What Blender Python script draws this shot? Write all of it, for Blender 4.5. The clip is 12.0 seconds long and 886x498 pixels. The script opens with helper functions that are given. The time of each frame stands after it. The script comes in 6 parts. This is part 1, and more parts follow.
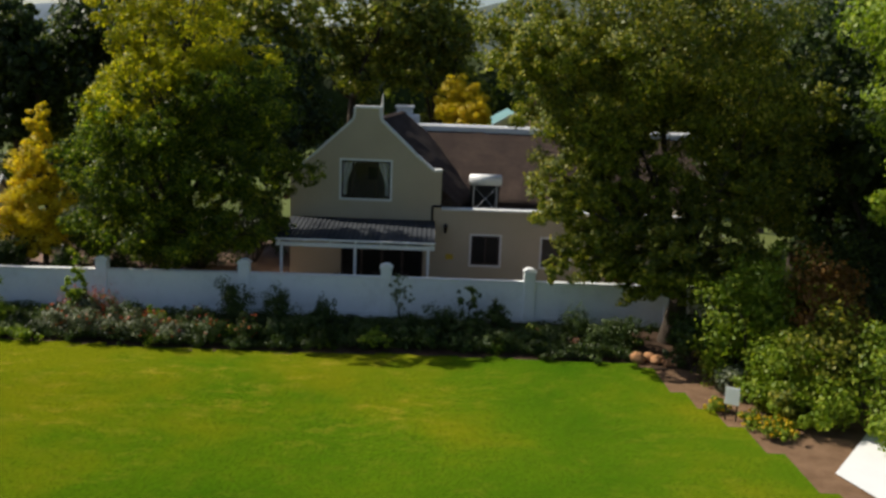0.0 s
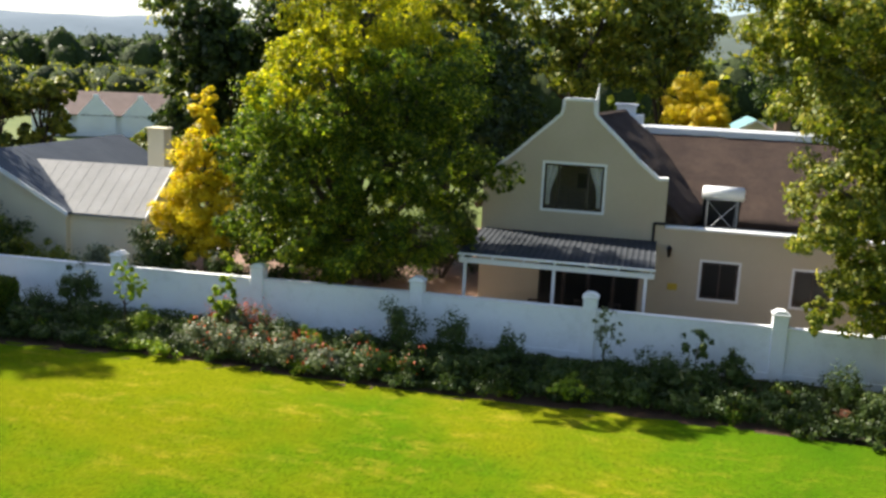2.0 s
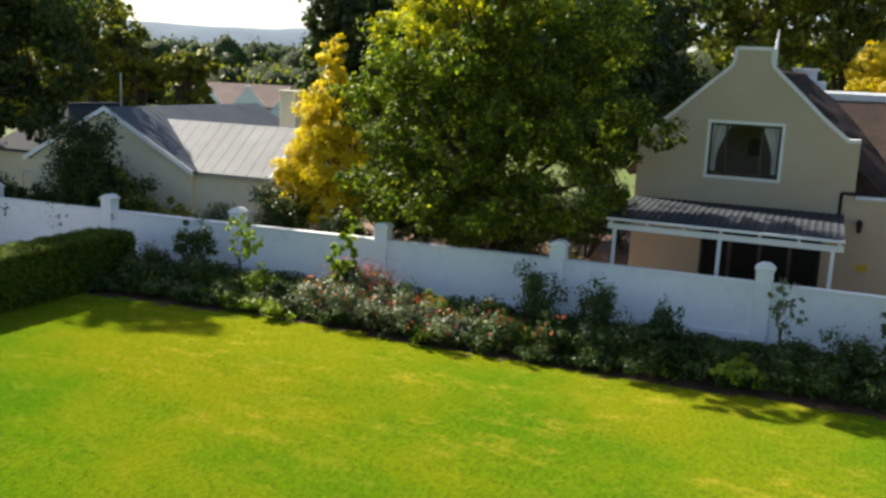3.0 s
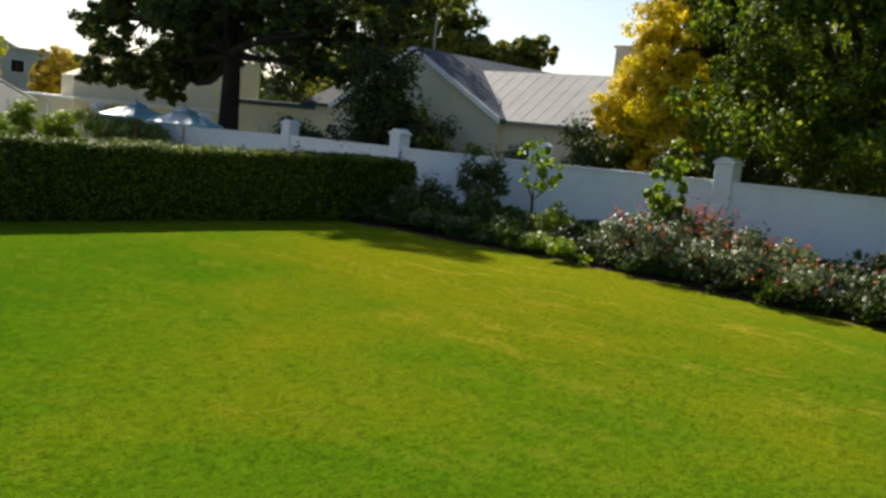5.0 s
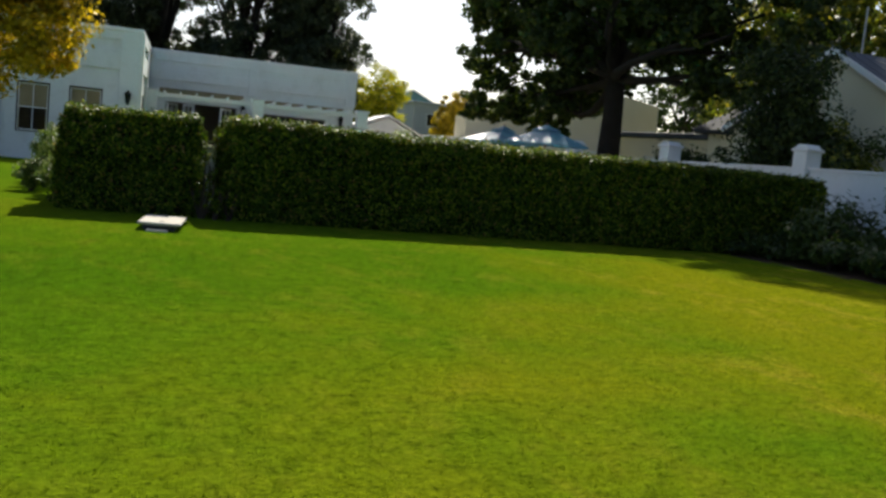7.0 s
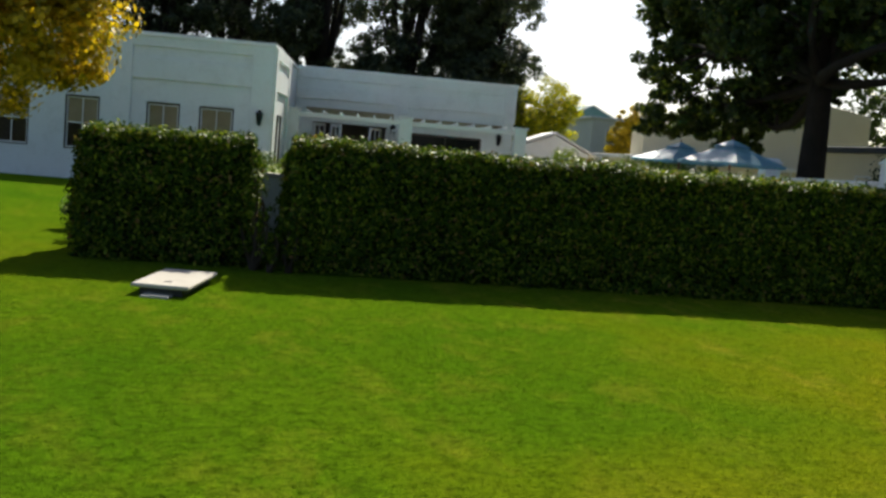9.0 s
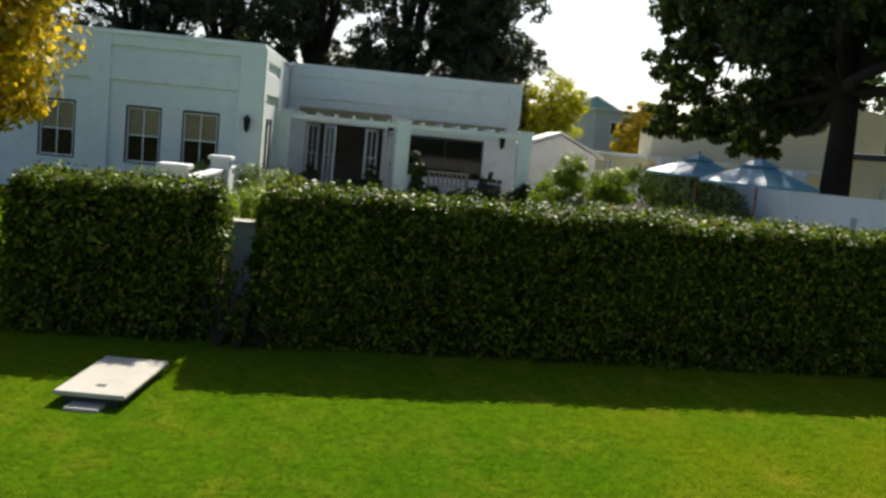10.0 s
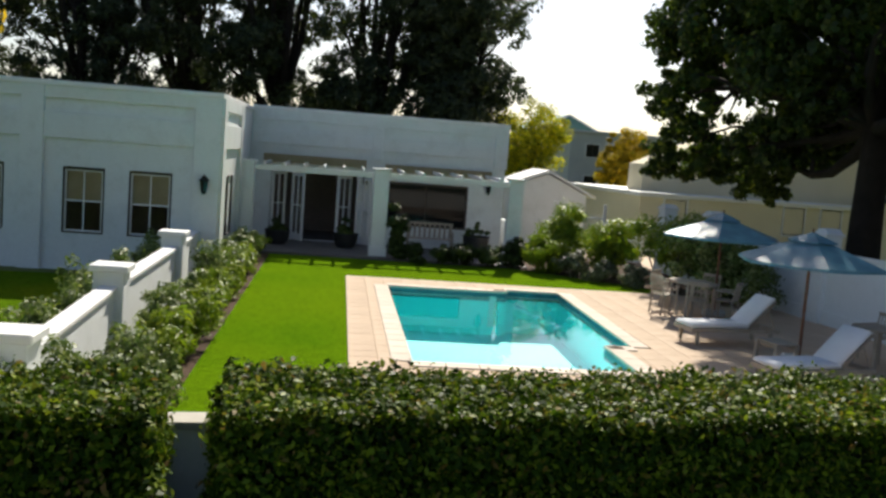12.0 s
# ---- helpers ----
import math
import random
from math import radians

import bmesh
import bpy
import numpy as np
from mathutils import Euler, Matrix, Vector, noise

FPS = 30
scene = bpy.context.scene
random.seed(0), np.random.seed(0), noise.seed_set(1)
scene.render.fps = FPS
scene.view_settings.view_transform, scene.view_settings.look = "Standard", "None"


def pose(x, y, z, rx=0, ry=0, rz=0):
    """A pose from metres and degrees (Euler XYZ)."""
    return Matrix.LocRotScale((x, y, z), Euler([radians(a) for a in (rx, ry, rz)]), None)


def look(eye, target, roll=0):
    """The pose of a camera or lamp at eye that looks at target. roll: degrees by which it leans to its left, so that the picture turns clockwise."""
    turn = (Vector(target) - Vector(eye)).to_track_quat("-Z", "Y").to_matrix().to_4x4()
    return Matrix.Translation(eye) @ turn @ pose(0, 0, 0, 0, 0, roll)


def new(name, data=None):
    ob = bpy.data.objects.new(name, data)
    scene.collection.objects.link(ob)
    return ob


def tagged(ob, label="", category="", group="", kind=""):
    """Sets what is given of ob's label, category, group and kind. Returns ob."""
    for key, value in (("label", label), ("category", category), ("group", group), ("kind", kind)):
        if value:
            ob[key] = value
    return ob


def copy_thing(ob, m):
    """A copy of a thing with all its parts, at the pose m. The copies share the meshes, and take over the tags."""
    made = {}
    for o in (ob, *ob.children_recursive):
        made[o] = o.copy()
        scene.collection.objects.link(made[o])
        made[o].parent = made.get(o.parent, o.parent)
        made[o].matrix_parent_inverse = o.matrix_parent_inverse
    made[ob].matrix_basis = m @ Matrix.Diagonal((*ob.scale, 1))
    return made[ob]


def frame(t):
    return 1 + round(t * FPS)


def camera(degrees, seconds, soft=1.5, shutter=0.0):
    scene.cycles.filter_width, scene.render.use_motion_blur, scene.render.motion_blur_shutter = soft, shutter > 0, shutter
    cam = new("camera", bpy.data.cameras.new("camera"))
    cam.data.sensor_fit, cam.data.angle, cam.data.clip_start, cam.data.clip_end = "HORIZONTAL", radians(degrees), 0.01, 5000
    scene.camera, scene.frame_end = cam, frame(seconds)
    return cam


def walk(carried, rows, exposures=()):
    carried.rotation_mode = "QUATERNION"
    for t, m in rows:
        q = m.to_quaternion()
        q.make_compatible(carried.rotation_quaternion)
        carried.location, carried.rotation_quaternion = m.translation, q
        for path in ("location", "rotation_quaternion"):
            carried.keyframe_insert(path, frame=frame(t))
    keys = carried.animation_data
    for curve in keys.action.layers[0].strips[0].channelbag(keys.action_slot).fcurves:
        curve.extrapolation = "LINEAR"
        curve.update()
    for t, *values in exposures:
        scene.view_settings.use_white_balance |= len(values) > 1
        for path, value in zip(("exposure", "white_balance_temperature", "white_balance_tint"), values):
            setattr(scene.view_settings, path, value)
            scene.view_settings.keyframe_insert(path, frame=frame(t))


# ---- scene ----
cam = camera(50.47, 12.0, soft=2.8)
# seconds, place, yaw, pitch, roll
ROWS = [
    (0.0, 1.25, -3.58, 10.35, -0.54, -11.05, -2.22),
    (0.5, 1.26, -1.65, 10.34, 1.22, -10.91, -2.25),
    (1.0, 1.24, 0.28, 10.19, 4.13, -10.76, -2.44),
    (1.5, 1.23, 1.83, 9.82, 7.89, -10.64, -2.66),
    (2.0, 1.25, 3.71, 9.21, 12.95, -10.78, -2.69),
    (2.5, 1.04, 5.38, 8.27, 17.46, -10.74, -2.75),
    (2.8, 0.83, 6.35, 7.55, 20.30, -10.64, -2.79),
    (3.0, 0.68, 6.96, 7.04, 22.06, -10.49, -2.81),
    (3.2, 0.54, 7.55, 6.54, 23.85, -10.29, -2.85),
    (5.0, -1.75, 13.14, 2.51, 43.39, -7.26, -5.54),
    (5.5, -2.57, 14.29, 2.09, 49.40, -6.86, -5.55),
    (6.0, -3.43, 15.36, 1.77, 56.04, -6.48, -5.98),
    (6.5, -4.22, 16.24, 1.54, 62.21, -6.19, -5.92),
    (7.0, -4.99, 17.03, 1.34, 68.27, -5.75, -5.69),
    (7.5, -5.89, 17.72, 1.22, 73.11, -5.46, -5.34),
    (9.5, -9.46, 19.29, 1.83, 80.00, -5.98, -5.08),
    (10.0, -10.38, 19.37, 2.22, 79.57, -6.70, -5.37),
    (10.5, -11.21, 19.48, 2.58, 79.18, -7.15, -5.58),
    (11.0, -12.06, 19.50, 2.84, 78.54, -6.86, -5.36),
    (11.5, -12.92, 19.42, 3.07, 77.84, -6.29, -4.92),
    (12.0, -13.74, 19.36, 3.30, 77.38, -5.83, -4.35),
]
EXPOSURES = [(0.0, 0.22), (0.5, 0.9), (1.0, 1.28), (2.0, 1.4), (3.2, 1.2), (5.0, 0.72), (9.5, 0.62), (10.5, 0.95), (11.0, 1.22), (11.5, 1.05), (12.0, 0.52)]
walk(cam, [(t, pose(x, y, z, 90 + pitch, roll, yaw)) for t, x, y, z, yaw, pitch, roll in ROWS], EXPOSURES)

# ---- light ----
SUN_EL, SUN_AZ = radians(41), math.atan2(-0.934, 0.358)
world = bpy.data.worlds.new("world")
scene.world = world
world.use_nodes = True
wn = world.node_tree.nodes
sky = wn.new("ShaderNodeTexSky")
sky.sky_type, sky.sun_disc, sky.sun_elevation, sky.sun_rotation = "NISHITA", False, SUN_EL, SUN_AZ
sky.dust_density, sky.air_density = 1.4, 0.85
wn["Background"].inputs["Strength"].default_value = 0.084
world.node_tree.links.new(sky.outputs["Color"], wn["Background"].inputs["Color"])
sun = new("sun", bpy.data.lights.new("sun", "SUN"))
sun.data.energy, sun.data.angle, sun.data.color = 5.0, radians(0.6), (1.0, 0.93, 0.80)
to_sun = Vector((math.sin(SUN_AZ) * math.cos(SUN_EL), math.cos(SUN_AZ) * math.cos(SUN_EL), math.sin(SUN_EL)))
sun.matrix_world = look((-60, 40, 60), Vector((-60, 40, 60)) - to_sun)


# ---- materials ----
def base_material(name):
    m = bpy.data.materials.new(name)
    m.use_nodes = True
    nt = m.node_tree
    return m, nt, nt.nodes["Principled BSDF"], nt.nodes["Material Output"]


def noise_node(nt, scale, detail=4, rough=0.6, coord="Object", stretch=None):
    tc = nt.nodes.new("ShaderNodeTexCoord")
    n = nt.nodes.new("ShaderNodeTexNoise")
    n.inputs["Scale"].default_value, n.inputs["Detail"].default_value, n.inputs["Roughness"].default_value = scale, detail, rough
    if stretch:
        mp = nt.nodes.new("ShaderNodeMapping")
        mp.inputs["Scale"].default_value = stretch
        nt.links.new(tc.outputs[coord], mp.inputs["Vector"])
        nt.links.new(mp.outputs["Vector"], n.inputs["Vector"])
    else:
        nt.links.new(tc.outputs[coord], n.inputs["Vector"])
    return n


def ramp_node(nt, fac, stops):
    r = nt.nodes.new("ShaderNodeValToRGB")
    els = r.color_ramp.elements
    for i, (p, c) in enumerate(stops):
        e = els[i] if i < 2 else els.new(p)
        e.position, e.color = p, (*c, 1)
    nt.links.new(fac, r.inputs["Fac"])
    return r


def mix_node(nt, fac, a, b, mode="MIX"):
    x = nt.nodes.new("ShaderNodeMix")
    x.data_type, x.blend_type = "RGBA", mode
    for s, v in ((x.inputs[0], fac), (x.inputs[6], a), (x.inputs[7], b)):
        if isinstance(v, bpy.types.NodeSocket):
            nt.links.new(v, s)
        elif isinstance(v, tuple):
            s.default_value = (*v, 1)
        else:
            s.default_value = v
    return x.outputs[2]


def surface(name, c1, c2, big=0.6, fine=18.0, rough=0.8, bump=0.15, metal=0.0, grain=0.5, stretch=None, vary=0.0, dist=0.01, dirt=None):
    """A weathered surface: large stains between two colours, fine grain, relief."""
    m, nt, b, _ = base_material(name)
    n1 = noise_node(nt, big, 5)
    n2 = noise_node(nt, fine, 6, 0.7, stretch=stretch)
    col = ramp_node(nt, n1.outputs["Fac"], [(0.3, c1), (0.7, c2)]).outputs["Color"]
    g = ramp_node(nt, n2.outputs["Fac"], [(0.25, (1 - grain * 0.6,) * 3), (0.75, (1.0,) * 3)]).outputs["Color"]
    col = mix_node(nt, 1.0, col, g, "MULTIPLY")
    if dirt:
        n3 = noise_node(nt, 1.7, 8, 0.75)
        f = ramp_node(nt, n3.outputs["Fac"], [(0.5, (0, 0, 0)), (0.75, (0.7, 0.7, 0.7))]).outputs["Color"]
        col = mix_node(nt, f, col, dirt)
    if vary:
        oi = nt.nodes.new("ShaderNodeObjectInfo")
        v = ramp_node(nt, oi.outputs["Random"], [(0, (1 - vary,) * 3), (1, (1.0,) * 3)]).outputs["Color"]
        col = mix_node(nt, 1.0, col, v, "MULTIPLY")
    nt.links.new(col, b.inputs["Base Color"])
    b.inputs["Roughness"].default_value, b.inputs["Metallic"].default_value = rough, metal
    if rough > 0.65:
        b.inputs["Specular IOR Level"].default_value = 0.2
    bp = nt.nodes.new("ShaderNodeBump")
    bp.inputs["Strength"].default_value, bp.inputs["Distance"].default_value = bump, dist
    nt.links.new(n2.outputs["Fac"], bp.inputs["Height"])
    nt.links.new(bp.outputs["Normal"], b.inputs["Normal"])
    return m


def leaf_material(name, stops, through_light=0.4, rough=0.48, big=0.25, tint=(1.0, 1.05, 0.55), gloss=0.32):
    """Leaves: a colour for each leaf, large patches of tone, some light through the blade."""
    m, nt, b, out = base_material(name)
    geo = nt.nodes.new("ShaderNodeNewGeometry")
    col = ramp_node(nt, geo.outputs["Random Per Island"], stops).outputs["Color"]
    n = noise_node(nt, big, 3)
    tone = ramp_node(nt, n.outputs["Fac"], [(0.3, (0.65, 0.65, 0.65)), (0.7, (1.15, 1.12, 1.0))]).outputs["Color"]
    col = mix_node(nt, 1.0, col, tone, "MULTIPLY")
    nt.links.new(col, b.inputs["Base Color"])
    b.inputs["Roughness"].default_value = rough
    b.inputs["Specular IOR Level"].default_value = gloss
    tr = nt.nodes.new("ShaderNodeBsdfTranslucent")
    nt.links.new(mix_node(nt, 1.0, col, tint, "MULTIPLY"), tr.inputs["Color"])
    mx = nt.nodes.new("ShaderNodeMixShader")
    mx.inputs[0].default_value = through_light
    nt.links.new(b.outputs[0], mx.inputs[1])
    nt.links.new(tr.outputs[0], mx.inputs[2])
    nt.links.new(mx.outputs[0], out.inputs["Surface"])
    return m


GREENS = {True: [(0.34, (0.040, 0.124, 0.002)), (0.52, (0.078, 0.156, 0.003)), (0.68, (0.165, 0.186, 0.004))], False: [(0.3, (0.060, 0.17, 0.002)), (0.7, (0.155, 0.255, 0.004))]}


def lawn_material(name, blades=False, dry=True):
    m, nt, b, out = base_material(name)
    big = noise_node(nt, 0.13, 5, 0.6, "Object")
    mid = noise_node(nt, 1.5, 6, 0.7, stretch=(0.8, 1.3, 1))
    patch = noise_node(nt, 0.33, 3, 0.5)
    fine = noise_node(nt, 38.0, 5, 0.75)
    at = nt.nodes.new("ShaderNodeSeparateXYZ")
    nt.links.new(big.inputs["Vector"].links[0].from_socket, at.inputs[0])
    parts_of = []
    for axis, a, b_end in ((1, 19.8, 23.6), (0, 6.0, -1.0)):
        mr = nt.nodes.new("ShaderNodeMapRange")
        mr.interpolation_type = "SMOOTHSTEP"
        mr.inputs["From Min"].default_value, mr.inputs["From Max"].default_value = a, b_end
        nt.links.new(at.outputs[axis], mr.inputs["Value"])
        parts_of.append(mr.outputs[0])
    thirsty = nt.nodes.new("ShaderNodeMath")
    thirsty.operation = "MULTIPLY"
    nt.links.new(parts_of[0], thirsty.inputs[0])
    nt.links.new(parts_of[1], thirsty.inputs[1])
    total = nt.nodes.new("ShaderNodeMath")
    total.operation = "MULTIPLY_ADD"
    nt.links.new(thirsty.outputs[0], total.inputs[0])
    total.inputs[1].default_value = 0.115 if dry else 0.0
    nt.links.new(big.outputs["Fac"], total.inputs[2])
    c = ramp_node(nt, total.outputs[0], GREENS[dry]).outputs["Color"]
    f = ramp_node(nt, mid.outputs["Fac"], [(0.50, (0, 0, 0)), (0.70, (0.8, 0.8, 0.8) if dry else (0.05, 0.05, 0.05))]).outputs["Color"]
    where = ramp_node(nt, patch.outputs["Fac"], [(0.38, (0.12, 0.12, 0.12)), (0.62, (1, 1, 1))]).outputs["Color"]
    f = mix_node(nt, 1.0, f, where, "MULTIPLY")
    f = mix_node(nt, 1.0, f, ramp_node(nt, thirsty.outputs[0], [(0.0, (0.35, 0.35, 0.35)), (1.0, (1.0, 1.0, 1.0))]).outputs["Color"], "MULTIPLY")
    c = mix_node(nt, f, c, (0.36, 0.285, 0.030))
    if blades:
        geo = nt.nodes.new("ShaderNodeNewGeometry")
        g = ramp_node(nt, geo.outputs["Random Per Island"], [(0, (0.75, 0.75, 0.75)), (1, (1.2, 1.2, 1.0))]).outputs["Color"]
    else:
        g = ramp_node(nt, fine.outputs["Fac"], [(0.3, (0.62, 0.62, 0.62)), (0.7, (1.15, 1.15, 1.1))]).outputs["Color"]
    c = mix_node(nt, 1.0, c, g, "MULTIPLY")
    tuft = noise_node(nt, 8.0, 6, 0.75, stretch=(1.3, 0.8, 1))
    c = mix_node(nt, 1.0, c, ramp_node(nt, tuft.outputs["Fac"], [(0.34, (0.58, 0.62, 0.60)), (0.52, (1.0, 1.0, 1.0)), (0.68, (1.18, 1.16, 1.1))]).outputs["Color"], "MULTIPLY")
    clump = noise_node(nt, 30.0, 4, 0.7, stretch=(1.2, 0.7, 1))
    c = mix_node(nt, 1.0, c, ramp_node(nt, clump.outputs["Fac"], [(0.34, (0.55, 0.60, 0.55)), (0.50, (1.0, 1.0, 1.0)), (0.68, (1.18, 1.16, 1.1))]).outputs["Color"], "MULTIPLY")
    nt.links.new(c, b.inputs["Base Color"])
    b.inputs["Roughness"].default_value = 0.8
    b.inputs["Specular IOR Level"].default_value = 0.0
    b.inputs["Sheen Weight"].default_value, b.inputs["Sheen Roughness"].default_value = 0.12, 0.45
    b.inputs["Sheen Tint"].default_value = (0.75, 0.85, 0.12, 1)
    if blades:
        up = nt.nodes.new("ShaderNodeCombineXYZ")
        up.inputs[2].default_value = 1.0
        nt.links.new(up.outputs[0], b.inputs["Normal"])
        tr = nt.nodes.new("ShaderNodeBsdfTranslucent")
        nt.links.new(mix_node(nt, 1.0, c, (1.2, 1.2, 0.8), "MULTIPLY"), tr.inputs["Color"])
        mx = nt.nodes.new("ShaderNodeMixShader")
        mx.inputs[0].default_value = 0.5
        nt.links.new(b.outputs[0], mx.inputs[1])
        nt.links.new(tr.outputs[0], mx.inputs[2])
        nt.links.new(mx.outputs[0], out.inputs["Surface"])
    else:
        bp = nt.nodes.new("ShaderNodeBump")
        bp.inputs["Strength"].default_value, bp.inputs["Distance"].default_value = 0.7, 0.03
        nt.links.new(fine.outputs["Fac"], bp.inputs["Height"])
        nt.links.new(bp.outputs["Normal"], b.inputs["Normal"])
    return m


def glass_material(name, tint=(0.02, 0.025, 0.03), gloss=0.18):
    """Window glass over a dark room."""
    m, nt, b, _ = base_material(name)
    b.inputs["Base Color"].default_value = (*tint, 1)
    b.inputs["Roughness"].default_value = 0.04
    b.inputs["Specular IOR Level"].default_value = gloss
    return m


def clear_glass(name):
    m, nt, b, out = base_material(name)
    t = nt.nodes.new("ShaderNodeBsdfTransparent")
    g = nt.nodes.new("ShaderNodeBsdfGlossy")
    g.inputs["Roughness"].default_value = 0.02
    f = nt.nodes.new("ShaderNodeFresnel")
    f.inputs["IOR"].default_value = 1.15
    mx = nt.nodes.new("ShaderNodeMixShader")
    nt.links.new(f.outputs[0], mx.inputs[0])
    nt.links.new(t.outputs[0], mx.inputs[1])
    nt.links.new(g.outputs[0], mx.inputs[2])
    nt.links.new(mx.outputs[0], out.inputs["Surface"])
    return m


def water_material(name):
    m, nt, b, out = base_material(name)
    t = nt.nodes.new("ShaderNodeBsdfTransparent")
    t.inputs["Color"].default_value = (0.86, 1.0, 1.0, 1)
    g = nt.nodes.new("ShaderNodeBsdfGlossy")
    g.inputs["Roughness"].default_value = 0.0
    f = nt.nodes.new("ShaderNodeFresnel")
    f.inputs["IOR"].default_value = 1.33
    n = noise_node(nt, 2.2, 3)
    bp = nt.nodes.new("ShaderNodeBump")
    bp.inputs["Strength"].default_value, bp.inputs["Distance"].default_value = 0.03, 0.004
    nt.links.new(n.outputs["Fac"], bp.inputs["Height"])
    nt.links.new(bp.outputs["Normal"], g.inputs["Normal"])
    mx = nt.nodes.new("ShaderNodeMixShader")
    nt.links.new(f.outputs[0], mx.inputs[0])
    nt.links.new(t.outputs[0], mx.inputs[1])
    nt.links.new(g.outputs[0], mx.inputs[2])
    nt.links.new(mx.outputs[0], out.inputs["Surface"])
    return m


LAWN = lawn_material("lawn_turf")
POOLTURF = lawn_material("pool_turf", False, False)
BLADES = lawn_material("grass_blades", True)
MEADOW = surface("meadow", (0.07, 0.12, 0.02), (0.16, 0.17, 0.05), 0.02, 3.0, 0.9, 0.3)
SOIL = surface("bark_soil", (0.05, 0.030, 0.018), (0.10, 0.06, 0.035), 1.2, 25, 0.95, 0.8, dist=0.03)
MULCH = surface("bark_mulch", (0.17, 0.10, 0.055), (0.28, 0.17, 0.10), 1.4, 22, 0.95, 0.8, dist=0.03)
WHITE = surface("white_limewash", (0.80, 0.83, 0.83), (0.87, 0.89, 0.89), 0.5, 14, 0.85, 0.2, grain=0.10, dirt=(0.64, 0.66, 0.64))
HOUSEWHITE = surface("house_limewash", (0.73, 0.76, 0.76), (0.80, 0.83, 0.83), 0.5, 14, 0.85, 0.2, grain=0.12, dirt=(0.58, 0.60, 0.58))
CREAM = surface("beige_plaster", (0.50, 0.43, 0.31), (0.58, 0.50, 0.37), 0.4, 16, 0.88, 0.2, grain=0.14)
PALE = surface("cream_plaster", (0.72, 0.65, 0.46), (0.80, 0.73, 0.54), 0.4, 16, 0.88, 0.2, grain=0.12)
TRIM = surface("white_trim_paint", (0.76, 0.77, 0.77), (0.84, 0.84, 0.83), 0.8, 20, 0.55, 0.08, grain=0.08)
THATCH = surface("old_thatch", (0.055, 0.036, 0.030), (0.115, 0.078, 0.060), 0.7, 7, 0.95, 1.0, grain=0.9, stretch=(7.0, 0.5, 0.5), dist=0.08, dirt=(0.034, 0.024, 0.021))
WING_THATCH = surface("old_wing_thatch", (0.055, 0.036, 0.030), (0.115, 0.078, 0.060), 0.7, 7, 0.95, 1.0, grain=0.9, stretch=(0.5, 7.0, 0.5), dist=0.08, dirt=(0.034, 0.024, 0.021))
SLATE = surface("grey_sheet_roof", (0.055, 0.068, 0.09), (0.085, 0.10, 0.125), 0.6, 12, 0.75, 0.1, grain=0.2)
# Darker SLATE: shade on the roof is put into its colour.
DARKSHEET = surface("shaded_dark_sheet_roof", (0.030, 0.035, 0.043), (0.048, 0.054, 0.064), 0.9, 12, 0.85, 0.1, grain=0.3)
SHEET = surface("pale_sheet_roof", (0.23, 0.225, 0.22), (0.30, 0.295, 0.29), 0.8, 14, 0.75, 0.1, grain=0.2)
DARKWOOD = surface("dark_stained_wood", (0.030, 0.018, 0.012), (0.055, 0.032, 0.02), 2, 30, 0.45, 0.2, stretch=(1, 1, 8))
TEAK = surface("weathered_teak", (0.42, 0.36, 0.29), (0.55, 0.48, 0.40), 3, 30, 0.7, 0.3, stretch=(8, 1, 1), vary=0.2)
POLEWOOD = surface("red_brown_pole_wood", (0.16, 0.055, 0.025), (0.22, 0.08, 0.035), 3, 30, 0.5, 0.2, stretch=(1, 1, 6))
BARK = surface("grey_brown_bark", (0.055, 0.042, 0.032), (0.11, 0.085, 0.065), 1.5, 10, 0.95, 1.0, stretch=(3, 3, 0.6), dist=0.05)
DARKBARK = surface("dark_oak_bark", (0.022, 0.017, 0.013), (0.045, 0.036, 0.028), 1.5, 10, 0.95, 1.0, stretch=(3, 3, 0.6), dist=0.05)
PALEBARK = surface("pale_gum_bark", (0.14, 0.11, 0.09), (0.28, 0.24, 0.20), 1.0, 8, 0.9, 0.6, stretch=(3, 3, 0.5), dist=0.03)
IRON = surface("black_iron", (0.012, 0.012, 0.013), (0.025, 0.025, 0.027), 4, 40, 0.45, 0.15, metal=0.6)
STEEL = surface("galvanised_steel", (0.45, 0.46, 0.47), (0.55, 0.56, 0.57), 3, 30, 0.4, 0.1, metal=0.8)
TANK = surface("white_tank_enamel", (0.78, 0.78, 0.77), (0.84, 0.84, 0.83), 1.5, 20, 0.35, 0.05, grain=0.06)
STONE = surface("sandstone_paver", (0.50, 0.37, 0.26), (0.61, 0.47, 0.345), 0.8, 16, 0.8, 0.3, grain=0.2, vary=0.06)
COPING = surface("pale_pool_coping", (0.62, 0.52, 0.42), (0.72, 0.62, 0.52), 1.2, 18, 0.75, 0.25, grain=0.18, vary=0.12)
POOLBLUE = surface("turquoise_pool_plaster", (0.09, 0.90, 0.92), (0.15, 0.94, 0.95), 0.5, 10, 0.6, 0.05, grain=0.1)
POOLTILE = surface("dark_blue_waterline_tile", (0.02, 0.10, 0.14), (0.03, 0.16, 0.21), 2, 30, 0.3, 0.1)
WATER = water_material("pool_water")
CANVAS = leaf_material("blue_canvas", [(0, (0.13, 0.31, 0.44)), (1, (0.16, 0.35, 0.48))], 0.2, 0.40, 2.0, (1.0, 1.0, 1.0), 0.3)
CUSHION = surface("white_towelling", (0.74, 0.75, 0.78), (0.82, 0.83, 0.85), 2, 50, 0.95, 0.3, grain=0.1)
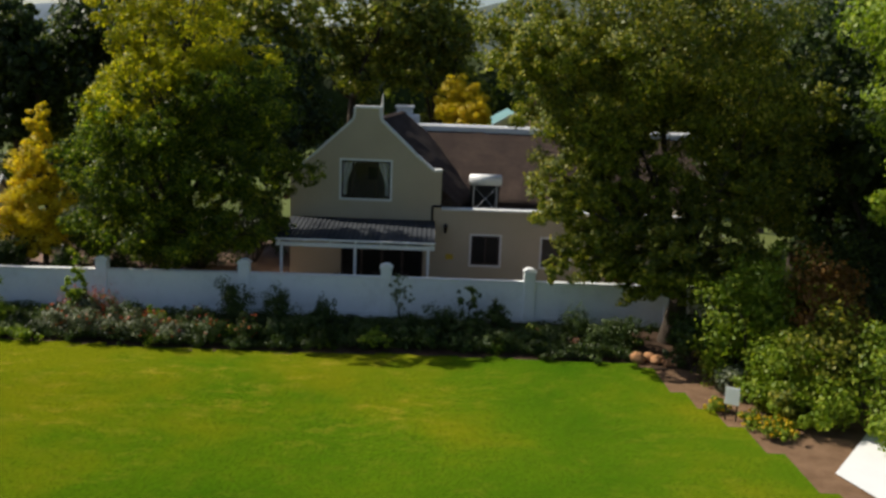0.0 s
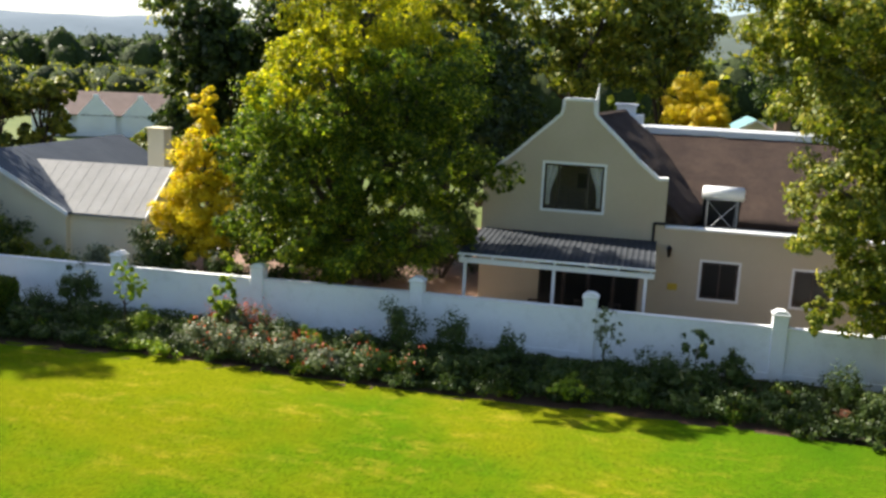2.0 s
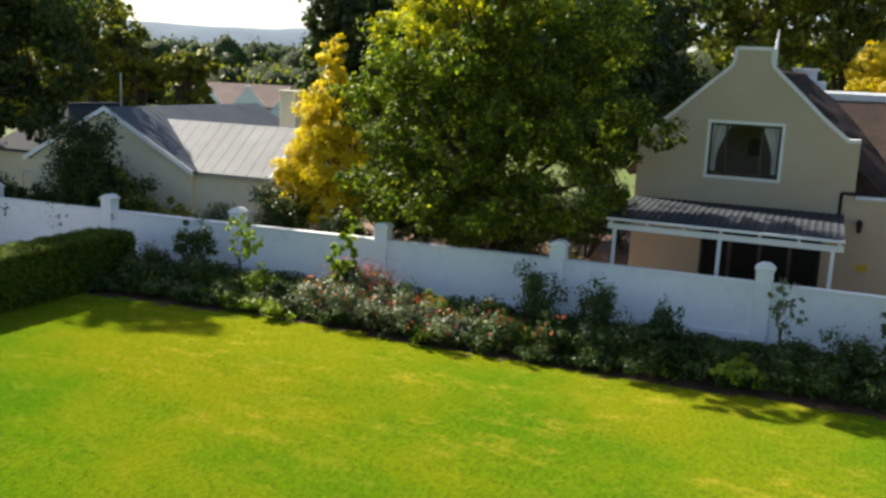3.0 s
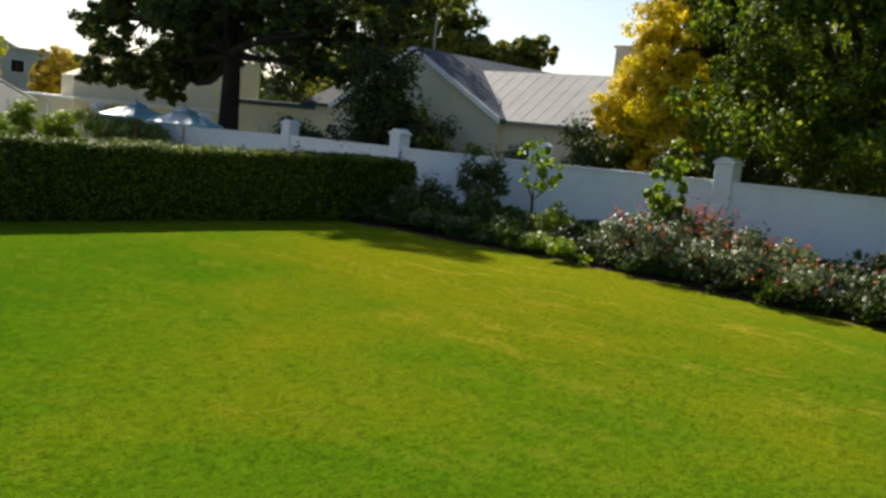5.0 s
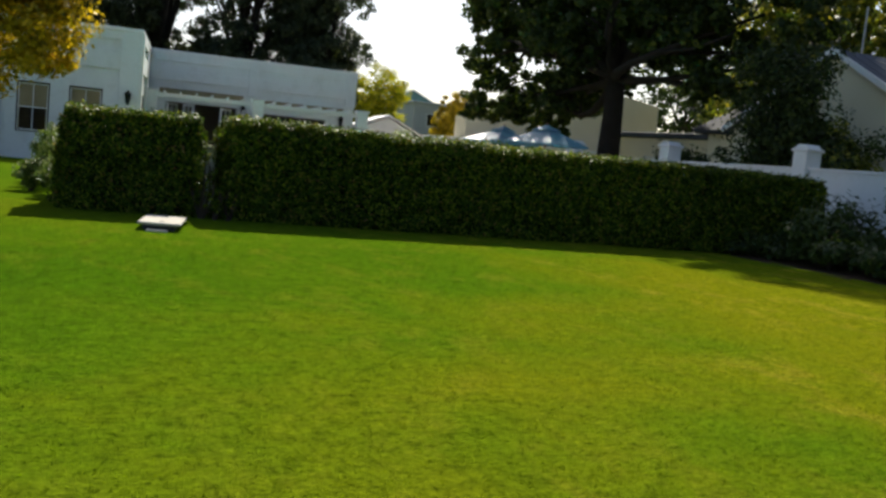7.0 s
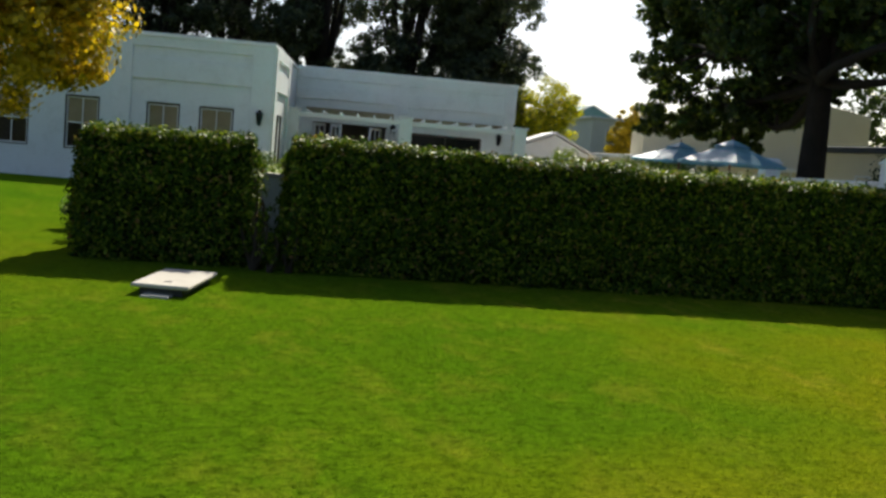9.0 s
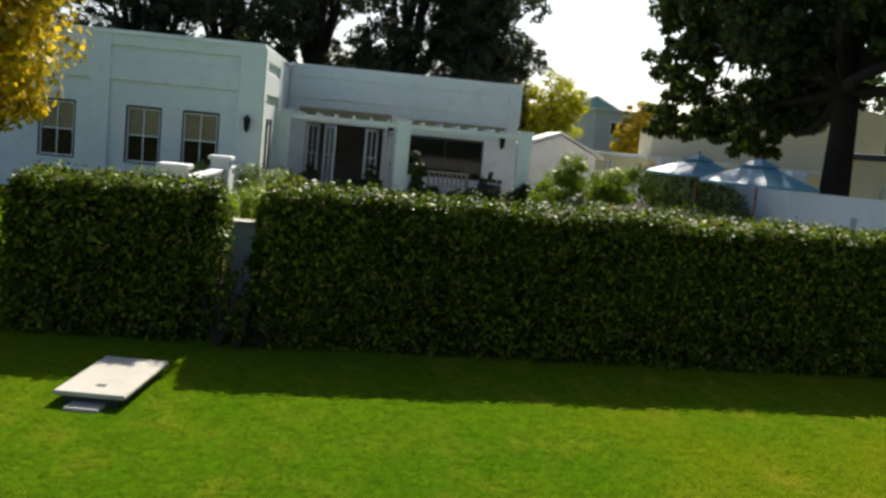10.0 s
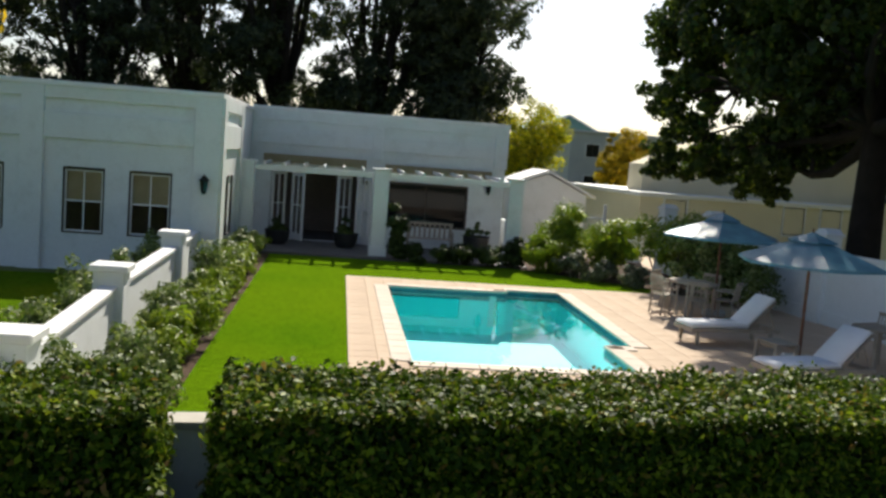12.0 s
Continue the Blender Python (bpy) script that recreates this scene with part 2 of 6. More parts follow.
CONCRETE = surface("pale_concrete_lid", (0.46, 0.43, 0.37), (0.56, 0.53, 0.46), 3, 30, 0.85, 0.3, grain=0.2, dirt=(0.42, 0.40, 0.35))
DARKBOX = surface("dark_plastic_box", (0.02, 0.02, 0.02), (0.035, 0.035, 0.035), 3, 30, 0.6, 0.1)
BRICKPAVE = surface("red_brown_brick_paving", (0.24, 0.155, 0.115), (0.33, 0.22, 0.165), 0.9, 20, 0.9, 0.4)
TERRACE = surface("dark_slate_terrace", (0.11, 0.10, 0.10), (0.17, 0.155, 0.15), 0.9, 18, 0.6, 0.2)
BOULDER = surface("orange_sandstone", (0.42, 0.20, 0.09), (0.55, 0.30, 0.15), 2.5, 12, 0.9, 0.8, dist=0.03)
TERRACOTTA = surface("terracotta", (0.20, 0.075, 0.04), (0.28, 0.11, 0.06), 3, 20, 0.85, 0.3)
YELLOWPAINT = surface("yellow_paint", (0.60, 0.42, 0.03), (0.68, 0.50, 0.05), 3, 20, 0.6, 0.1)
ROOM = surface("dim_room", (0.22, 0.18, 0.16), (0.28, 0.23, 0.20), 1, 9, 0.9, 0.05)
BLIND = surface("tan_blind_cloth", (0.30, 0.24, 0.14), (0.38, 0.31, 0.19), 2, 30, 0.9, 0.2, grain=0.15)
CURTAIN = surface("white_net_curtain", (0.55, 0.54, 0.52), (0.68, 0.67, 0.65), 3, 25, 0.95, 0.3, stretch=(8, 8, 0.4))
GREENROOF = surface("green_sheet_roof", (0.10, 0.24, 0.24), (0.15, 0.30, 0.30), 1, 10, 0.6, 0.1)
GREYWALL = surface("grey_plaster", (0.42, 0.43, 0.43), (0.50, 0.51, 0.51), 0.4, 14, 0.9, 0.1, grain=0.12)
BROWNROOF = surface("brown_sheet_roof", (0.16, 0.11, 0.095), (0.22, 0.155, 0.135), 0.8, 12, 0.7, 0.2)
# Distance haze is put into both hill colours, bluer on the far ridge.
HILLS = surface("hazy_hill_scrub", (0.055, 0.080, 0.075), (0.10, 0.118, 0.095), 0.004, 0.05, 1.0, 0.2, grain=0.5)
FARHILLS = surface("far_haze_blue_hills", (0.11, 0.15, 0.19), (0.15, 0.19, 0.23), 0.002, 0.03, 1.0, 0.1, grain=0.2)
GLASS = glass_material("dark_window_glass", (0.022, 0.021, 0.019))
WIDE_GLASS = glass_material("dark_picture_window_glass", (0.010, 0.011, 0.012), 0.14)
CLEAR = clear_glass("clear_glass")
CANOPY = surface("far_canopy", (0.030, 0.050, 0.016), (0.075, 0.10, 0.028), 0.12, 1.3, 0.95, 1.0, grain=1.0, dist=0.6)
L_OAK = leaf_material("oak_leaves", [(0, (0.06, 0.095, 0.012)), (0.5, (0.17, 0.205, 0.02)), (0.85, (0.33, 0.335, 0.035)), (1, (0.50, 0.42, 0.06))], 0.42)
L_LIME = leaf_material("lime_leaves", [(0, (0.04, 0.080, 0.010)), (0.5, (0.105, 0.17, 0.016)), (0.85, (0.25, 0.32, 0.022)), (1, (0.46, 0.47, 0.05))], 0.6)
L_YELLOW = leaf_material("yellow_leaves", [(0, (0.16, 0.20, 0.014)), (0.4, (0.34, 0.37, 0.016)), (0.75, (0.58, 0.53, 0.018)), (1, (0.70, 0.60, 0.02))], 0.65)
L_DARK = leaf_material("dark_leaves", [(0, (0.020, 0.040, 0.010)), (0.6, (0.045, 0.075, 0.014)), (1, (0.10, 0.14, 0.022))], 0.4)
L_GUM = leaf_material("gum_leaves", [(0, (0.030, 0.045, 0.022)), (0.6, (0.05, 0.07, 0.03)), (1, (0.10, 0.12, 0.05))], 0.3)
L_GOLD = leaf_material("golden_leaves", [(0, (0.60, 0.45, 0.010)), (0.5, (0.78, 0.61, 0.02)), (1, (0.86, 0.72, 0.05))], 0.55, big=2.0)
# Darker oak leaves: the shaded crown is put into the leaf colour.
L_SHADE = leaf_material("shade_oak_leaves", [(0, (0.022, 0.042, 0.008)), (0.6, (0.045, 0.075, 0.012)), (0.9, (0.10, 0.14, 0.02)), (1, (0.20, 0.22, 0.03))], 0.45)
L_AMBER = leaf_material("amber_leaves", [(0, (0.22, 0.20, 0.012)), (0.45, (0.50, 0.37, 0.016)), (1, (0.80, 0.56, 0.03))], 0.55)
L_HEDGE = leaf_material("hedge_leaves", [(0, (0.014, 0.034, 0.005)), (0.6, (0.078, 0.142, 0.014)), (0.9, (0.27, 0.34, 0.033)), (1, (0.26, 0.15, 0.07))], 0.3, 0.46, gloss=0.08)
L_SHRUB = leaf_material("shrub_leaves", [(0, (0.035, 0.065, 0.016)), (0.6, (0.065, 0.11, 0.022)), (1, (0.13, 0.17, 0.04))], 0.3)
L_LIGHT = leaf_material("light_green_leaves", [(0, (0.13, 0.22, 0.016)), (0.6, (0.24, 0.34, 0.024)), (1, (0.38, 0.44, 0.04))], 0.45)
L_SILVER = leaf_material("silver_leaves", [(0, (0.085, 0.115, 0.055)), (0.6, (0.17, 0.205, 0.12)), (1, (0.36, 0.37, 0.27))], 0.3)
L_PALE = leaf_material("pale_green_leaves", [(0, (0.07, 0.12, 0.025)), (0.6, (0.17, 0.25, 0.07)), (1, (0.40, 0.44, 0.22))], 0.35)
L_RED = leaf_material("coral_flowers", [(0, (0.45, 0.06, 0.03)), (0.6, (0.62, 0.14, 0.07)), (1, (0.75, 0.30, 0.20))], 0.4)
L_RUST = leaf_material("rusty_leaves", [(0, (0.16, 0.07, 0.015)), (0.6, (0.26, 0.12, 0.03)), (1, (0.32, 0.20, 0.05))], 0.4)
L_YELLOWFLOWER = leaf_material("yellow_flowers", [(0, (0.60, 0.42, 0.01)), (1, (0.85, 0.62, 0.03))], 0.4)


# ---- building helpers ----
def link_mesh(name, verts, faces, material, parent=None, label="", smooth=False):
    me = bpy.data.meshes.new(name)
    me.from_pydata([tuple(v) for v in verts], [], [tuple(f) for f in faces])
    me.materials.append(material)
    if smooth:
        me.polygons.foreach_set("use_smooth", [True] * len(me.polygons))
    me.update()
    ob = new(name, me)
    ob.parent = parent
    if label:
        ob["label"] = label
    return ob


def part(name, bm, material, parent=None, label="", smooth=False):
    me = bpy.data.meshes.new(name)
    bmesh.ops.recalc_face_normals(bm, faces=bm.faces)
    bm.to_mesh(me)
    bm.free()
    me.materials.append(material)
    if smooth:
        me.polygons.foreach_set("use_smooth", [True] * len(me.polygons))
    ob = new(name, me)
    ob.parent = parent
    if label:
        ob["label"] = label
    return ob


def box(bm, x0, x1, y0, y1, z0, z1, bevel=0.0, m=None):
    r = bmesh.ops.create_cube(bm, size=1.0)
    vs = r["verts"]
    for v in vs:
        v.co = Vector(((x0 + x1) / 2 + v.co.x * (x1 - x0), (y0 + y1) / 2 + v.co.y * (y1 - y0), (z0 + z1) / 2 + v.co.z * (z1 - z0)))
    if bevel:
        es = list({e for v in vs for e in v.link_edges})
        r = bmesh.ops.bevel(bm, geom=es, offset=bevel, segments=1, affect="EDGES")
        vs = list({v for f in r["faces"] for v in f.verts} | {v for v in vs if v.is_valid})
    if m is not None:
        for v in vs:
            v.co = m @ v.co
    return bm


def boxes(*specs, bevel=0.0, m=None):
    bm = bmesh.new()
    for s in specs:
        box(bm, *s, bevel=bevel, m=m)
    return bm


def rod(bm, a, b, r0, r1=None, sides=8):
    """A tapered round bar from a to b."""
    a, b = Vector(a), Vector(b)
    r1 = r0 if r1 is None else r1
    d = (b - a).normalized()
    u = d.orthogonal().normalized()
    w = d.cross(u)
    rings = []
    for p, r in ((a, r0), (b, r1)):
        rings.append([bm.verts.new(p + (u * math.cos(2 * math.pi * k / sides) + w * math.sin(2 * math.pi * k / sides)) * r) for k in range(sides)])
    for k in range(sides):
        bm.faces.new((rings[0][k], rings[0][(k + 1) % sides], rings[1][(k + 1) % sides], rings[1][k]))
    bm.faces.new(rings[0][::-1])
    bm.faces.new(rings[1])
    return bm


def rods(*specs, sides=8):
    bm = bmesh.new()
    for s in specs:
        rod(bm, *s, sides=sides)
    return bm


def prism(bm, outline, d0, d1, m):
    """An outline in (u, v) thickened from d0 to d1 along the third axis, laid out by m."""
    a = [bm.verts.new(m @ Vector((u, v, d0))) for u, v in outline]
    b = [bm.verts.new(m @ Vector((u, v, d1))) for u, v in outline]
    n = len(a)
    bm.faces.new(a[::-1])
    bm.faces.new(b)
    for k in range(n):
        bm.faces.new((a[k], a[(k + 1) % n], b[(k + 1) % n], b[k]))
    return bm


UPRIGHT = Matrix(((1, 0, 0, 0), (0, 0, 1, 0), (0, 1, 0, 0), (0, 0, 0, 1)))  # u = x, v = z, depth = y


def thing(name, m, label, category, group=""):
    ob = new(name)
    ob.empty_display_size = 0.2
    ob.matrix_world = m if isinstance(m, Matrix) else pose(*m)
    return tagged(ob, label, category, group)


def cut_wall(x0, x1, z0, z1, holes):
    """Rectangles (x0, x1, z0, z1) that fill a wall but for its holes."""
    xs = sorted({x0, x1, *[h[0] for h in holes], *[h[1] for h in holes]})
    out = []
    for a, b in zip(xs, xs[1:]):
        cuts = sorted((h[2], h[3]) for h in holes if h[0] <= a and h[1] >= b)
        z = z0
        for c, d in cuts:
            if c > z:
                out.append((a, b, z, c))
            z = d
        if z < z1:
            out.append((a, b, z, z1))
    return out


# ---- plants ----
def leaf_mesh(name, points, size, material, parent, seed, label="", spread=0.5, flat=0.35, long=1.5, loose=0.75):
    """Small folded leaves, one for each point; points may bring the way that each leaf faces."""
    rng = np.random.default_rng(seed)
    p, face = points if isinstance(points, tuple) else (points, None)
    p = np.asarray(p, float)
    n = len(p)
    nrm = rng.normal(size=(n, 3))
    if face is None:
        nrm[:, 2] += flat * 2
    else:
        nrm = nrm * loose * 0.6 + face + np.array([0, 0, 0.25])
    nrm /= np.linalg.norm(nrm, axis=1)[:, None] + 1e-9
    t = np.cross(nrm, rng.normal(size=(n, 3)))
    t /= np.linalg.norm(t, axis=1)[:, None] + 1e-9
    s = np.cross(nrm, t)
    L = size * (1 + spread * (rng.random(n) - 0.5) * 2)[:, None]
    W = L / long * 0.5
    v = np.stack([p - t * L * 0.5, p + s * W + nrm * L * 0.08, p + t * L * 0.5, p - s * W + nrm * L * 0.08], 1).reshape(-1, 3)
    me = bpy.data.meshes.new(name)
    me.vertices.add(4 * n)
    me.vertices.foreach_set("co", v.ravel())
    me.loops.add(4 * n)
    me.loops.foreach_set("vertex_index", np.arange(4 * n))
    me.polygons.add(n)
    me.polygons.foreach_set("loop_start", np.arange(n) * 4)
    me.materials.append(material)
    me.update(calc_edges=True)
    ob = new(name, me)
    ob.parent = parent
    if label:
        ob["label"] = label
    return ob


def clumped(lobes, count, seed, clump=0.22, clumps_per=34, shell=0.62, squash=0.75):
    """Points in clumps over the outside of ellipsoid lobes (x, y, z, rx, ry, rz), and the way each faces."""
    rng = np.random.default_rng(seed)
    vol = np.array([(l[3] * l[4] * l[5]) ** 0.67 for l in lobes])
    pts, ways = [], []
    for lobe, share in zip(lobes, vol / vol.sum()):
        k = max(6, int(clumps_per * (lobe[3] * lobe[4] * lobe[5]) ** 0.25))
        d = rng.normal(size=(k, 3))
        d /= np.linalg.norm(d, axis=1)[:, None]
        rad = np.array(lobe[3:6])
        c = np.array(lobe[:3]) + d * rad * (shell + (1.10 - shell) * rng.random((k, 1)))
        m = int(count * share)
        which = rng.integers(0, k, m)
        cs = clump * rad.mean() * (0.6 + 0.9 * rng.random(k))
        o = rng.normal(size=(m, 3))
        o /= np.linalg.norm(o, axis=1)[:, None]
        o *= (0.35 + 0.65 * rng.random((m, 1))) * 1.15
        o[:, 2] *= squash
        pts.append(c[which] + o * cs[which][:, None])
        ways.append(o * 0.9 + d[which] * 0.45)
    return np.concatenate(pts), np.concatenate(ways)


def limb(bm, pts, r0, r1, sides=7):
    """A tapered bough through several points."""
    rings = []
    n = len(pts)
    for i, p in enumerate(pts):
        p = Vector(p)
        d = (Vector(pts[min(i + 1, n - 1)]) - Vector(pts[max(i - 1, 0)])).normalized()
        u = d.orthogonal().normalized()
        w = d.cross(u)
        r = r0 + (r1 - r0) * i / (n - 1)
        rings.append([bm.verts.new(p + (u * math.cos(2 * math.pi * k / sides) + w * math.sin(2 * math.pi * k / sides)) * r) for k in range(sides)])
    for a, b in zip(rings, rings[1:]):
        for k in range(sides):
            bm.faces.new((a[k], a[(k + 1) % sides], b[(k + 1) % sides], b[k]))
    bm.faces.new(rings[-1])
    return bm


def bent(a, b, rng, bow=0.12, n=6):
    a, b = Vector(a), Vector(b)
    off = Vector(rng.normal(size=3)) * (b - a).length * bow
    return [a.lerp(b, k / (n - 1)) + off * math.sin(math.pi * k / (n - 1)) for k in range(n)]


def tree(name, base, lobes, leaves, leaf, material, seed, label, category="tree", trunk_r=0.2, bark=None, fork=0.4, group="", shell=0.62, clump=0.22, long=1.5, clumps_per=34, flat=0.35, sprays=0, upper=None):
    """A trunk that forks into limbs, one into each lobe of the crown, and the leaves."""
    rng = np.random.default_rng(seed)
    root = thing(name, pose(*base), label, category, group)
    b = Vector(base)
    loc = [(l[0] - b.x, l[1] - b.y, l[2] - b.z, *l[3:]) for l in lobes]
    top = max(l[2] for l in loc)
    crotch = Vector((0, 0, max(0.3, min(l[2] - l[5] * 0.4 for l in loc) * 0.6 + top * fork * 0.4)))
    bm = bmesh.new()
    limb(bm, [(0, 0, -0.2), (0, 0, 0.05), *[tuple(v) for v in bent((0, 0, 0.3), crotch, rng, 0.04)[1:]]], trunk_r * 1.25, trunk_r * 0.8, 10)
    for l in loc:
        c = Vector(l[:3])
        way = bent(crotch - Vector((0, 0, 0.2)), c, rng, 0.1)
        limb(bm, way, trunk_r * 0.55, trunk_r * 0.12)
        for _ in range(4):
            d = Vector(rng.normal(size=3))
            d.normalize()
            limb(bm, bent(way[3], c + Vector((d.x * l[3], d.y * l[4], d.z * l[5])) * 0.8, rng, 0.1, 5), trunk_r * 0.2, trunk_r * 0.04, 5)
    part("trunk", bm, bark or BARK, root, "grey-brown bark", True)
    for l in list(loc) if sprays else ():
        for _ in range(sprays):
            d = rng.normal(size=3)
            d /= np.linalg.norm(d)
            s = 0.26 + 0.16 * rng.random()
            loc.append((*[l[i] + d[i] * l[3 + i] * 1.12 for i in range(3)], l[3] * s, l[4] * s, l[5] * s))
    # Lobes above a slope that falls towards -x take the upper leaves.
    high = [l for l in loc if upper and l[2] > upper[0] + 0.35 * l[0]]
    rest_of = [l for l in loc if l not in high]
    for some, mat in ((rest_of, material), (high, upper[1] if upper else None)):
        if some:
            leaf_mesh("crown", clumped(some, int(leaves * len(some) / len(loc)), seed, clump, clumps_per, shell), leaf, mat, root, seed, flat=flat, long=long)
    return root


def shrub(name, base, r, h, leaves, leaf, material, seed, label, flower=None, n_flower=0, category="shrub", group="", long=1.6, spiky=False):
    rng = np.random.default_rng(seed)
    root = thing(name, pose(*base), label, category, group)
    k = 5
    lobes = [(rng.normal() * r * 0.35, rng.normal() * r * 0.35, h * (0.4 + 0.35 * rng.random()), r * 0.62, r * 0.62, h * 0.42) for _ in range(k)]
    bm = bmesh.new()
    for l in lobes:
        limb(bm, bent((0, 0, -0.05), (l[0], l[1], l[2] + l[5] * 0.5), rng, 0.1, 4), 0.018 + 0.012 * h, 0.006, 5)
    part("stem", bm, BARK, root)
    pts = clumped(lobes, leaves, seed, 0.4, 20, 0.3, 1.6 if spiky else 0.8)
    pts[0][:, 2] = np.maximum(pts[0][:, 2], 0.03)
    leaf_mesh("foliage", pts, leaf, material, root, seed, long=long, flat=-0.1 if spiky else 0.3)
    if flower:
        f = clumped(lobes, n_flower, seed + 5, 0.12, 9, 0.85)
        f[0][:, 2] = np.maximum(f[0][:, 2] + h * 0.1, 0.1)
        leaf_mesh("bloom", f, leaf * 0.8, flower, root, seed + 1, "small bright flowers", long=1.2)["kind"] = "stuff"
    return root


# ---- ground ----
def sheet(name, outline, z, material, label, holes=(), bumps=0.0, step=1.0):
    bm = bmesh.new()
    vs = [bm.verts.new((x, y, z)) for x, y in outline]
    bm.faces.new(vs)
    return tagged(part(name, bm, material), label, name.replace("_", " "), kind="structure")


def grid_sheet(name, x0, x1, y0, y1, nx, ny, height, material, label, keep=None, category=""):
    xs, ys = np.linspace(x0, x1, nx + 1), np.linspace(y0, y1, ny + 1)
    verts = [(x, y, height(x, y)) for y in ys for x in xs]
    faces = []
    for j in range(ny):
        for i in range(nx):
            if keep is None or keep((xs[i] + xs[i + 1]) / 2, (ys[j] + ys[j + 1]) / 2):
                a = j * (nx + 1) + i
                faces.append((a, a + 1, a + nx + 2, a + nx + 1))
    return tagged(link_mesh(name, verts, faces, material, smooth=True), label, category or "ground", kind="structure")


gb = bmesh.new()
for x0, x1, y0, y1 in ((-2500, 2500, -2500, 21.9), (-2500, 2500, 28.0, 2500), (-2500, -36.2, 21.9, 28.0), (-26.9, 2500, 21.9, 28.0)):
    gb.faces.new([gb.verts.new(v) for v in ((x0, y0, -0.12), (x1, y0, -0.12), (x1, y1, -0.12), (x0, y1, -0.12))])
bmesh.ops.remove_doubles(gb, verts=gb.verts, dist=0.001)
tagged(part("ground", gb, MEADOW), "rough green ground that runs to the hills", "ground", kind="structure")


def lawn_edge(x):
    """The lawn's border with the flower bed."""
    return 29.25 + 0.22 * math.sin(x * 0.45 + 1.0) + 0.10 * math.sin(x * 1.7)


def lawn_right(y):
    """The lawn's border with the path under the trees."""
    return 9.0 + (29.3 - y) * 0.27 + 0.15 * math.sin(y * 0.9)


def lawn_height(x, y):
    return 0.03 * noise.noise(Vector((x * 0.15, y * 0.15, 3.0))) - 0.01


grid_sheet("lawn", -36.0, 18.0, -12.0, 29.6, 108, 84, lawn_height, LAWN, "mown green lawn with dry yellow patches", lambda x, y: y < lawn_edge(x) and x < lawn_right(y) and (x > -21.0 or y < 18.0), "lawn")
grid_sheet("flower_bed", -21.0, 18.0, 27.0, 32.8, 90, 16, lambda x, y: -0.02 + max(0.0, min(1.0, (y - 29.3) / 2.5)) * (0.10 + 0.30 * max(0.0, min(1.0, (x + 14) / 10))) + 0.03 * noise.noise(Vector((x * 2, y * 2, 0))), SOIL, "dark bare soil of the flower bed along the wall", lambda x, y: y > lawn_edge(x) - 0.5 and (y > 28.7 or x > 8), "flower bed")
grid_sheet("mulch_path", 7.5, 26.0, 4.0, 30.5, 40, 50, lambda x, y: -0.025 + 0.03 * noise.noise(Vector((x * 1.5, y * 1.5, 5))), MULCH, "brown bark mulch path beside the lawn", lambda x, y: x > lawn_right(y) - 0.4, "path")
sheet("driveway", [(-19.0, 33.0), (12.0, 33.0), (12.0, 58.0), (-19.0, 58.0)], 0.12, BRICKPAVE, "red-brown brick driveway behind the wall")


def grass(name, x0, x1, y0, y1, count, seed, height=0.045):
    """Blades of the lawn where the camera flies low."""
    rng = np.random.default_rng(seed)
    p = np.stack([x0 + (x1 - x0) * rng.random(count), y0 + (y1 - y0) * rng.random(count)], 1)
    edge = np.minimum.reduce([(p[:, 0] - x0), (x1 - p[:, 0]), (p[:, 1] - y0), (y1 - p[:, 1]) * 2])
    p = p[rng.random(count) < np.clip(edge / 4.0, 0, 1)]
    count = len(p)
    a = rng.random(count) * 2 * np.pi
    w = 0.004 + 0.005 * rng.random(count)
    h = height * (0.5 + rng.random(count))
    lean = rng.normal(size=(count, 2)) * 0.03
    z = np.array([lawn_height(*q) for q in p]) - 0.004
    d = np.stack([np.cos(a) * w, np.sin(a) * w], 1)
    v = np.stack([np.c_[p - d, z], np.c_[p + d, z], np.c_[p + lean, z + h + 0.004]], 1).reshape(-1, 3)
    me = bpy.data.meshes.new(name)
    me.vertices.add(3 * count)
    me.vertices.foreach_set("co", v.ravel())
    me.loops.add(3 * count)
    me.loops.foreach_set("vertex_index", np.arange(3 * count))
    me.polygons.add(count)
    me.polygons.foreach_set("loop_start", np.arange(count) * 3)
    me.materials.append(BLADES)
    me.update(calc_edges=True)
    return tagged(new(name, me), "short green grass blades of the mown lawn", "grass", kind="stuff")


grass("grass", -19.5, 0.0, 12.0, 27.0, 300000, 3, 0.010)

# ---- boundary wall ----
PIERS = (-41.0, -38.1, -32.8, -27.44, -22.11, -16.81, -11.54, -5.96, -0.34, 5.35, 11.0, 16.6)
WALL_Y = 32.85


def wall_top(x):
    return float(np.interp(x, [-50, -32, -26, -15, -9, 4, 20], [1.70, 1.72, 1.83, 1.92, 2.02, 2.06, 2.10]))


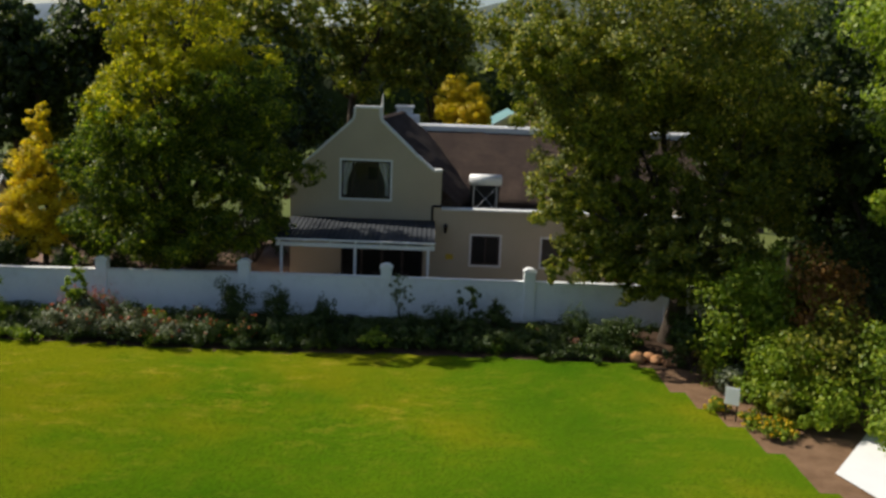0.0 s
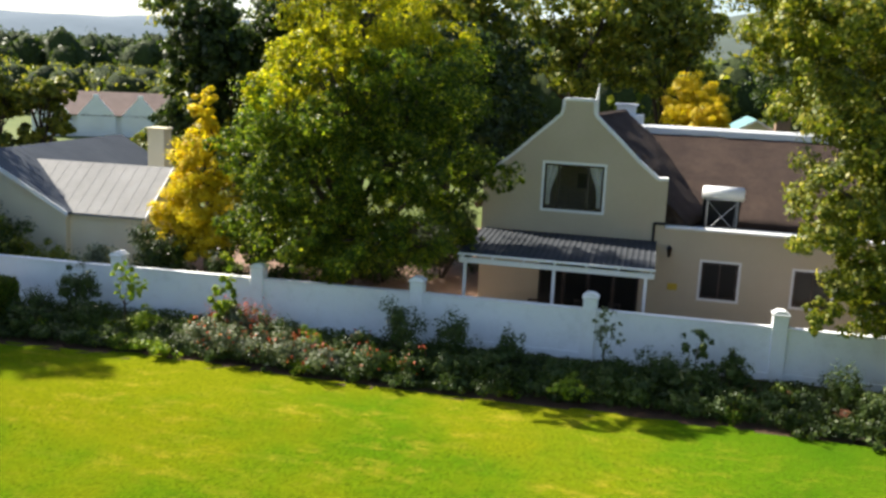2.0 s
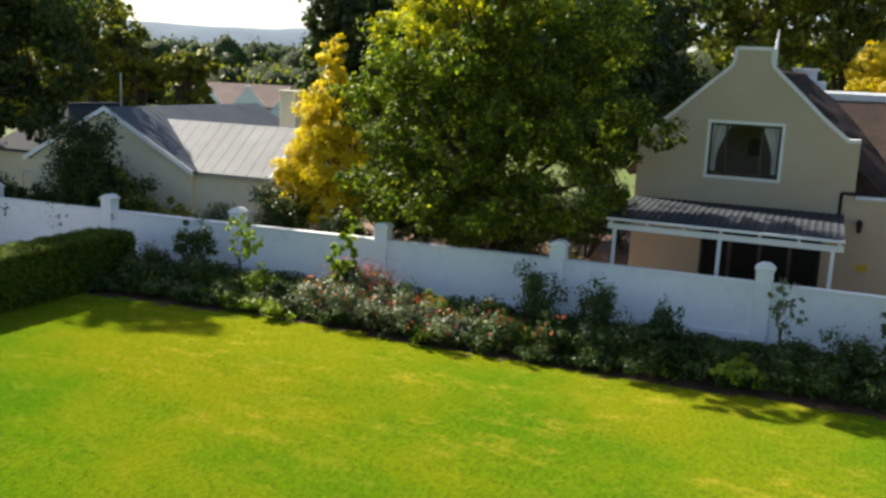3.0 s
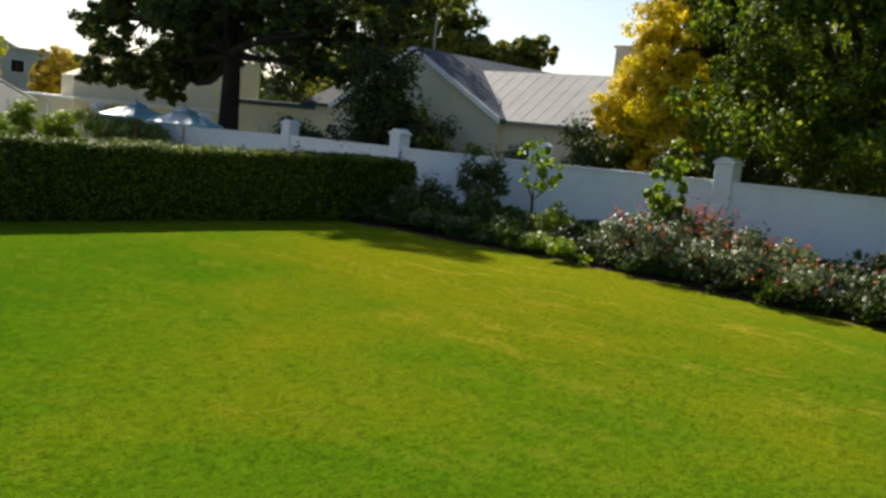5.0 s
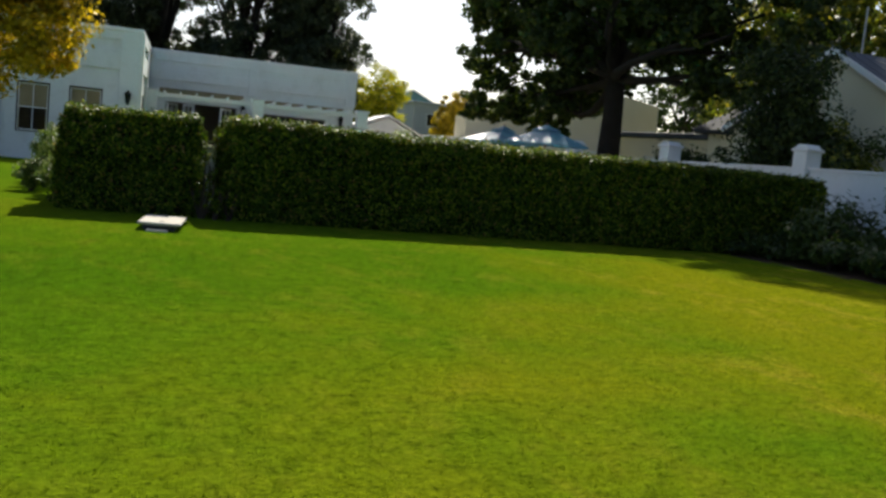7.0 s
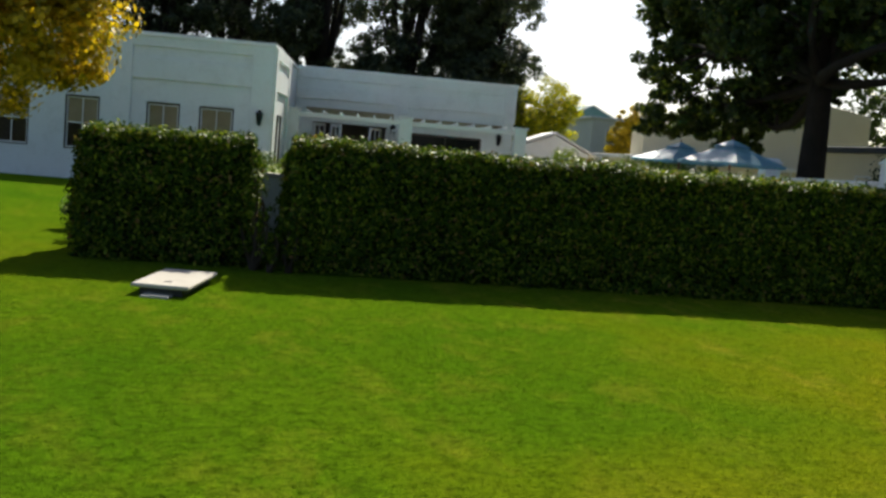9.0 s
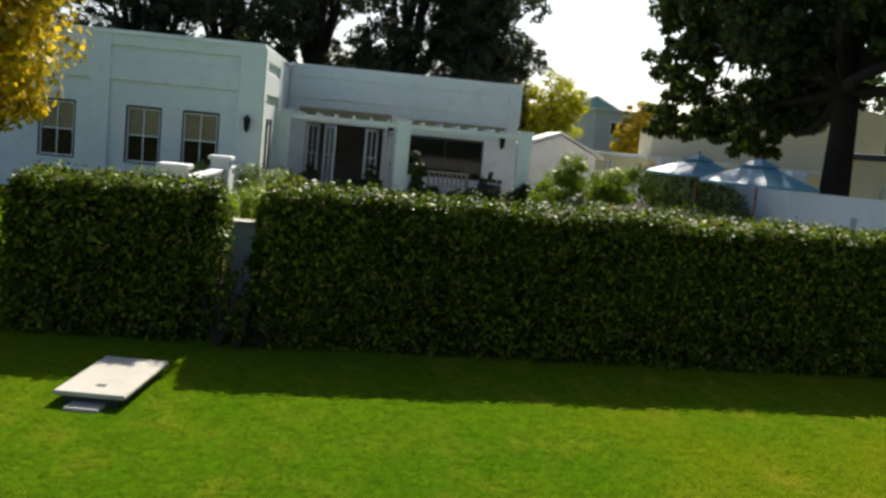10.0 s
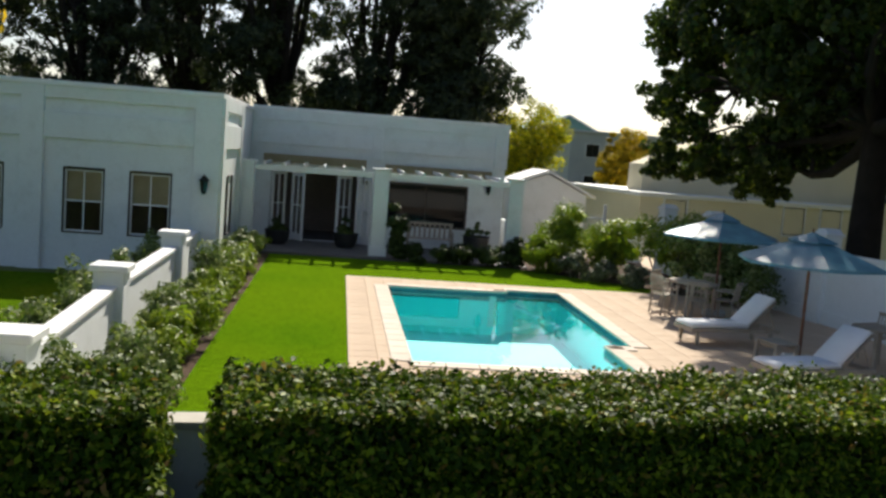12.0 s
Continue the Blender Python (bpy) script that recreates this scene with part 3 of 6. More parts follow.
boundary = tagged(new("wall_boundary"), "long white-painted garden wall with square piers", "wall", kind="structure")
for x0, x1 in zip(PIERS, PIERS[1:]):
    for lo, hi, y0, y1, nm, mt in ((-0.3, None, -0.10, 0.10, "wall_panel", WHITE), (None, 0.0, -0.135, 0.135, "coping", TRIM), (-0.3, 0.38, -0.14, 0.12, "plinth", WHITE)):
        bm = bmesh.new()
        for x, s in ((x0 + 0.2, 0), (x1 - 0.2, 1)):
            t = wall_top(x)
            za, zb = (lo, t - 0.07) if nm == "wall_panel" else ((t - 0.07, t) if nm == "coping" else (lo, hi + (0.25 if x > -8 else 0)))
            for y, z in ((y0, za), (y1, za), (y1, zb), (y0, zb)):
                bm.verts.new((x, WALL_Y + y, z))
        bm.verts.ensure_lookup_table()
        v = bm.verts
        for q in ((0, 1, 2, 3), (7, 6, 5, 4), (0, 4, 5, 1), (1, 5, 6, 2), (2, 6, 7, 3), (3, 7, 4, 0)):
            bm.faces.new([v[i] for i in q])
        part(nm, bm, mt, boundary)
for x in PIERS:
    t = wall_top(x) + 0.36
    bm = boxes((x - 0.22, x + 0.22, WALL_Y - 0.22, WALL_Y + 0.22, -0.3, t), bevel=0.012)
    part("pier", bm, WHITE, boundary)
    bm = bmesh.new()
    box(bm, x - 0.26, x + 0.26, WALL_Y - 0.26, WALL_Y + 0.26, t, t + 0.07, 0.012)
    prism(bm, [(-0.25, 0), (0.25, 0), (0.10, 0.10), (-0.10, 0.10)], -0.2, 0.2, Matrix.Translation((x, WALL_Y, t + 0.068)) @ UPRIGHT)
    part("pier_cap", bm, TRIM, boundary)


# ---- windows and lamps ----
def window(parent, m, w, h, material=None, panes=(2, 2), rail=0.05, frame=0.09, deep=0.12, sash=None, reveal=None, behind=True, glass=None):
    """A window in its own frame: u to the right, v up, out of the wall along -depth."""
    win = new("window")
    win.parent = parent
    win.matrix_local = m
    f = frame
    bm = boxes((-w / 2 - f, w / 2 + f, -0.03, deep, h, h + f), (-w / 2 - f, w / 2 + f, -0.05, deep, -f, 0), (-w / 2 - f, -w / 2, -0.03, deep, 0, h), (w / 2, w / 2 + f, -0.03, deep, 0, h))
    part("window_frame", bm, reveal or TRIM, win)
    s = sash or material or TRIM
    bm = boxes((-w / 2, w / 2, 0.02, 0.06, h - rail, h), (-w / 2, w / 2, 0.02, 0.06, 0, rail), (-w / 2, -w / 2 + rail, 0.02, 0.06, rail, h - rail), (w / 2 - rail, w / 2, 0.02, 0.06, rail, h - rail))
    nx, nz = panes
    for i in range(1, nx):
        x = -w / 2 + w * i / nx
        box(bm, x - rail * 0.35, x + rail * 0.35, 0.022, 0.055, rail, h - rail)
    for k in range(1, nz):
        z = h * k / nz
        box(bm, -w / 2 + rail, w / 2 - rail, 0.018, 0.057, z - rail * 0.45, z + rail * 0.45)
    part("sash", bm, s, win)
    for i in range(nx):
        for k in range(nz):
            part("pane", boxes((-w / 2 + w * i / nx + 0.01, -w / 2 + w * (i + 1) / nx - 0.01, 0.036, 0.042, h * k / nz + 0.01, h * (k + 1) / nz - 0.01)), (glass or GLASS) if behind else CLEAR, win)
    return win


def wall_lamp(m, label="small black iron lantern on the wall"):
    root = thing("wall_lamp", m, label, "lamp", "wall lanterns")
    part("back_plate", boxes((-0.06, 0.06, -0.03, 0, -0.12, 0.12), bevel=0.01), IRON, root)
    bm = bmesh.new()
    bmesh.ops.create_cone(bm, cap_ends=True, segments=6, radius1=0.07, radius2=0.11, depth=0.26, matrix=Matrix.Translation((0, -0.14, 0)))
    part("lantern", bm, GLASS, root)
    bm = bmesh.new()
    bmesh.ops.create_cone(bm, cap_ends=True, segments=6, radius1=0.14, radius2=0.02, depth=0.12, matrix=Matrix.Translation((0, -0.14, 0.19)))
    part("cap", bm, IRON, root)
    bm = bmesh.new()
    bmesh.ops.create_cone(bm, cap_ends=True, segments=6, radius1=0.02, radius2=0.08, depth=0.08, matrix=Matrix.Translation((0, -0.14, -0.17)))
    part("foot", bm, IRON, root)
    part("bracket", rods(((0, 0, 0.2), (0, -0.14, 0.26), 0.012)), IRON, root)
    return root


# ---- the thatched house ----
HY = 39.29
house = thing("house", pose(0, 0, 0), "beige plastered house with a white-edged gable and brown thatch", "house")
GX, GZ, HALF = -1.66, 0.0, 3.46
WIN = (-2.79, -0.56, 4.22, 5.94)
gable_shape = [(-HALF, -0.3), (HALF, -0.3), (HALF, 5.62), (HALF - 0.36, 5.60), (2.3, 6.25), (1.6, 6.92), (0.98, 7.48), (0.64, 7.80), (0.58, 8.0), (0.56, 8.36), (-0.56, 8.36), (-0.58, 8.0), (-0.64, 7.80), (-0.98, 7.48), (-1.6, 6.92), (-2.3, 6.25), (-HALF + 0.36, 5.60), (-HALF, 5.62)]


def strip_wall(outline, holes, m, d0, d1):
    """A wall with a shaped top and rectangular openings, in upright strips."""
    def span(u):
        zs = []
        for (a, b), (c, d) in zip(outline, outline[1:] + outline[:1]):
            if (a - u) * (c - u) < 0:
                zs.append(b + (d - b) * (u - a) / (c - a))
        return max(zs) if zs else None
    us = sorted({p[0] for p in outline} | {h[0] for h in holes} | {h[1] for h in holes})
    base = min(p[1] for p in outline)
    bm = bmesh.new()
    for a, b in zip(us, us[1:]):
        if b - a < 1e-5:
            continue
        ta, tb = span(a + 1e-4), span(b - 1e-4)
        z = base
        cuts = sorted((h[2], h[3]) for h in holes if h[0] <= a + 1e-6 and h[1] >= b - 1e-6)
        for c, d in cuts:
            prism(bm, [(a, z), (b, z), (b, c), (a, c)], d0, d1, m)
            z = d
        prism(bm, [(a, z), (b, z), (b, tb), (a, ta)], d0, d1, m)
    bmesh.ops.remove_doubles(bm, verts=bm.verts, dist=0.0005)
    return bm


GM = Matrix.Translation((GX, HY, 0)) @ UPRIGHT
DOOR = (-3.2, -1.6, 0.1, 2.3)
part("wall", strip_wall(gable_shape, [(WIN[0] - GX, WIN[1] - GX, WIN[2], WIN[3]), (-1.1, 2.7, 0.1, 2.4)], GM, 0.0, 0.35), CREAM, house)
# white edge along the gable
bm = bmesh.new()
edge = gable_shape[2:]
for (a, b), (c, d) in zip(edge, edge[1:]):
    n = Vector((b - d, c - a)).normalized()
    if n.y < 0 or (abs(n.y) < 0.05 and n.x * (a + c) < 0):
        n = -n
    e0, e1 = Vector((a, b)), Vector((c, d))
    prism(bm, [tuple(e0 - n * 0.05), tuple(e1 - n * 0.05), tuple(e1 + n * 0.06), tuple(e0 + n * 0.06)], -0.05, 0.40, GM)
part("gable_edge", bm, TRIM, house, "white plaster edge of the gable")
w = window(house, Matrix.Translation(((WIN[0] + WIN[1]) / 2, HY + 0.02, WIN[2])), WIN[1] - WIN[0], WIN[3] - WIN[2], DARKWOOD, (1, 1), 0.07, 0.10, behind=False)
for q in (-0.585, 0.535):
    part("mullion", boxes((q - 0.035, q + 0.035, 0.02, 0.06, 0.07, 1.65)), DARKWOOD, w)
for side in (-1, 1):
    bm = bmesh.new()
    rows_c = []
    for k in range(9):
        z = 1.68 - 1.55 * k / 8
        reach = 0.62 - 0.42 * math.sin(min(1.0, k / 6.5) * math.pi / 2)
        rows_c.append([bm.verts.new((side * (1.08 - reach * i / 8), 0.16 + 0.03 * math.sin(i * 2.4), z)) for i in range(9)])
    for a, b in zip(rows_c, rows_c[1:]):
        for i in range(8):
            bm.faces.new((a[i], a[i + 1], b[i + 1], b[i]))
    part("curtain", bm, CURTAIN, w, "white net curtain tied to the side")
part("room_lining", boxes((GX - 1.55, GX + 1.55, HY + 2.9, HY + 3.0, 3.2, 5.97), (GX - 1.55, GX + 1.55, HY + 0.36, HY + 3.0, 3.15, 3.2), (GX - 1.55, GX - 1.5, HY + 0.36, HY + 3, 3.2, 5.97), (GX + 1.5, GX + 1.55, HY + 0.36, HY + 3, 3.2, 5.97), (GX - 1.55, GX + 1.55, HY + 0.36, HY + 3, 5.97, 6.0)), ROOM, house)
part("picture", boxes((-1.75, -1.30, HY + 2.86, HY + 2.9, 4.75, 5.35)), DARKBOX, house, "dark framed picture on the room's back wall")
# side walls and thatch of the gabled wing
for x0, y1, z1 in ((GX - HALF, 51.4, 4.1), (GX + HALF - 0.3, 46.0, 5.3)):
    part("side_wall", boxes((x0, x0 + 0.3, HY + 0.35, y1, -0.3, z1)), CREAM, house)


def thatch(name, ridge0, ridge1, down0, down1, thick, seed, parent, material=None):
    """A thick thatched slope, a little uneven."""
    rng = random.Random(seed)
    r0, r1, d0, d1 = (Vector(v) for v in (ridge0, ridge1, down0, down1))
    nrm = (r1 - r0).cross(d0 - r0).normalized()
    if nrm.z < 0:
        nrm = -nrm
    n, k = 40, 16
    verts, faces = [], []
    for layer in (0, 1):
        for j in range(k + 1):
            for i in range(n + 1):
                p = r0.lerp(r1, i / n).lerp(d0.lerp(d1, i / n), j / k)
                h = (thick + 0.05 * noise.noise(p * 1.3) + 0.03 * noise.noise(p * 5.0)) if layer == 0 else 0.0
                verts.append(p + nrm * h)
    row = n + 1
    lay = row * (k + 1)
    for j in range(k):
        for i in range(n):
            a = j * row + i
            faces.append((a, a + row, a + row + 1, a + 1))
    for i in range(n):
        a = k * row + i
        faces.append((a, a + lay, a + lay + 1, a + 1))
    for j in range(k):
        for i in (0, n):
            a = j * row + i
            faces.append((a, a + row, a + row + lay, a + lay))
    return link_mesh(name, verts, faces, material or THATCH, parent, smooth=True)


thatch("wing_thatch", (GX, HY + 0.4, 7.45), (-0.35, 48.2, 7.50), (GX + 4.2, HY + 0.4, 3.75), (4.7, 48.2, 3.75), 0.25, 1, house, WING_THATCH)
bm = bmesh.new()
prism(bm, [(GX + HALF, 3.5), (GX + 4.15, 3.5), (GX + 4.15, 3.80), (GX + HALF, 4.40)], HY + 0.45, HY + 0.6, UPRIGHT)
part("thatch_end", bm, WING_THATCH, house)
thatch("wing_thatch", (GX, HY + 0.4, 7.45), (-0.35, 48.2, 7.50), (GX - 3.75, HY + 0.4, 3.95), (GX - 2.2, 48.2, 3.95), 0.25, 2, house, WING_THATCH)
thatch("wing_thatch", (-0.35, 48.2, 7.50), (-0.33, 48.2, 7.50), (-2.6, 51.4, 3.9), (4.4, 51.4, 3.9), 0.25, 6, house, WING_THATCH)
RY = 48.6
thatch("main_thatch", (-0.1, RY, 6.75), (20.0, RY, 6.75), (0.6, 42.6, 3.55), (20.0, 42.6, 3.55), 0.25, 3, house)
thatch("main_thatch", (-0.1, RY, 6.75), (20.0, RY, 6.75), (-0.1, 54.4, 3.55), (20.0, 54.4, 3.55), 0.25, 4, house)
part("ridge_cap", boxes((-0.15, 20.0, RY - 0.42, RY + 0.42, 6.72, 7.18), bevel=0.1), TRIM, house, "white plastered ridge of the thatch")
part("ridge_cap", rods(((GX, HY + 0.45, 7.52), (-0.35, 48.3, 7.58), 0.26), sides=10), WING_THATCH, house)
part("chimney", boxes((-0.95, 0.55, 49.4, 50.6, 6.0, 7.55), (-0.75, 0.15, 49.6, 50.4, 7.55, 7.95), (-0.85, 0.25, 49.5, 50.5, 7.95, 8.05), bevel=0.02), TRIM, house, "white stepped chimney")
part("gable_spike", rods(((GX + 0.62, HY + 0.2, 7.9), (GX + 0.66, HY + 0.2, 9.0), 0.09, 0.02)), TRIM, house, "white tapered spike beside the gable top")
# flat-roofed wing
WX0, WX1 = GX + HALF, 13.5
HOLES = [(3.28, 4.60, 1.28, 2.66), (6.56, 7.88, 1.28, 2.62), (9.6, 10.5, 0.1, 2.2)]
bm = bmesh.new()
for a, b, c, d in cut_wall(WX0, WX1, -0.3, 3.80, HOLES):
    box(bm, a, b, HY + 0.03, HY + 0.33, c, d)
bmesh.ops.remove_doubles(bm, verts=bm.verts, dist=0.0005)
part("wing_wall", bm, CREAM, house)
part("parapet_cap", boxes((WX0 + 0.02, WX1 + 0.05, HY - 0.05, HY + 0.40, 3.80, 3.90), bevel=0.02), TRIM, house, "white capping of the flat roof's edge")
part("flat_roof", boxes((WX0, WX1, HY + 0.33, 43.4, 3.45, 3.55)), SLATE, house)
part("wing_room", boxes((WX0, WX1, 42.0, 42.1, 0, 3.4), (WX0, WX1, HY + 0.34, 42, 0.0, 0.1)), ROOM, house)
part("wing_end", boxes((WX1 - 0.3, WX1, HY + 0.33, 54, -0.3, 3.8)), CREAM, house)
for a, b, c, d in HOLES[:2]:
    window(house, Matrix.Translation(((a + b) / 2, HY + 0.05, c)), b - a, d - c, DARKWOOD, (2, 1), 0.07, 0.09)
dr = part("door", boxes((9.6, 10.5, HY + 0.12, HY + 0.17, 0.1, 2.2), (9.72, 10.38, HY + 0.10, HY + 0.12, 1.2, 2.05), (9.72, 10.38, HY + 0.10, HY + 0.12, 0.3, 1.05)), TERRACOTTA, house, "red-brown panelled wooden door")
part("door_handle", rods(((10.4, HY + 0.1, 1.1), (10.4, HY + 0.05, 1.1), 0.02)), STEEL, dr)
part("downpipe", rods(((1.86, HY - 0.06, 3.98), (1.42, HY - 0.06, 3.98), 0.05), ((1.42, HY - 0.06, 3.98), (1.42, HY - 0.06, 3.1), 0.05)), IRON, house, "dark downpipe")
wall_lamp(pose(2.05, HY + 0.02, 2.95))
sign = tagged(part("sign_plate", boxes((2.10, 2.45, HY - 0.005, HY + 0.025, 1.5, 1.75), bevel=0.004), YELLOWPAINT), "small yellow plate on the beige house wall", "sign")
# veranda
VX0, VX1, VY = -5.05, 1.56, 34.9
ver = thing("veranda", pose(0, 0, 0), "open veranda with grey sheet roof on white posts", "veranda")
bm = bmesh.new()
n = 96
cols = []
for k in range(n + 1):
    x = VX0 + (VX1 - VX0) * k / n
    dz = 0.02 * math.cos(k * math.pi / 1.5)
    cols.append([bm.verts.new((x, HY - 0.02, 3.30 + dz)), bm.verts.new((x, VY - 0.1, 3.08 + dz)), bm.verts.new((x, VY - 0.1, 3.06 + dz)), bm.verts.new((x, HY - 0.02, 3.28 + dz))])
for a, b in zip(cols, cols[1:]):
    for i in range(4):
        bm.faces.new((a[i], a[(i + 1) % 4], b[(i + 1) % 4], b[i]))
# Dark sheet colour stands in for the shade of house and trees.
part("veranda_roof", bm, DARKSHEET, ver, "grey corrugated sheet roof")
part("gutter", boxes((VX0 - 0.02, VX1 + 0.02, VY - 0.18, VY - 0.11, 3.02, 3.10), bevel=0.01), TRIM, ver)
part("beam", boxes((VX0, VX1, VY - 0.02, VY + 0.08, 2.74, 2.92), bevel=0.01), TRIM, ver, "white-painted front beam")
for k in range(7):
    x = VX0 + 0.12 + (VX1 - VX0 - 0.24) * k / 6
    part("rafter", boxes((x - 0.04, x + 0.04, VY - 0.1, HY, 2.922, 3.02)), TRIM, ver)
for x in (-4.83, -1.76, 1.29):
    part("post", boxes((x - 0.055, x + 0.055, VY - 0.01, VY + 0.09, 0.1, 2.74), bevel=0.008), TRIM, ver)
part("veranda_floor", boxes((VX0, VX1, VY - 0.1, HY, 0.0, 0.20), bevel=0.01), TERRACE, ver)
for k in range(4):
    x0 = GX - 1.1 + 0.95 * k
    dr = part("door_panel", boxes((x0 + 0.01, x0 + 0.94, HY + 0.15, HY + 0.19, 0.21, 0.30), (x0 + 0.01, x0 + 0.94, HY + 0.15, HY + 0.19, 2.31, 2.39), (x0 + 0.01, x0 + 0.08, HY + 0.15, HY + 0.19, 0.30, 2.31), (x0 + 0.87, x0 + 0.94, HY + 0.15, HY + 0.19, 0.30, 2.31)), DARKWOOD, ver)
    part("pane", boxes((x0 + 0.08, x0 + 0.87, HY + 0.165, HY + 0.172, 0.30, 2.31)), GLASS, dr)


def chair(m, material, label, group, h=0.86):
    root = thing("chair", m, label, "chair", group)
    for x in (-0.2, 0.2):
        part("leg", rods(((x, -0.2, 0), (x, -0.19, 0.44), 0.02)), material, root)
        part("leg", rods(((x, 0.24, 0), (x, 0.2, 0.44), 0.02)), material, root)
        part("back_post", rods(((x, 0.2, 0.44), (x, 0.28, h), 0.02, 0.016)), material, root)
        part("arm", boxes((x - 0.03, x + 0.03, -0.2, 0.24, 0.63, 0.66), bevel=0.006), material, root)
        part("arm_post", rods(((x, -0.18, 0.44), (x, -0.18, 0.63), 0.016)), material, root)
    for k in range(5):
        part("seat_slat", boxes((-0.22, 0.22, -0.21 + k * 0.09, -0.14 + k * 0.09, 0.43, 0.455), bevel=0.005), material, root)
    part("back_rail", boxes((-0.22, 0.22, 0.255, 0.285, h - 0.07, h), bevel=0.006), material, root)
    for k in range(5):
        part("back_slat", rods(((-0.14 + k * 0.07, 0.215, 0.47), (-0.14 + k * 0.07, 0.27, h - 0.06), 0.013)), material, root)
    return root


def table(m, w, d, h, material, label, oval=False, group=""):
    root = thing("table", m, label, "table", group)
    if oval:
        bm = bmesh.new()
        bmesh.ops.create_cone(bm, cap_ends=True, segments=28, radius1=1, radius2=1, depth=0.04, matrix=Matrix.Translation((0, 0, h - 0.02)) @ Matrix.Diagonal((w / 2, d / 2, 1, 1)))
        part("tabletop", bm, material, root)
    else:
        for k in range(6):
            part("tabletop_slat", boxes((-w / 2, w / 2, -d / 2 + d * k / 6 + 0.006, -d / 2 + d * (k + 1) / 6 - 0.006, h - 0.03, h), bevel=0.004), material, root)
        part("apron", boxes((-w / 2 + 0.06, w / 2 - 0.06, -d / 2 + 0.06, -d / 2 + 0.08, h - 0.1, h - 0.031), (-w / 2 + 0.06, w / 2 - 0.06, d / 2 - 0.08, d / 2 - 0.06, h - 0.1, h - 0.031)), material, root)
    q = 0.62 if oval else 0.88
    for x in (-1, 1):
        for y in (-1, 1):
            part("leg", boxes((x * w / 2 * q - 0.03, x * w / 2 * q + 0.03, y * d / 2 * q - 0.03, y * d / 2 * q + 0.03, 0, h - 0.03), bevel=0.005), material, root)
    return root


table(pose(-0.4, 37.0, 0.2), 1.8, 0.9, 0.75, DARKWOOD, "dark wooden table in the veranda's shade", group="veranda furniture")
first = chair(pose(-1.0, 36.2, 0.2, 0, 0, 180), DARKWOOD, "dark wooden chair at the veranda table", "veranda furniture")
for x, y, r in ((0.2, 36.2, 170), (-1.0, 37.8, 5), (0.2, 37.8, -8), (-3.4, 36.5, 110), (-2.6, 37.3, 20)):
    copy_thing(first, pose(x, y, 0.2, 0, 0, r))

# solar water heater
heater = thing("water_heater", pose(3.92, 41.2, 3.55), "white solar water heater tank on a braced steel stand", "water heater")
bm = bmesh.new()
bmesh.ops.create_cone(bm, cap_ends=True, segments=24, radius1=0.27, radius2=0.27, depth=1.56, matrix=Matrix.Translation((0, 0, 1.50)) @ Matrix.Rotation(math.pi / 2, 4, "Y"))
bmesh.ops.bevel(bm, geom=[e for e in bm.edges if len(e.link_faces) == 2 and e.calc_face_angle() > 1.0], offset=0.05, segments=2, affect="EDGES")
part("tank", bm, TANK, heater, "white enamelled tank", True)
for x in (-0.55, 0.55):
    part("leg", rods(((x, -0.3, 0), (x, -0.2, 1.26), 0.03)), STEEL, heater)
    part("leg", rods(((x, 0.9, 0), (x, 0.2, 1.26), 0.025)), STEEL, heater)
part("brace", rods(((-0.55, -0.3, 0.05), (0.55, -0.2, 1.2), 0.018)), STEEL, heater)
part("brace", rods(((0.55, -0.3, 0.05), (-0.55, -0.2, 1.2), 0.018)), STEEL, heater)
part("collector", boxes((-0.72, 0.72, -0.03, 0.03, 0, 1.45), m=Matrix.Translation((0, 0.95, 0.15)) @ Matrix.Rotation(radians(28), 4, "X")), DARKBOX, heater, "dark solar collector panel")


# ---- pool garden, turned a little from the wall ----
G = pose(-35.2, 23.06, 0, 0, 0, -6.5)
PZ = 0.15


def gp(a, b, z=0.0, turn=0.0):
    return G @ pose(a, b, z, 0, 0, turn)


def gsheet(name, outline, z, material, label, category=""):
    bm = bmesh.new()
    bm.faces.new([bm.verts.new(G @ Vector((a, b, z))) for a, b in outline])
    return tagged(part(name, bm, material), label, category or name.replace("_", " "), kind="structure")


POOL = [(0.0, 0.0), (7.85, 0.0), (7.85, 3.58), (5.85, 3.58), (5.85, 4.10), (-0.35, 4.18), (-0.35, 2.85), (0.0, 2.85)]
# garden turf round the paving
for nm, o in (("pool_lawn", [(-5.2, -3.08), (14.6, -3.08), (14.6, -0.95), (-1.35, -0.95), (-1.35, 7.2), (-2.2, 7.5), (-5.2, 3.9)]),):
    gsheet(nm, o, 0.10, POOLTURF, "bright green lawn beside the pool", "lawn")
gsheet("pool_bed", [(-6.0, -4.2), (15.0, -4.2), (15.0, -3.08), (-6.0, -3.08)], 0.09, SOIL, "dark soil of the planted strip along the low wall", "flower bed")
gsheet("pool_bed", [(-6.5, 3.9), (-5.2, 3.9), (-2.2, 7.5), (-1.3, 7.3), (-1.3, 9.6), (-10.0, 8.6), (-10.0, 4.2)], 0.092, SOIL, "dark soil of the shrub bed behind the pool", "flower bed")
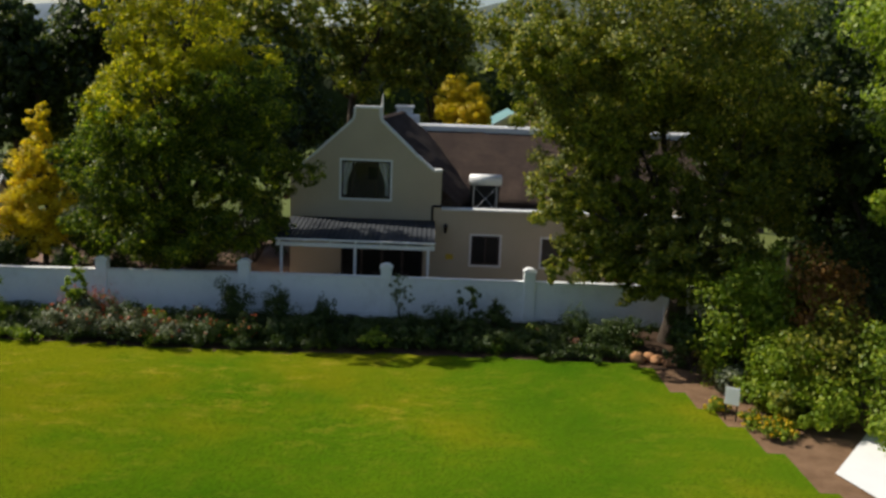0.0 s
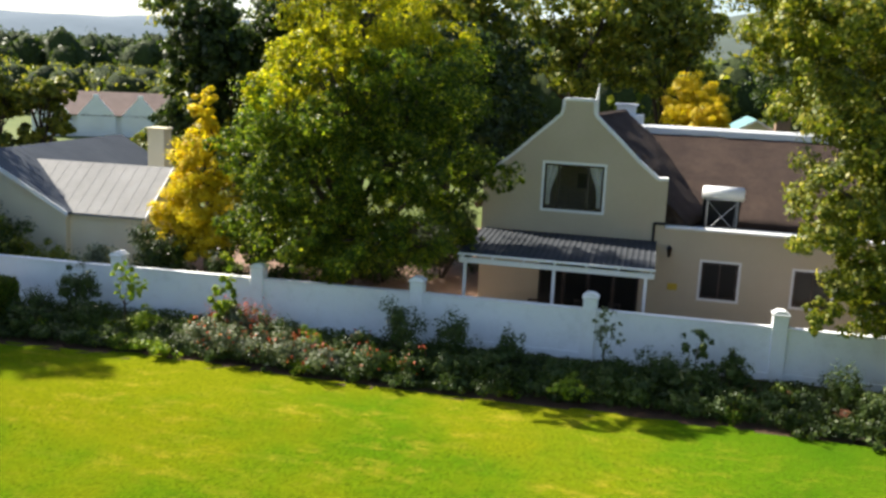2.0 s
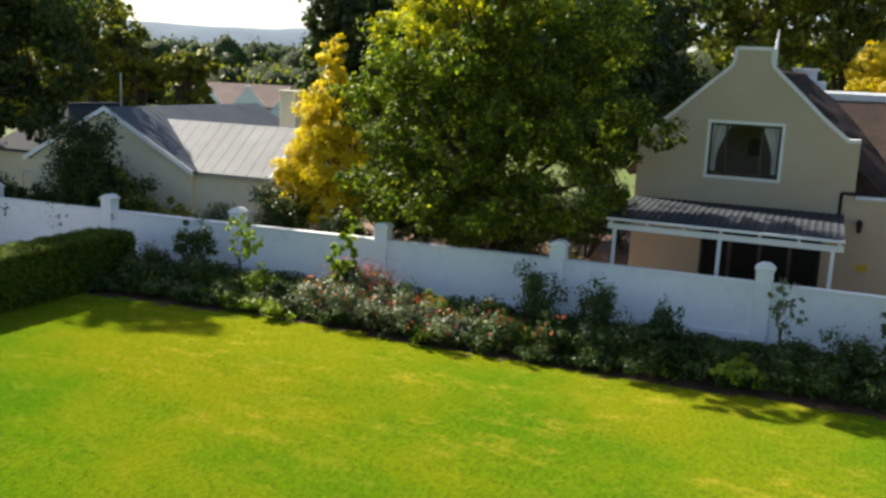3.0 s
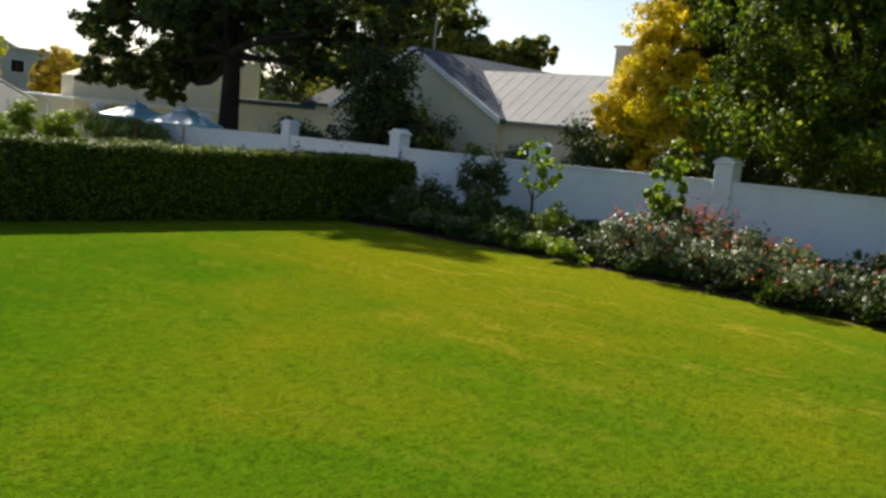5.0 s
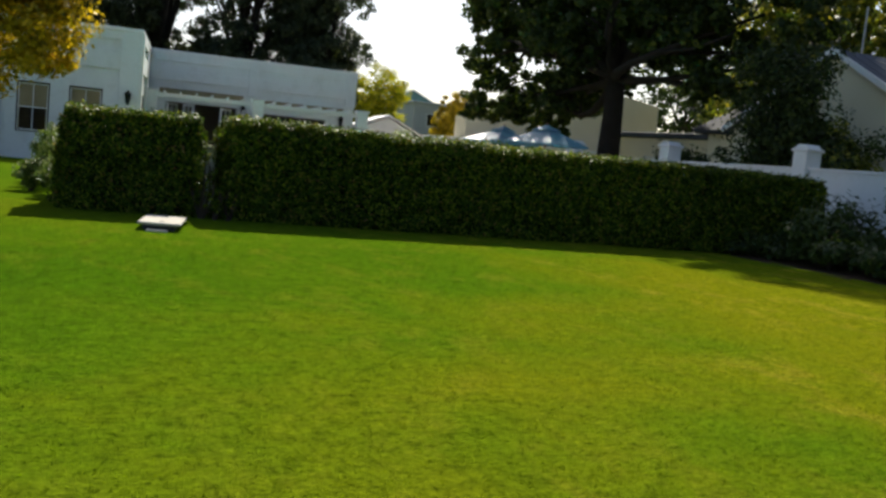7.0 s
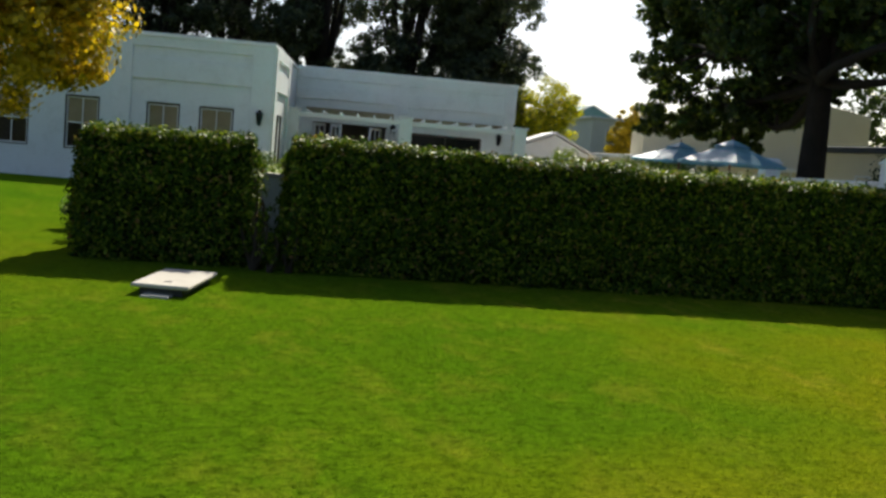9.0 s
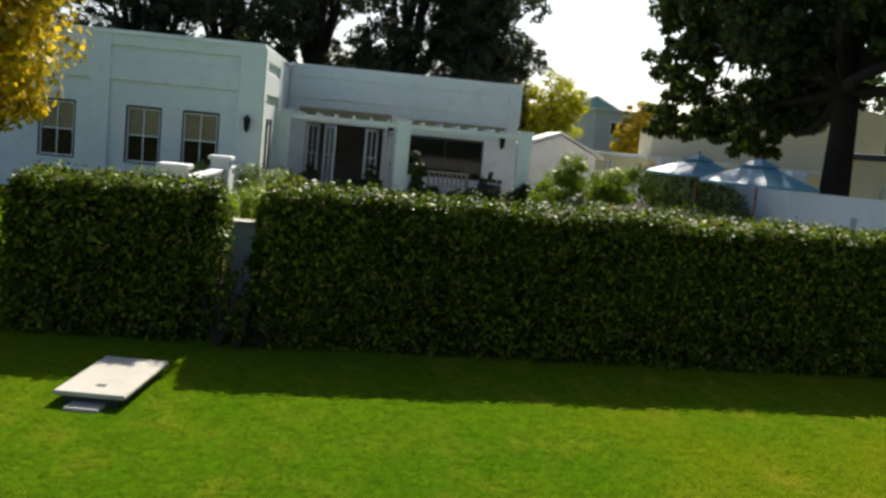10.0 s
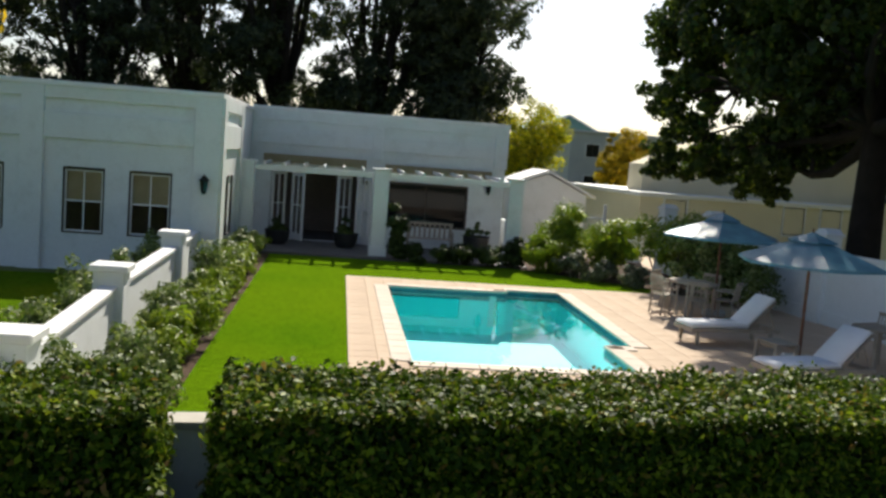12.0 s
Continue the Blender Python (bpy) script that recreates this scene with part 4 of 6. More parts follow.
# basin
bm = bmesh.new()
top = [bm.verts.new(G @ Vector((a, b, PZ - 0.02))) for a, b in POOL]
mid = [bm.verts.new(G @ Vector((a, b, PZ - 0.24))) for a, b in POOL]
low = [bm.verts.new(G @ Vector((a, b, -0.90))) for a, b in POOL]
for k in range(len(POOL)):
    j = (k + 1) % len(POOL)
    bm.faces.new((mid[k], mid[j], low[j], low[k]))
bm.faces.new(low)
pool = tagged(part("pool_basin", bm, POOLBLUE), "turquoise plastered swimming pool", "pool", kind="structure")
bm = bmesh.new()
for k in range(len(POOL)):
    j = (k + 1) % len(POOL)
    q = [bm.verts.new(G @ Vector((POOL[i][0], POOL[i][1], z))) for i, z in ((k, PZ - 0.03), (j, PZ - 0.03), (j, PZ - 0.25), (k, PZ - 0.25))]
    bm.faces.new(q)
part("waterline_tiles", bm, POOLTILE, pool)
for s in range(3):
    part("pool_step", boxes((5.9 + 0.0, 7.84, 2.6 + 0.3 * s, 3.57, -1.24 + s * 0.28, -0.97 + s * 0.28 - 0.004), m=G), POOLBLUE, pool)
water = gsheet("water", POOL, PZ - 0.10, WATER, "clear still pool water with sky in it", "water")
water.visible_shadow = False
part("skimmer", boxes((-0.02, 0.05, 2.45, 2.6, -0.7, 0.02), m=G), TRIM, pool)
# kerb of the hedge side: garden earth raised to the terrace
gsheet("garden_earth", [(-14, -4.2), (15.0, -4.2), (15.0, -0.9), (-14, -0.9)], 0.06, SOIL, "earth of the pool garden", "ground")
bm = bmesh.new()
for a0, a1, b0, b1 in ((-14, -0.36, -0.9, 10.2), (7.86, 12.6, -0.9, 12.5), (-0.36, 7.86, 4.19, 12.0), (-0.36, 7.86, -0.9, -0.01)):
    box(bm, a0, a1, b0, b1, -0.1, 0.07, m=G)
tagged(part("paving_bed", bm, STONE), "sand bed under the paving", "paving", kind="structure")
# terrace before the house
tagged(part("terrace_floor", boxes((-12.0, -5.3, -4.2, 4.4, 0.0, PZ - 0.005), m=G), TERRACE), "dark slate terrace floor under the pergola", "floor", kind="structure")


# ---- pool house ----
ph = thing("pool_house", G, "flat-roofed white pool house with recessed wall bands", "house")
BF, TOP = -1.2, 4.30
# front block, its face at a = -1.2, from b = -14 to -4.12
holes = [(-13.6, -12.6, 0.80, 2.33), (-12.0, -11.0, 0.80, 2.33), (-10.0, -9.02, 0.80, 2.33), (-7.70, -6.74, 0.80, 2.33), (-6.19, -5.19, 0.80, 2.33)]
bm = bmesh.new()
for b0, b1, z0, z1 in cut_wall(-17.0, -4.12, -0.2, TOP - 0.12, holes):
    box(bm, BF - 0.35, BF, b0, b1, z0, z1)
bmesh.ops.remove_doubles(bm, verts=bm.verts, dist=0.0005)
part("front_wall", bm, HOUSEWHITE, ph)
for b0, b1 in ((-4.72, -4.09), (-8.66, -8.14), (-12.6, -12.1), (-16.6, -16.1)):
    part("pilaster", boxes((BF - 0.1, BF + 0.11, b0, b1, -0.2, TOP - 0.12), bevel=0.008), HOUSEWHITE, ph)
for b0, b1 in ((-8.14, -4.72), (-12.1, -8.66), (-16.1, -12.6)):
    part("wall_band", boxes((BF - 0.05, BF + 0.085, b0, b1, 2.98, 3.58), bevel=0.008), HOUSEWHITE, ph)
    part("wall_band", boxes((BF - 0.05, BF + 0.085, b0, b1, 3.90, TOP - 0.12), bevel=0.008), HOUSEWHITE, ph)
part("parapet_cap", boxes((BF - 0.45, BF + 0.14, -17.0, -4.06, TOP - 0.12, TOP), bevel=0.012), TRIM, ph)
part("side_wall", boxes((-12.0, BF - 0.35, -4.47, -4.12, -0.2, TOP - 0.12)), HOUSEWHITE, ph)
part("parapet_cap", boxes((-12.0, BF - 0.45, -4.53, -4.06, TOP - 0.12, TOP), bevel=0.012), TRIM, ph)
for a0, a1 in ((BF - 0.55, BF - 0.02), (-5.6, -5.1)):
    part("pilaster", boxes((a0, a1, -4.13, -4.03, -0.2, TOP - 0.12), bevel=0.008), HOUSEWHITE, ph)
for z0, z1 in ((2.98, 3.58), (3.90, TOP - 0.12)):
    part("wall_band", boxes((-5.1, BF - 0.55, -4.13, -4.045, z0, z1), bevel=0.008), HOUSEWHITE, ph)
window(ph, Matrix.Translation((-3.3, -4.10, 0.80)) @ Matrix.Rotation(math.pi, 4, "Z"), 0.9, 1.47, TRIM, (2, 2), 0.05, 0.03, sash=TRIM, reveal=DARKWOOD)
for b0, b1, z0, z1 in holes:
    wn = window(ph, Matrix.Translation((BF - 0.03, (b0 + b1) / 2, z0)) @ Matrix.Rotation(math.pi / 2, 4, "Z"), b1 - b0 - 0.08, z1 - z0 - 0.06, TRIM, (2, 2), 0.04, 0.03, sash=TRIM, reveal=DARKWOOD, behind=False)
    part("blind", boxes((-(b1 - b0) / 2 + 0.06, (b1 - b0) / 2 - 0.06, 0.085, 0.095, 0.72, z1 - z0 - 0.07)), BLIND, wn, "drawn tan roller blind")
part("inner_wall", boxes((BF - 3.0, BF - 2.9, -17, -4.5, -0.2, 4.0)), ROOM, ph)
part("block_roof", boxes((-12.0, BF - 0.35, -17, -4.47, 3.95, 4.05)), SLATE, ph)
# recessed back wall at a = -9
BW, BT = -9.0, 4.38
bh = [(-3.45, -0.62, PZ, 2.36), (0.22, 2.98, 0.85, 2.26)]
bm = bmesh.new()
for b0, b1, z0, z1 in cut_wall(-4.12, 4.15, -0.2, BT - 0.1, bh):
    box(bm, BW - 0.3, BW, b0, b1, z0, z1)
bmesh.ops.remove_doubles(bm, verts=bm.verts, dist=0.0005)
part("back_wall", bm, HOUSEWHITE, ph)
for b0, b1 in ((-0.25, 0.10), (3.75, 4.18)):
    part("pilaster", boxes((BW - 0.1, BW + 0.12, b0, b1, 2.9, BT - 0.1), bevel=0.008), HOUSEWHITE, ph)
for b0, b1 in ((-4.1, -0.25), (0.10, 3.75)):
    part("wall_band", boxes((BW - 0.05, BW + 0.09, b0, b1, 3.20, 3.62), bevel=0.008), HOUSEWHITE, ph)
    part("wall_band", boxes((BW - 0.05, BW + 0.09, b0, b1, 3.95, BT - 0.1), bevel=0.008), HOUSEWHITE, ph)
part("blind_box", boxes((BW, BW + 0.16, -3.7, -0.42, 2.62, 2.88), (BW, BW + 0.16, 0.2, 3.7, 2.55, 2.80), bevel=0.01), BLIND, ph, "tan fascia over the openings")
part("parapet_cap", boxes((BW - 0.4, BW + 0.14, -4.12, 4.2, BT - 0.1, BT), bevel=0.012), TRIM, ph)
part("end_wall", boxes((-16.0, BW - 0.3, 3.85, 4.15, -0.2, BT - 0.1)), HOUSEWHITE, ph)
part("roof", boxes((-16.0, BW - 0.3, -4.5, 4.15, 3.95, 4.05)), SLATE, ph)
part("inner_wall", boxes((-13.0, -12.9, -4.4, 4.1, 0.0, 3.9), (-13.0, BW - 0.3, -4.4, 4.1, 3.0, 3.1), (-13.0, BW - 0.3, -4.4, 4.1, 0.0, PZ - 0.01)), ROOM, ph)


def glazed_leaf(m, w, h, label=""):
    d = new("door")
    d.parent = ph
    d.matrix_local = m
    part("door_frame", boxes((0, 0.11, -0.025, 0.025, 0, h), (w - 0.11, w, -0.025, 0.025, 0, h), (0.11, w - 0.11, -0.025, 0.025, h - 0.1, h), (0.11, w - 0.11, -0.025, 0.025, 0, 0.22), (w / 2 - 0.03, w / 2 + 0.03, -0.02, 0.02, 0.22, h - 0.1), (0.11, w - 0.11, -0.018, 0.018, 1.1, 1.15)), TRIM, d)
    part("pane", boxes((0.1, w - 0.1, -0.004, 0.004, 0.2, h - 0.08)), CLEAR, d)
    part("door_handle", rods(((w - 0.05, -0.03, 1.0), (w - 0.05, -0.07, 1.0), 0.012), ((w - 0.05, -0.07, 1.0), (w - 0.15, -0.07, 1.0), 0.012)), STEEL, d)
    return d


# open folding doors: two leaves each side
for b, turn in ((-3.40, 35), (-2.75, 145), (-1.30, 40), (-0.66, 140)):
    glazed_leaf(Matrix.Translation((BW - 0.05, b, PZ + 0.01)) @ Matrix.Rotation(radians(90 - (turn - 90)), 4, "Z"), 0.72, 2.16)
win = window(ph, Matrix.Translation((BW - 0.03, 1.6, 0.85)) @ Matrix.Rotation(math.pi / 2, 4, "Z"), 2.7, 1.36, DARKWOOD, (2, 1), 0.04, 0.03, reveal=DARKWOOD, glass=WIDE_GLASS)
for b, z in ((-4.42, 2.10),):
    wall_lamp(gp(BF + 0.08, b, z, 90), "black iron lantern on the white wall")
for b in (-0.42, 3.62):
    wall_lamp(gp(BW + 0.02, b, 2.25, 90), "black iron lantern on the white wall")
# pergola
PA = -6.0
perg = thing("pergola", G, "white pergola beam on three square piers", "pergola")
for b0, b1, z in ((-4.10, -3.70, 2.70), (-0.24, 0.20, 2.72), (3.78, 4.20, 2.70)):
    part("pier", boxes((PA - 0.22, PA + 0.22, b0, b1, 0.1, z - 0.07), bevel=0.01), WHITE, perg)
    part("pier_cap", boxes((PA - 0.27, PA + 0.27, b0 - 0.05, b1 + 0.05, z - 0.07, z), bevel=0.012), TRIM, perg)
    part("pier_foot", boxes((PA - 0.26, PA + 0.26, b0 - 0.04, b1 + 0.04, 0.1, 0.42), bevel=0.01), WHITE, perg)
part("beam", boxes((PA - 0.06, PA + 0.06, -3.7, -0.24, 2.42, 2.58), bevel=0.008), TRIM, perg)
part("beam", boxes((PA - 0.06, PA + 0.06, 0.2, 3.78, 2.42, 2.58), bevel=0.008), TRIM, perg)
for k in range(13):
    b = -3.45 + k * 0.58
    if abs(b) > 0.25:
        part("rafter", boxes((BW, PA + 0.18, b - 0.03, b + 0.03, 2.582, 2.68)), TRIM, perg)


def planter(m, r, h, seed, material=DARKBOX):
    root = thing("planter", m, "dark round bowl planter with a low leafy plant", "planter", "terrace planters")
    bm = bmesh.new()
    rings = []
    for z, q in ((0.0, 0.62), (0.06, 0.78), (h * 0.5, 0.96), (h - 0.05, 1.0), (h, 1.06), (h, 0.94), (h - 0.08, 0.9)):
        rings.append([bm.verts.new((r * q * math.cos(k * math.pi / 10), r * q * math.sin(k * math.pi / 10), z)) for k in range(20)])
    for a, b in zip(rings, rings[1:]):
        for k in range(20):
            bm.faces.new((a[k], a[(k + 1) % 20], b[(k + 1) % 20], b[k]))
    bm.faces.new(rings[0][::-1])
    bm.faces.new(rings[-1])
    part("pot", bm, material, root, smooth=True)
    leaf_mesh("plant", clumped([(0, 0, h + 0.06, r * 0.8, r * 0.8, 0.16), (0.05, 0, h + 0.25, r * 0.35, r * 0.35, 0.25)], 700, seed, 0.4, 14), 0.09, L_SHRUB, root, seed)["kind"] = "stuff"
    return root


for i, (a, b) in enumerate(((-7.5, -3.05), (-7.6, -0.95), (-7.6, 3.15))):
    planter(gp(a, b, PZ), 0.38 if i < 2 else 0.42, 0.44 if i < 2 else 0.62, 40 + i)
# bench before the window
bench = thing("bench", gp(-7.8, 1.7, PZ, 90), "pale slatted wooden bench under the window", "bench")
for k in range(4):
    part("seat_slat", boxes((-0.75, 0.75, -0.22 + k * 0.11, -0.13 + k * 0.11, 0.42, 0.445), bevel=0.004), TEAK, bench)
for k in range(9):
    part("back_slat", boxes((-0.66 + k * 0.16, -0.60 + k * 0.16, 0.24, 0.26, 0.45, 0.85)), TEAK, bench)
part("back_rail", boxes((-0.75, 0.75, 0.23, 0.27, 0.85, 0.92), bevel=0.006), TEAK, bench)
for x in (-0.7, 0.7):
    part("leg", boxes((x - 0.03, x + 0.03, -0.2, -0.14, 0, 0.62), bevel=0.004), TEAK, bench)
    part("leg", boxes((x - 0.03, x + 0.03, 0.2, 0.26, 0, 0.9), bevel=0.004), TEAK, bench)
    part("arm", boxes((x - 0.04, x + 0.04, -0.22, 0.24, 0.62, 0.66), bevel=0.006), TEAK, bench)

# low white wall between lawn and pool garden
low_wall = tagged(new("wall_low"), "low white garden wall with square capped piers", "wall", kind="structure")
low_wall.matrix_world = G
LP = ((2.2, -4.52, 1.32), (7.6, -4.48, 1.32), (12.4, -4.30, 1.30))
ends = [(-1.2, -4.6), *[(p[0], p[1]) for p in LP], (15.0, -4.2)]
for (a0, b0), (a1, b1) in zip(ends, ends[1:]):
    L = math.hypot(a1 - a0, b1 - b0)
    m = Matrix.Translation((a0, b0, 0)) @ Matrix.Rotation(math.atan2(b1 - b0, a1 - a0), 4, "Z")
    part("wall_panel", boxes((0.2, L - 0.2, -0.09, 0.09, -0.2, 0.95), m=m), WHITE, low_wall)
    part("coping", boxes((0.2, L - 0.2, -0.13, 0.13, 0.95, 1.02), m=m, bevel=0.01), TRIM, low_wall)
for a, b, z in LP:
    part("pier", boxes((a - 0.22, a + 0.22, b - 0.22, b + 0.22, -0.2, z - 0.1), bevel=0.01), WHITE, low_wall)
    part("pier_cap", boxes((a - 0.28, a + 0.28, b - 0.28, b + 0.28, z - 0.1, z), bevel=0.015), TRIM, low_wall)
part("hedge_wall", boxes((-21.25, -21.05, 17.6, 30.5, -0.2, 1.04), m=G.inverted()), WHITE, low_wall)
part("coping", boxes((-21.29, -21.01, 17.6, 30.5, 1.04, 1.10), m=G.inverted()), CONCRETE, low_wall)


# ---- poolside furniture ----
def umbrella(m, r, h, seed, label):
    root = thing("umbrella", m, label, "umbrella", "pool umbrellas")
    part("pole", rods(((0, 0, 0), (0, 0, h - 0.05), 0.028)), POLEWOOD, root, "red-brown wooden pole")
    part("base_block", boxes((-0.25, 0.25, -0.25, 0.25, 0, 0.09), bevel=0.02), GREYWALL, root)
    drop = 0.52
    n = 6

    def canopy(r0, z0, r1, z1, sag, flap):
        bm = bmesh.new()
        rings = []
        steps = 6
        for s in range(steps + 1):
            f = s / steps
            ring = []
            for k in range(n * 4):
                a = 2 * math.pi * k / (n * 4)
                c = abs(math.sin(a * n / 2))
                rr = (r0 + (r1 - r0) * f) * math.cos(math.pi / n) / math.cos((a % (2 * math.pi / n)) - math.pi / n)
                ring.append(bm.verts.new((rr * math.cos(a), rr * math.sin(a), z0 + (z1 - z0) * f - sag * c * f * (1 - f * 0.3))))
            rings.append(ring)
        rings.append([bm.verts.new((v.co.x * 1.005, v.co.y * 1.005, v.co.z - flap)) for v in rings[-1]])
        for a, b in zip(rings, rings[1:]):
            for k in range(n * 4):
                j = (k + 1) % (n * 4)
                bm.faces.new((a[k], a[j], b[j], b[k]))
        return bm

    c = part("canopy", canopy(0.28, h - 0.16, r, h - drop, 0.02, 0.05), CANVAS, root, "faded blue canvas canopy")
    part("vent", canopy(0.01, h, 0.42, h - 0.15, 0.01, 0.03), CANVAS, c)
    part("finial", rods(((0, 0, h - 0.02), (0, 0, h + 0.07), 0.03, 0.01)), POLEWOOD, root)
    for k in range(n):
        a = 2 * math.pi * k / n
        part("rib", rods(((0.05 * math.cos(a), 0.05 * math.sin(a), h - 0.12), (r * 0.98 * math.cos(a), r * 0.98 * math.sin(a), h - drop - 0.025), 0.010), sides=5), POLEWOOD, root)
    return root


umbrella(gp(6.35, 6.92, PZ, -14), 1.26, 2.28, 1, "blue canvas umbrella open over the loungers")
umbrella(gp(1.6, 7.3, PZ, -25), 1.38, 2.30, 2, "blue canvas umbrella open over the round table")


def lounger(m, label):
    root = thing("sun_lounger", m, label, "sun lounger", "pool loungers")
    part("frame", boxes((-0.32, -0.27, -0.95, 0.95, 0.24, 0.31), (0.27, 0.32, -0.95, 0.95, 0.24, 0.31), (-0.27, 0.27, -0.95, -0.89, 0.24, 0.31), (-0.27, 0.27, 0.89, 0.95, 0.24, 0.31), bevel=0.006), TEAK, root)
    for x in (-0.29, 0.29):
        for y in (-0.8, 0.75):
            part("leg", boxes((x - 0.03, x + 0.03, y - 0.03, y + 0.03, 0, 0.24), bevel=0.005), TEAK, root)
    for k in range(9):
        part("slat", boxes((-0.27, 0.27, -0.86 + 0.13 * k, -0.77 + 0.13 * k, 0.285, 0.305)), TEAK, root)
    part("mattress", boxes((-0.30, 0.30, -0.95, 0.30, 0.312, 0.40), bevel=0.035), CUSHION, root, "white lounger mattress", True)
    bk = Matrix.Translation((0, 0.28, 0.34)) @ Matrix.Rotation(radians(44), 4, "X")
    part("backrest_frame", boxes((-0.30, -0.25, 0, 0.74, -0.03, 0.01), (0.25, 0.30, 0, 0.74, -0.03, 0.01), (-0.25, 0.25, 0.68, 0.74, -0.03, 0.01), m=bk), TEAK, root)
    part("backrest_mattress", boxes((-0.30, 0.30, -0.02, 0.76, 0.012, 0.10), bevel=0.035, m=bk), CUSHION, root, "white raised back cushion", True)
    part("prop", rods(((-0.25, 0.88, 0.30), (-0.25, 0.68, 0.70), 0.014), ((0.25, 0.88, 0.30), (0.25, 0.68, 0.70), 0.014)), TEAK, root)
    return root


lounger(gp(4.90, 6.20, PZ, 10), "white-cushioned wooden sun lounger with its back raised")
lounger(gp(8.10, 6.25, PZ, 14), "white-cushioned wooden sun lounger beside the hedge")
table(gp(6.78, 6.28, PZ, 10), 0.62, 0.45, 0.42, TEAK, "small weathered teak side table", group="pool tables")
table(gp(1.75, 6.7, PZ, 15), 1.25, 0.90, 0.74, TEAK, "oval weathered teak garden table", True, "pool tables")
ch = chair(gp(1.05, 6.33, PZ, 130), TEAK, "weathered teak armchair at the oval table", "pool chairs")
for a, b, r in ((1.9, 6.02, 200), (1.22, 7.22, 40), (2.3, 7.25, -40), (2.55, 6.48, -110)):
    copy_thing(ch, gp(a, b, PZ, r))
for a, b, r in ((7.3, 8.3, -60), (5.9, 8.6, 20)):
    copy_thing(ch, gp(a, b, PZ, r))
table(gp(6.6, 8.2, PZ, 10), 0.9, 0.9, 0.72, TEAK, "round weathered teak table by the wall", True, "pool tables")
tagged(part("wall_plaque", boxes((-30.0, -29.78, WALL_Y - 0.13, WALL_Y - 0.10, 0.75, 1.3), bevel=0.005), GREYWALL), "grey plaque on the white garden wall", "plaque")

# ---- white shed and gate ----
shed = thing("shed", G, "small white shed with a pale pitched roof", "shed")
SA = -14.0
part("wall", strip_wall([(5.3, -0.1), (8.3, -0.1), (8.3, 2.05), (6.75, 2.80), (5.3, 2.25)], [], G.inverted() @ G @ Matrix(((0, 0, 1, SA), (1, 0, 0, 0), (0, 1, 0, 0), (0, 0, 0, 1))), -3.0, 0.0), WHITE, shed)
bm = bmesh.new()
MX = Matrix(((0, 0, 1, SA), (1, 0, 0, 0), (0, 1, 0, 0), (0, 0, 0, 1)))
prism(bm, [(5.1, 2.24), (6.75, 2.86), (6.75, 2.96), (5.1, 2.34)], -3.1, 0.12, MX)
prism(bm, [(8.65, 1.95), (6.75, 2.86), (6.75, 2.96), (8.65, 2.05)], -3.1, 0.12, MX)
part("roof", bm, TRIM, shed)
gate = thing("gate", gp(-9.0, 6.0, 0.1), "pale metal garden gate with upright bars", "gate")
for k in range(14):
    part("bar", rods(((0, k * 0.12, 0.05), (0, k * 0.12, 1.55), 0.012), sides=5), TRIM, gate)
part("rail", boxes((-0.015, 0.015, -0.02, 1.6, 0.15, 0.19), (-0.015, 0.015, -0.02, 1.6, 1.4, 1.44)), TRIM, gate)
for b in (-0.05, 1.65):
    part("gate_post", boxes((-0.05, 0.05, b - 0.05, b + 0.05, -0.1, 1.9), bevel=0.008), TRIM, gate)
tagged(part("wall_garden_end", boxes((-12.0, -8.9, 4.6, 4.75, -0.1, 1.1), (-9.6, -9.4, 7.7, 9.2, -0.1, 1.45), m=G), WHITE), "white end wall of the pool garden", "wall", kind="structure")


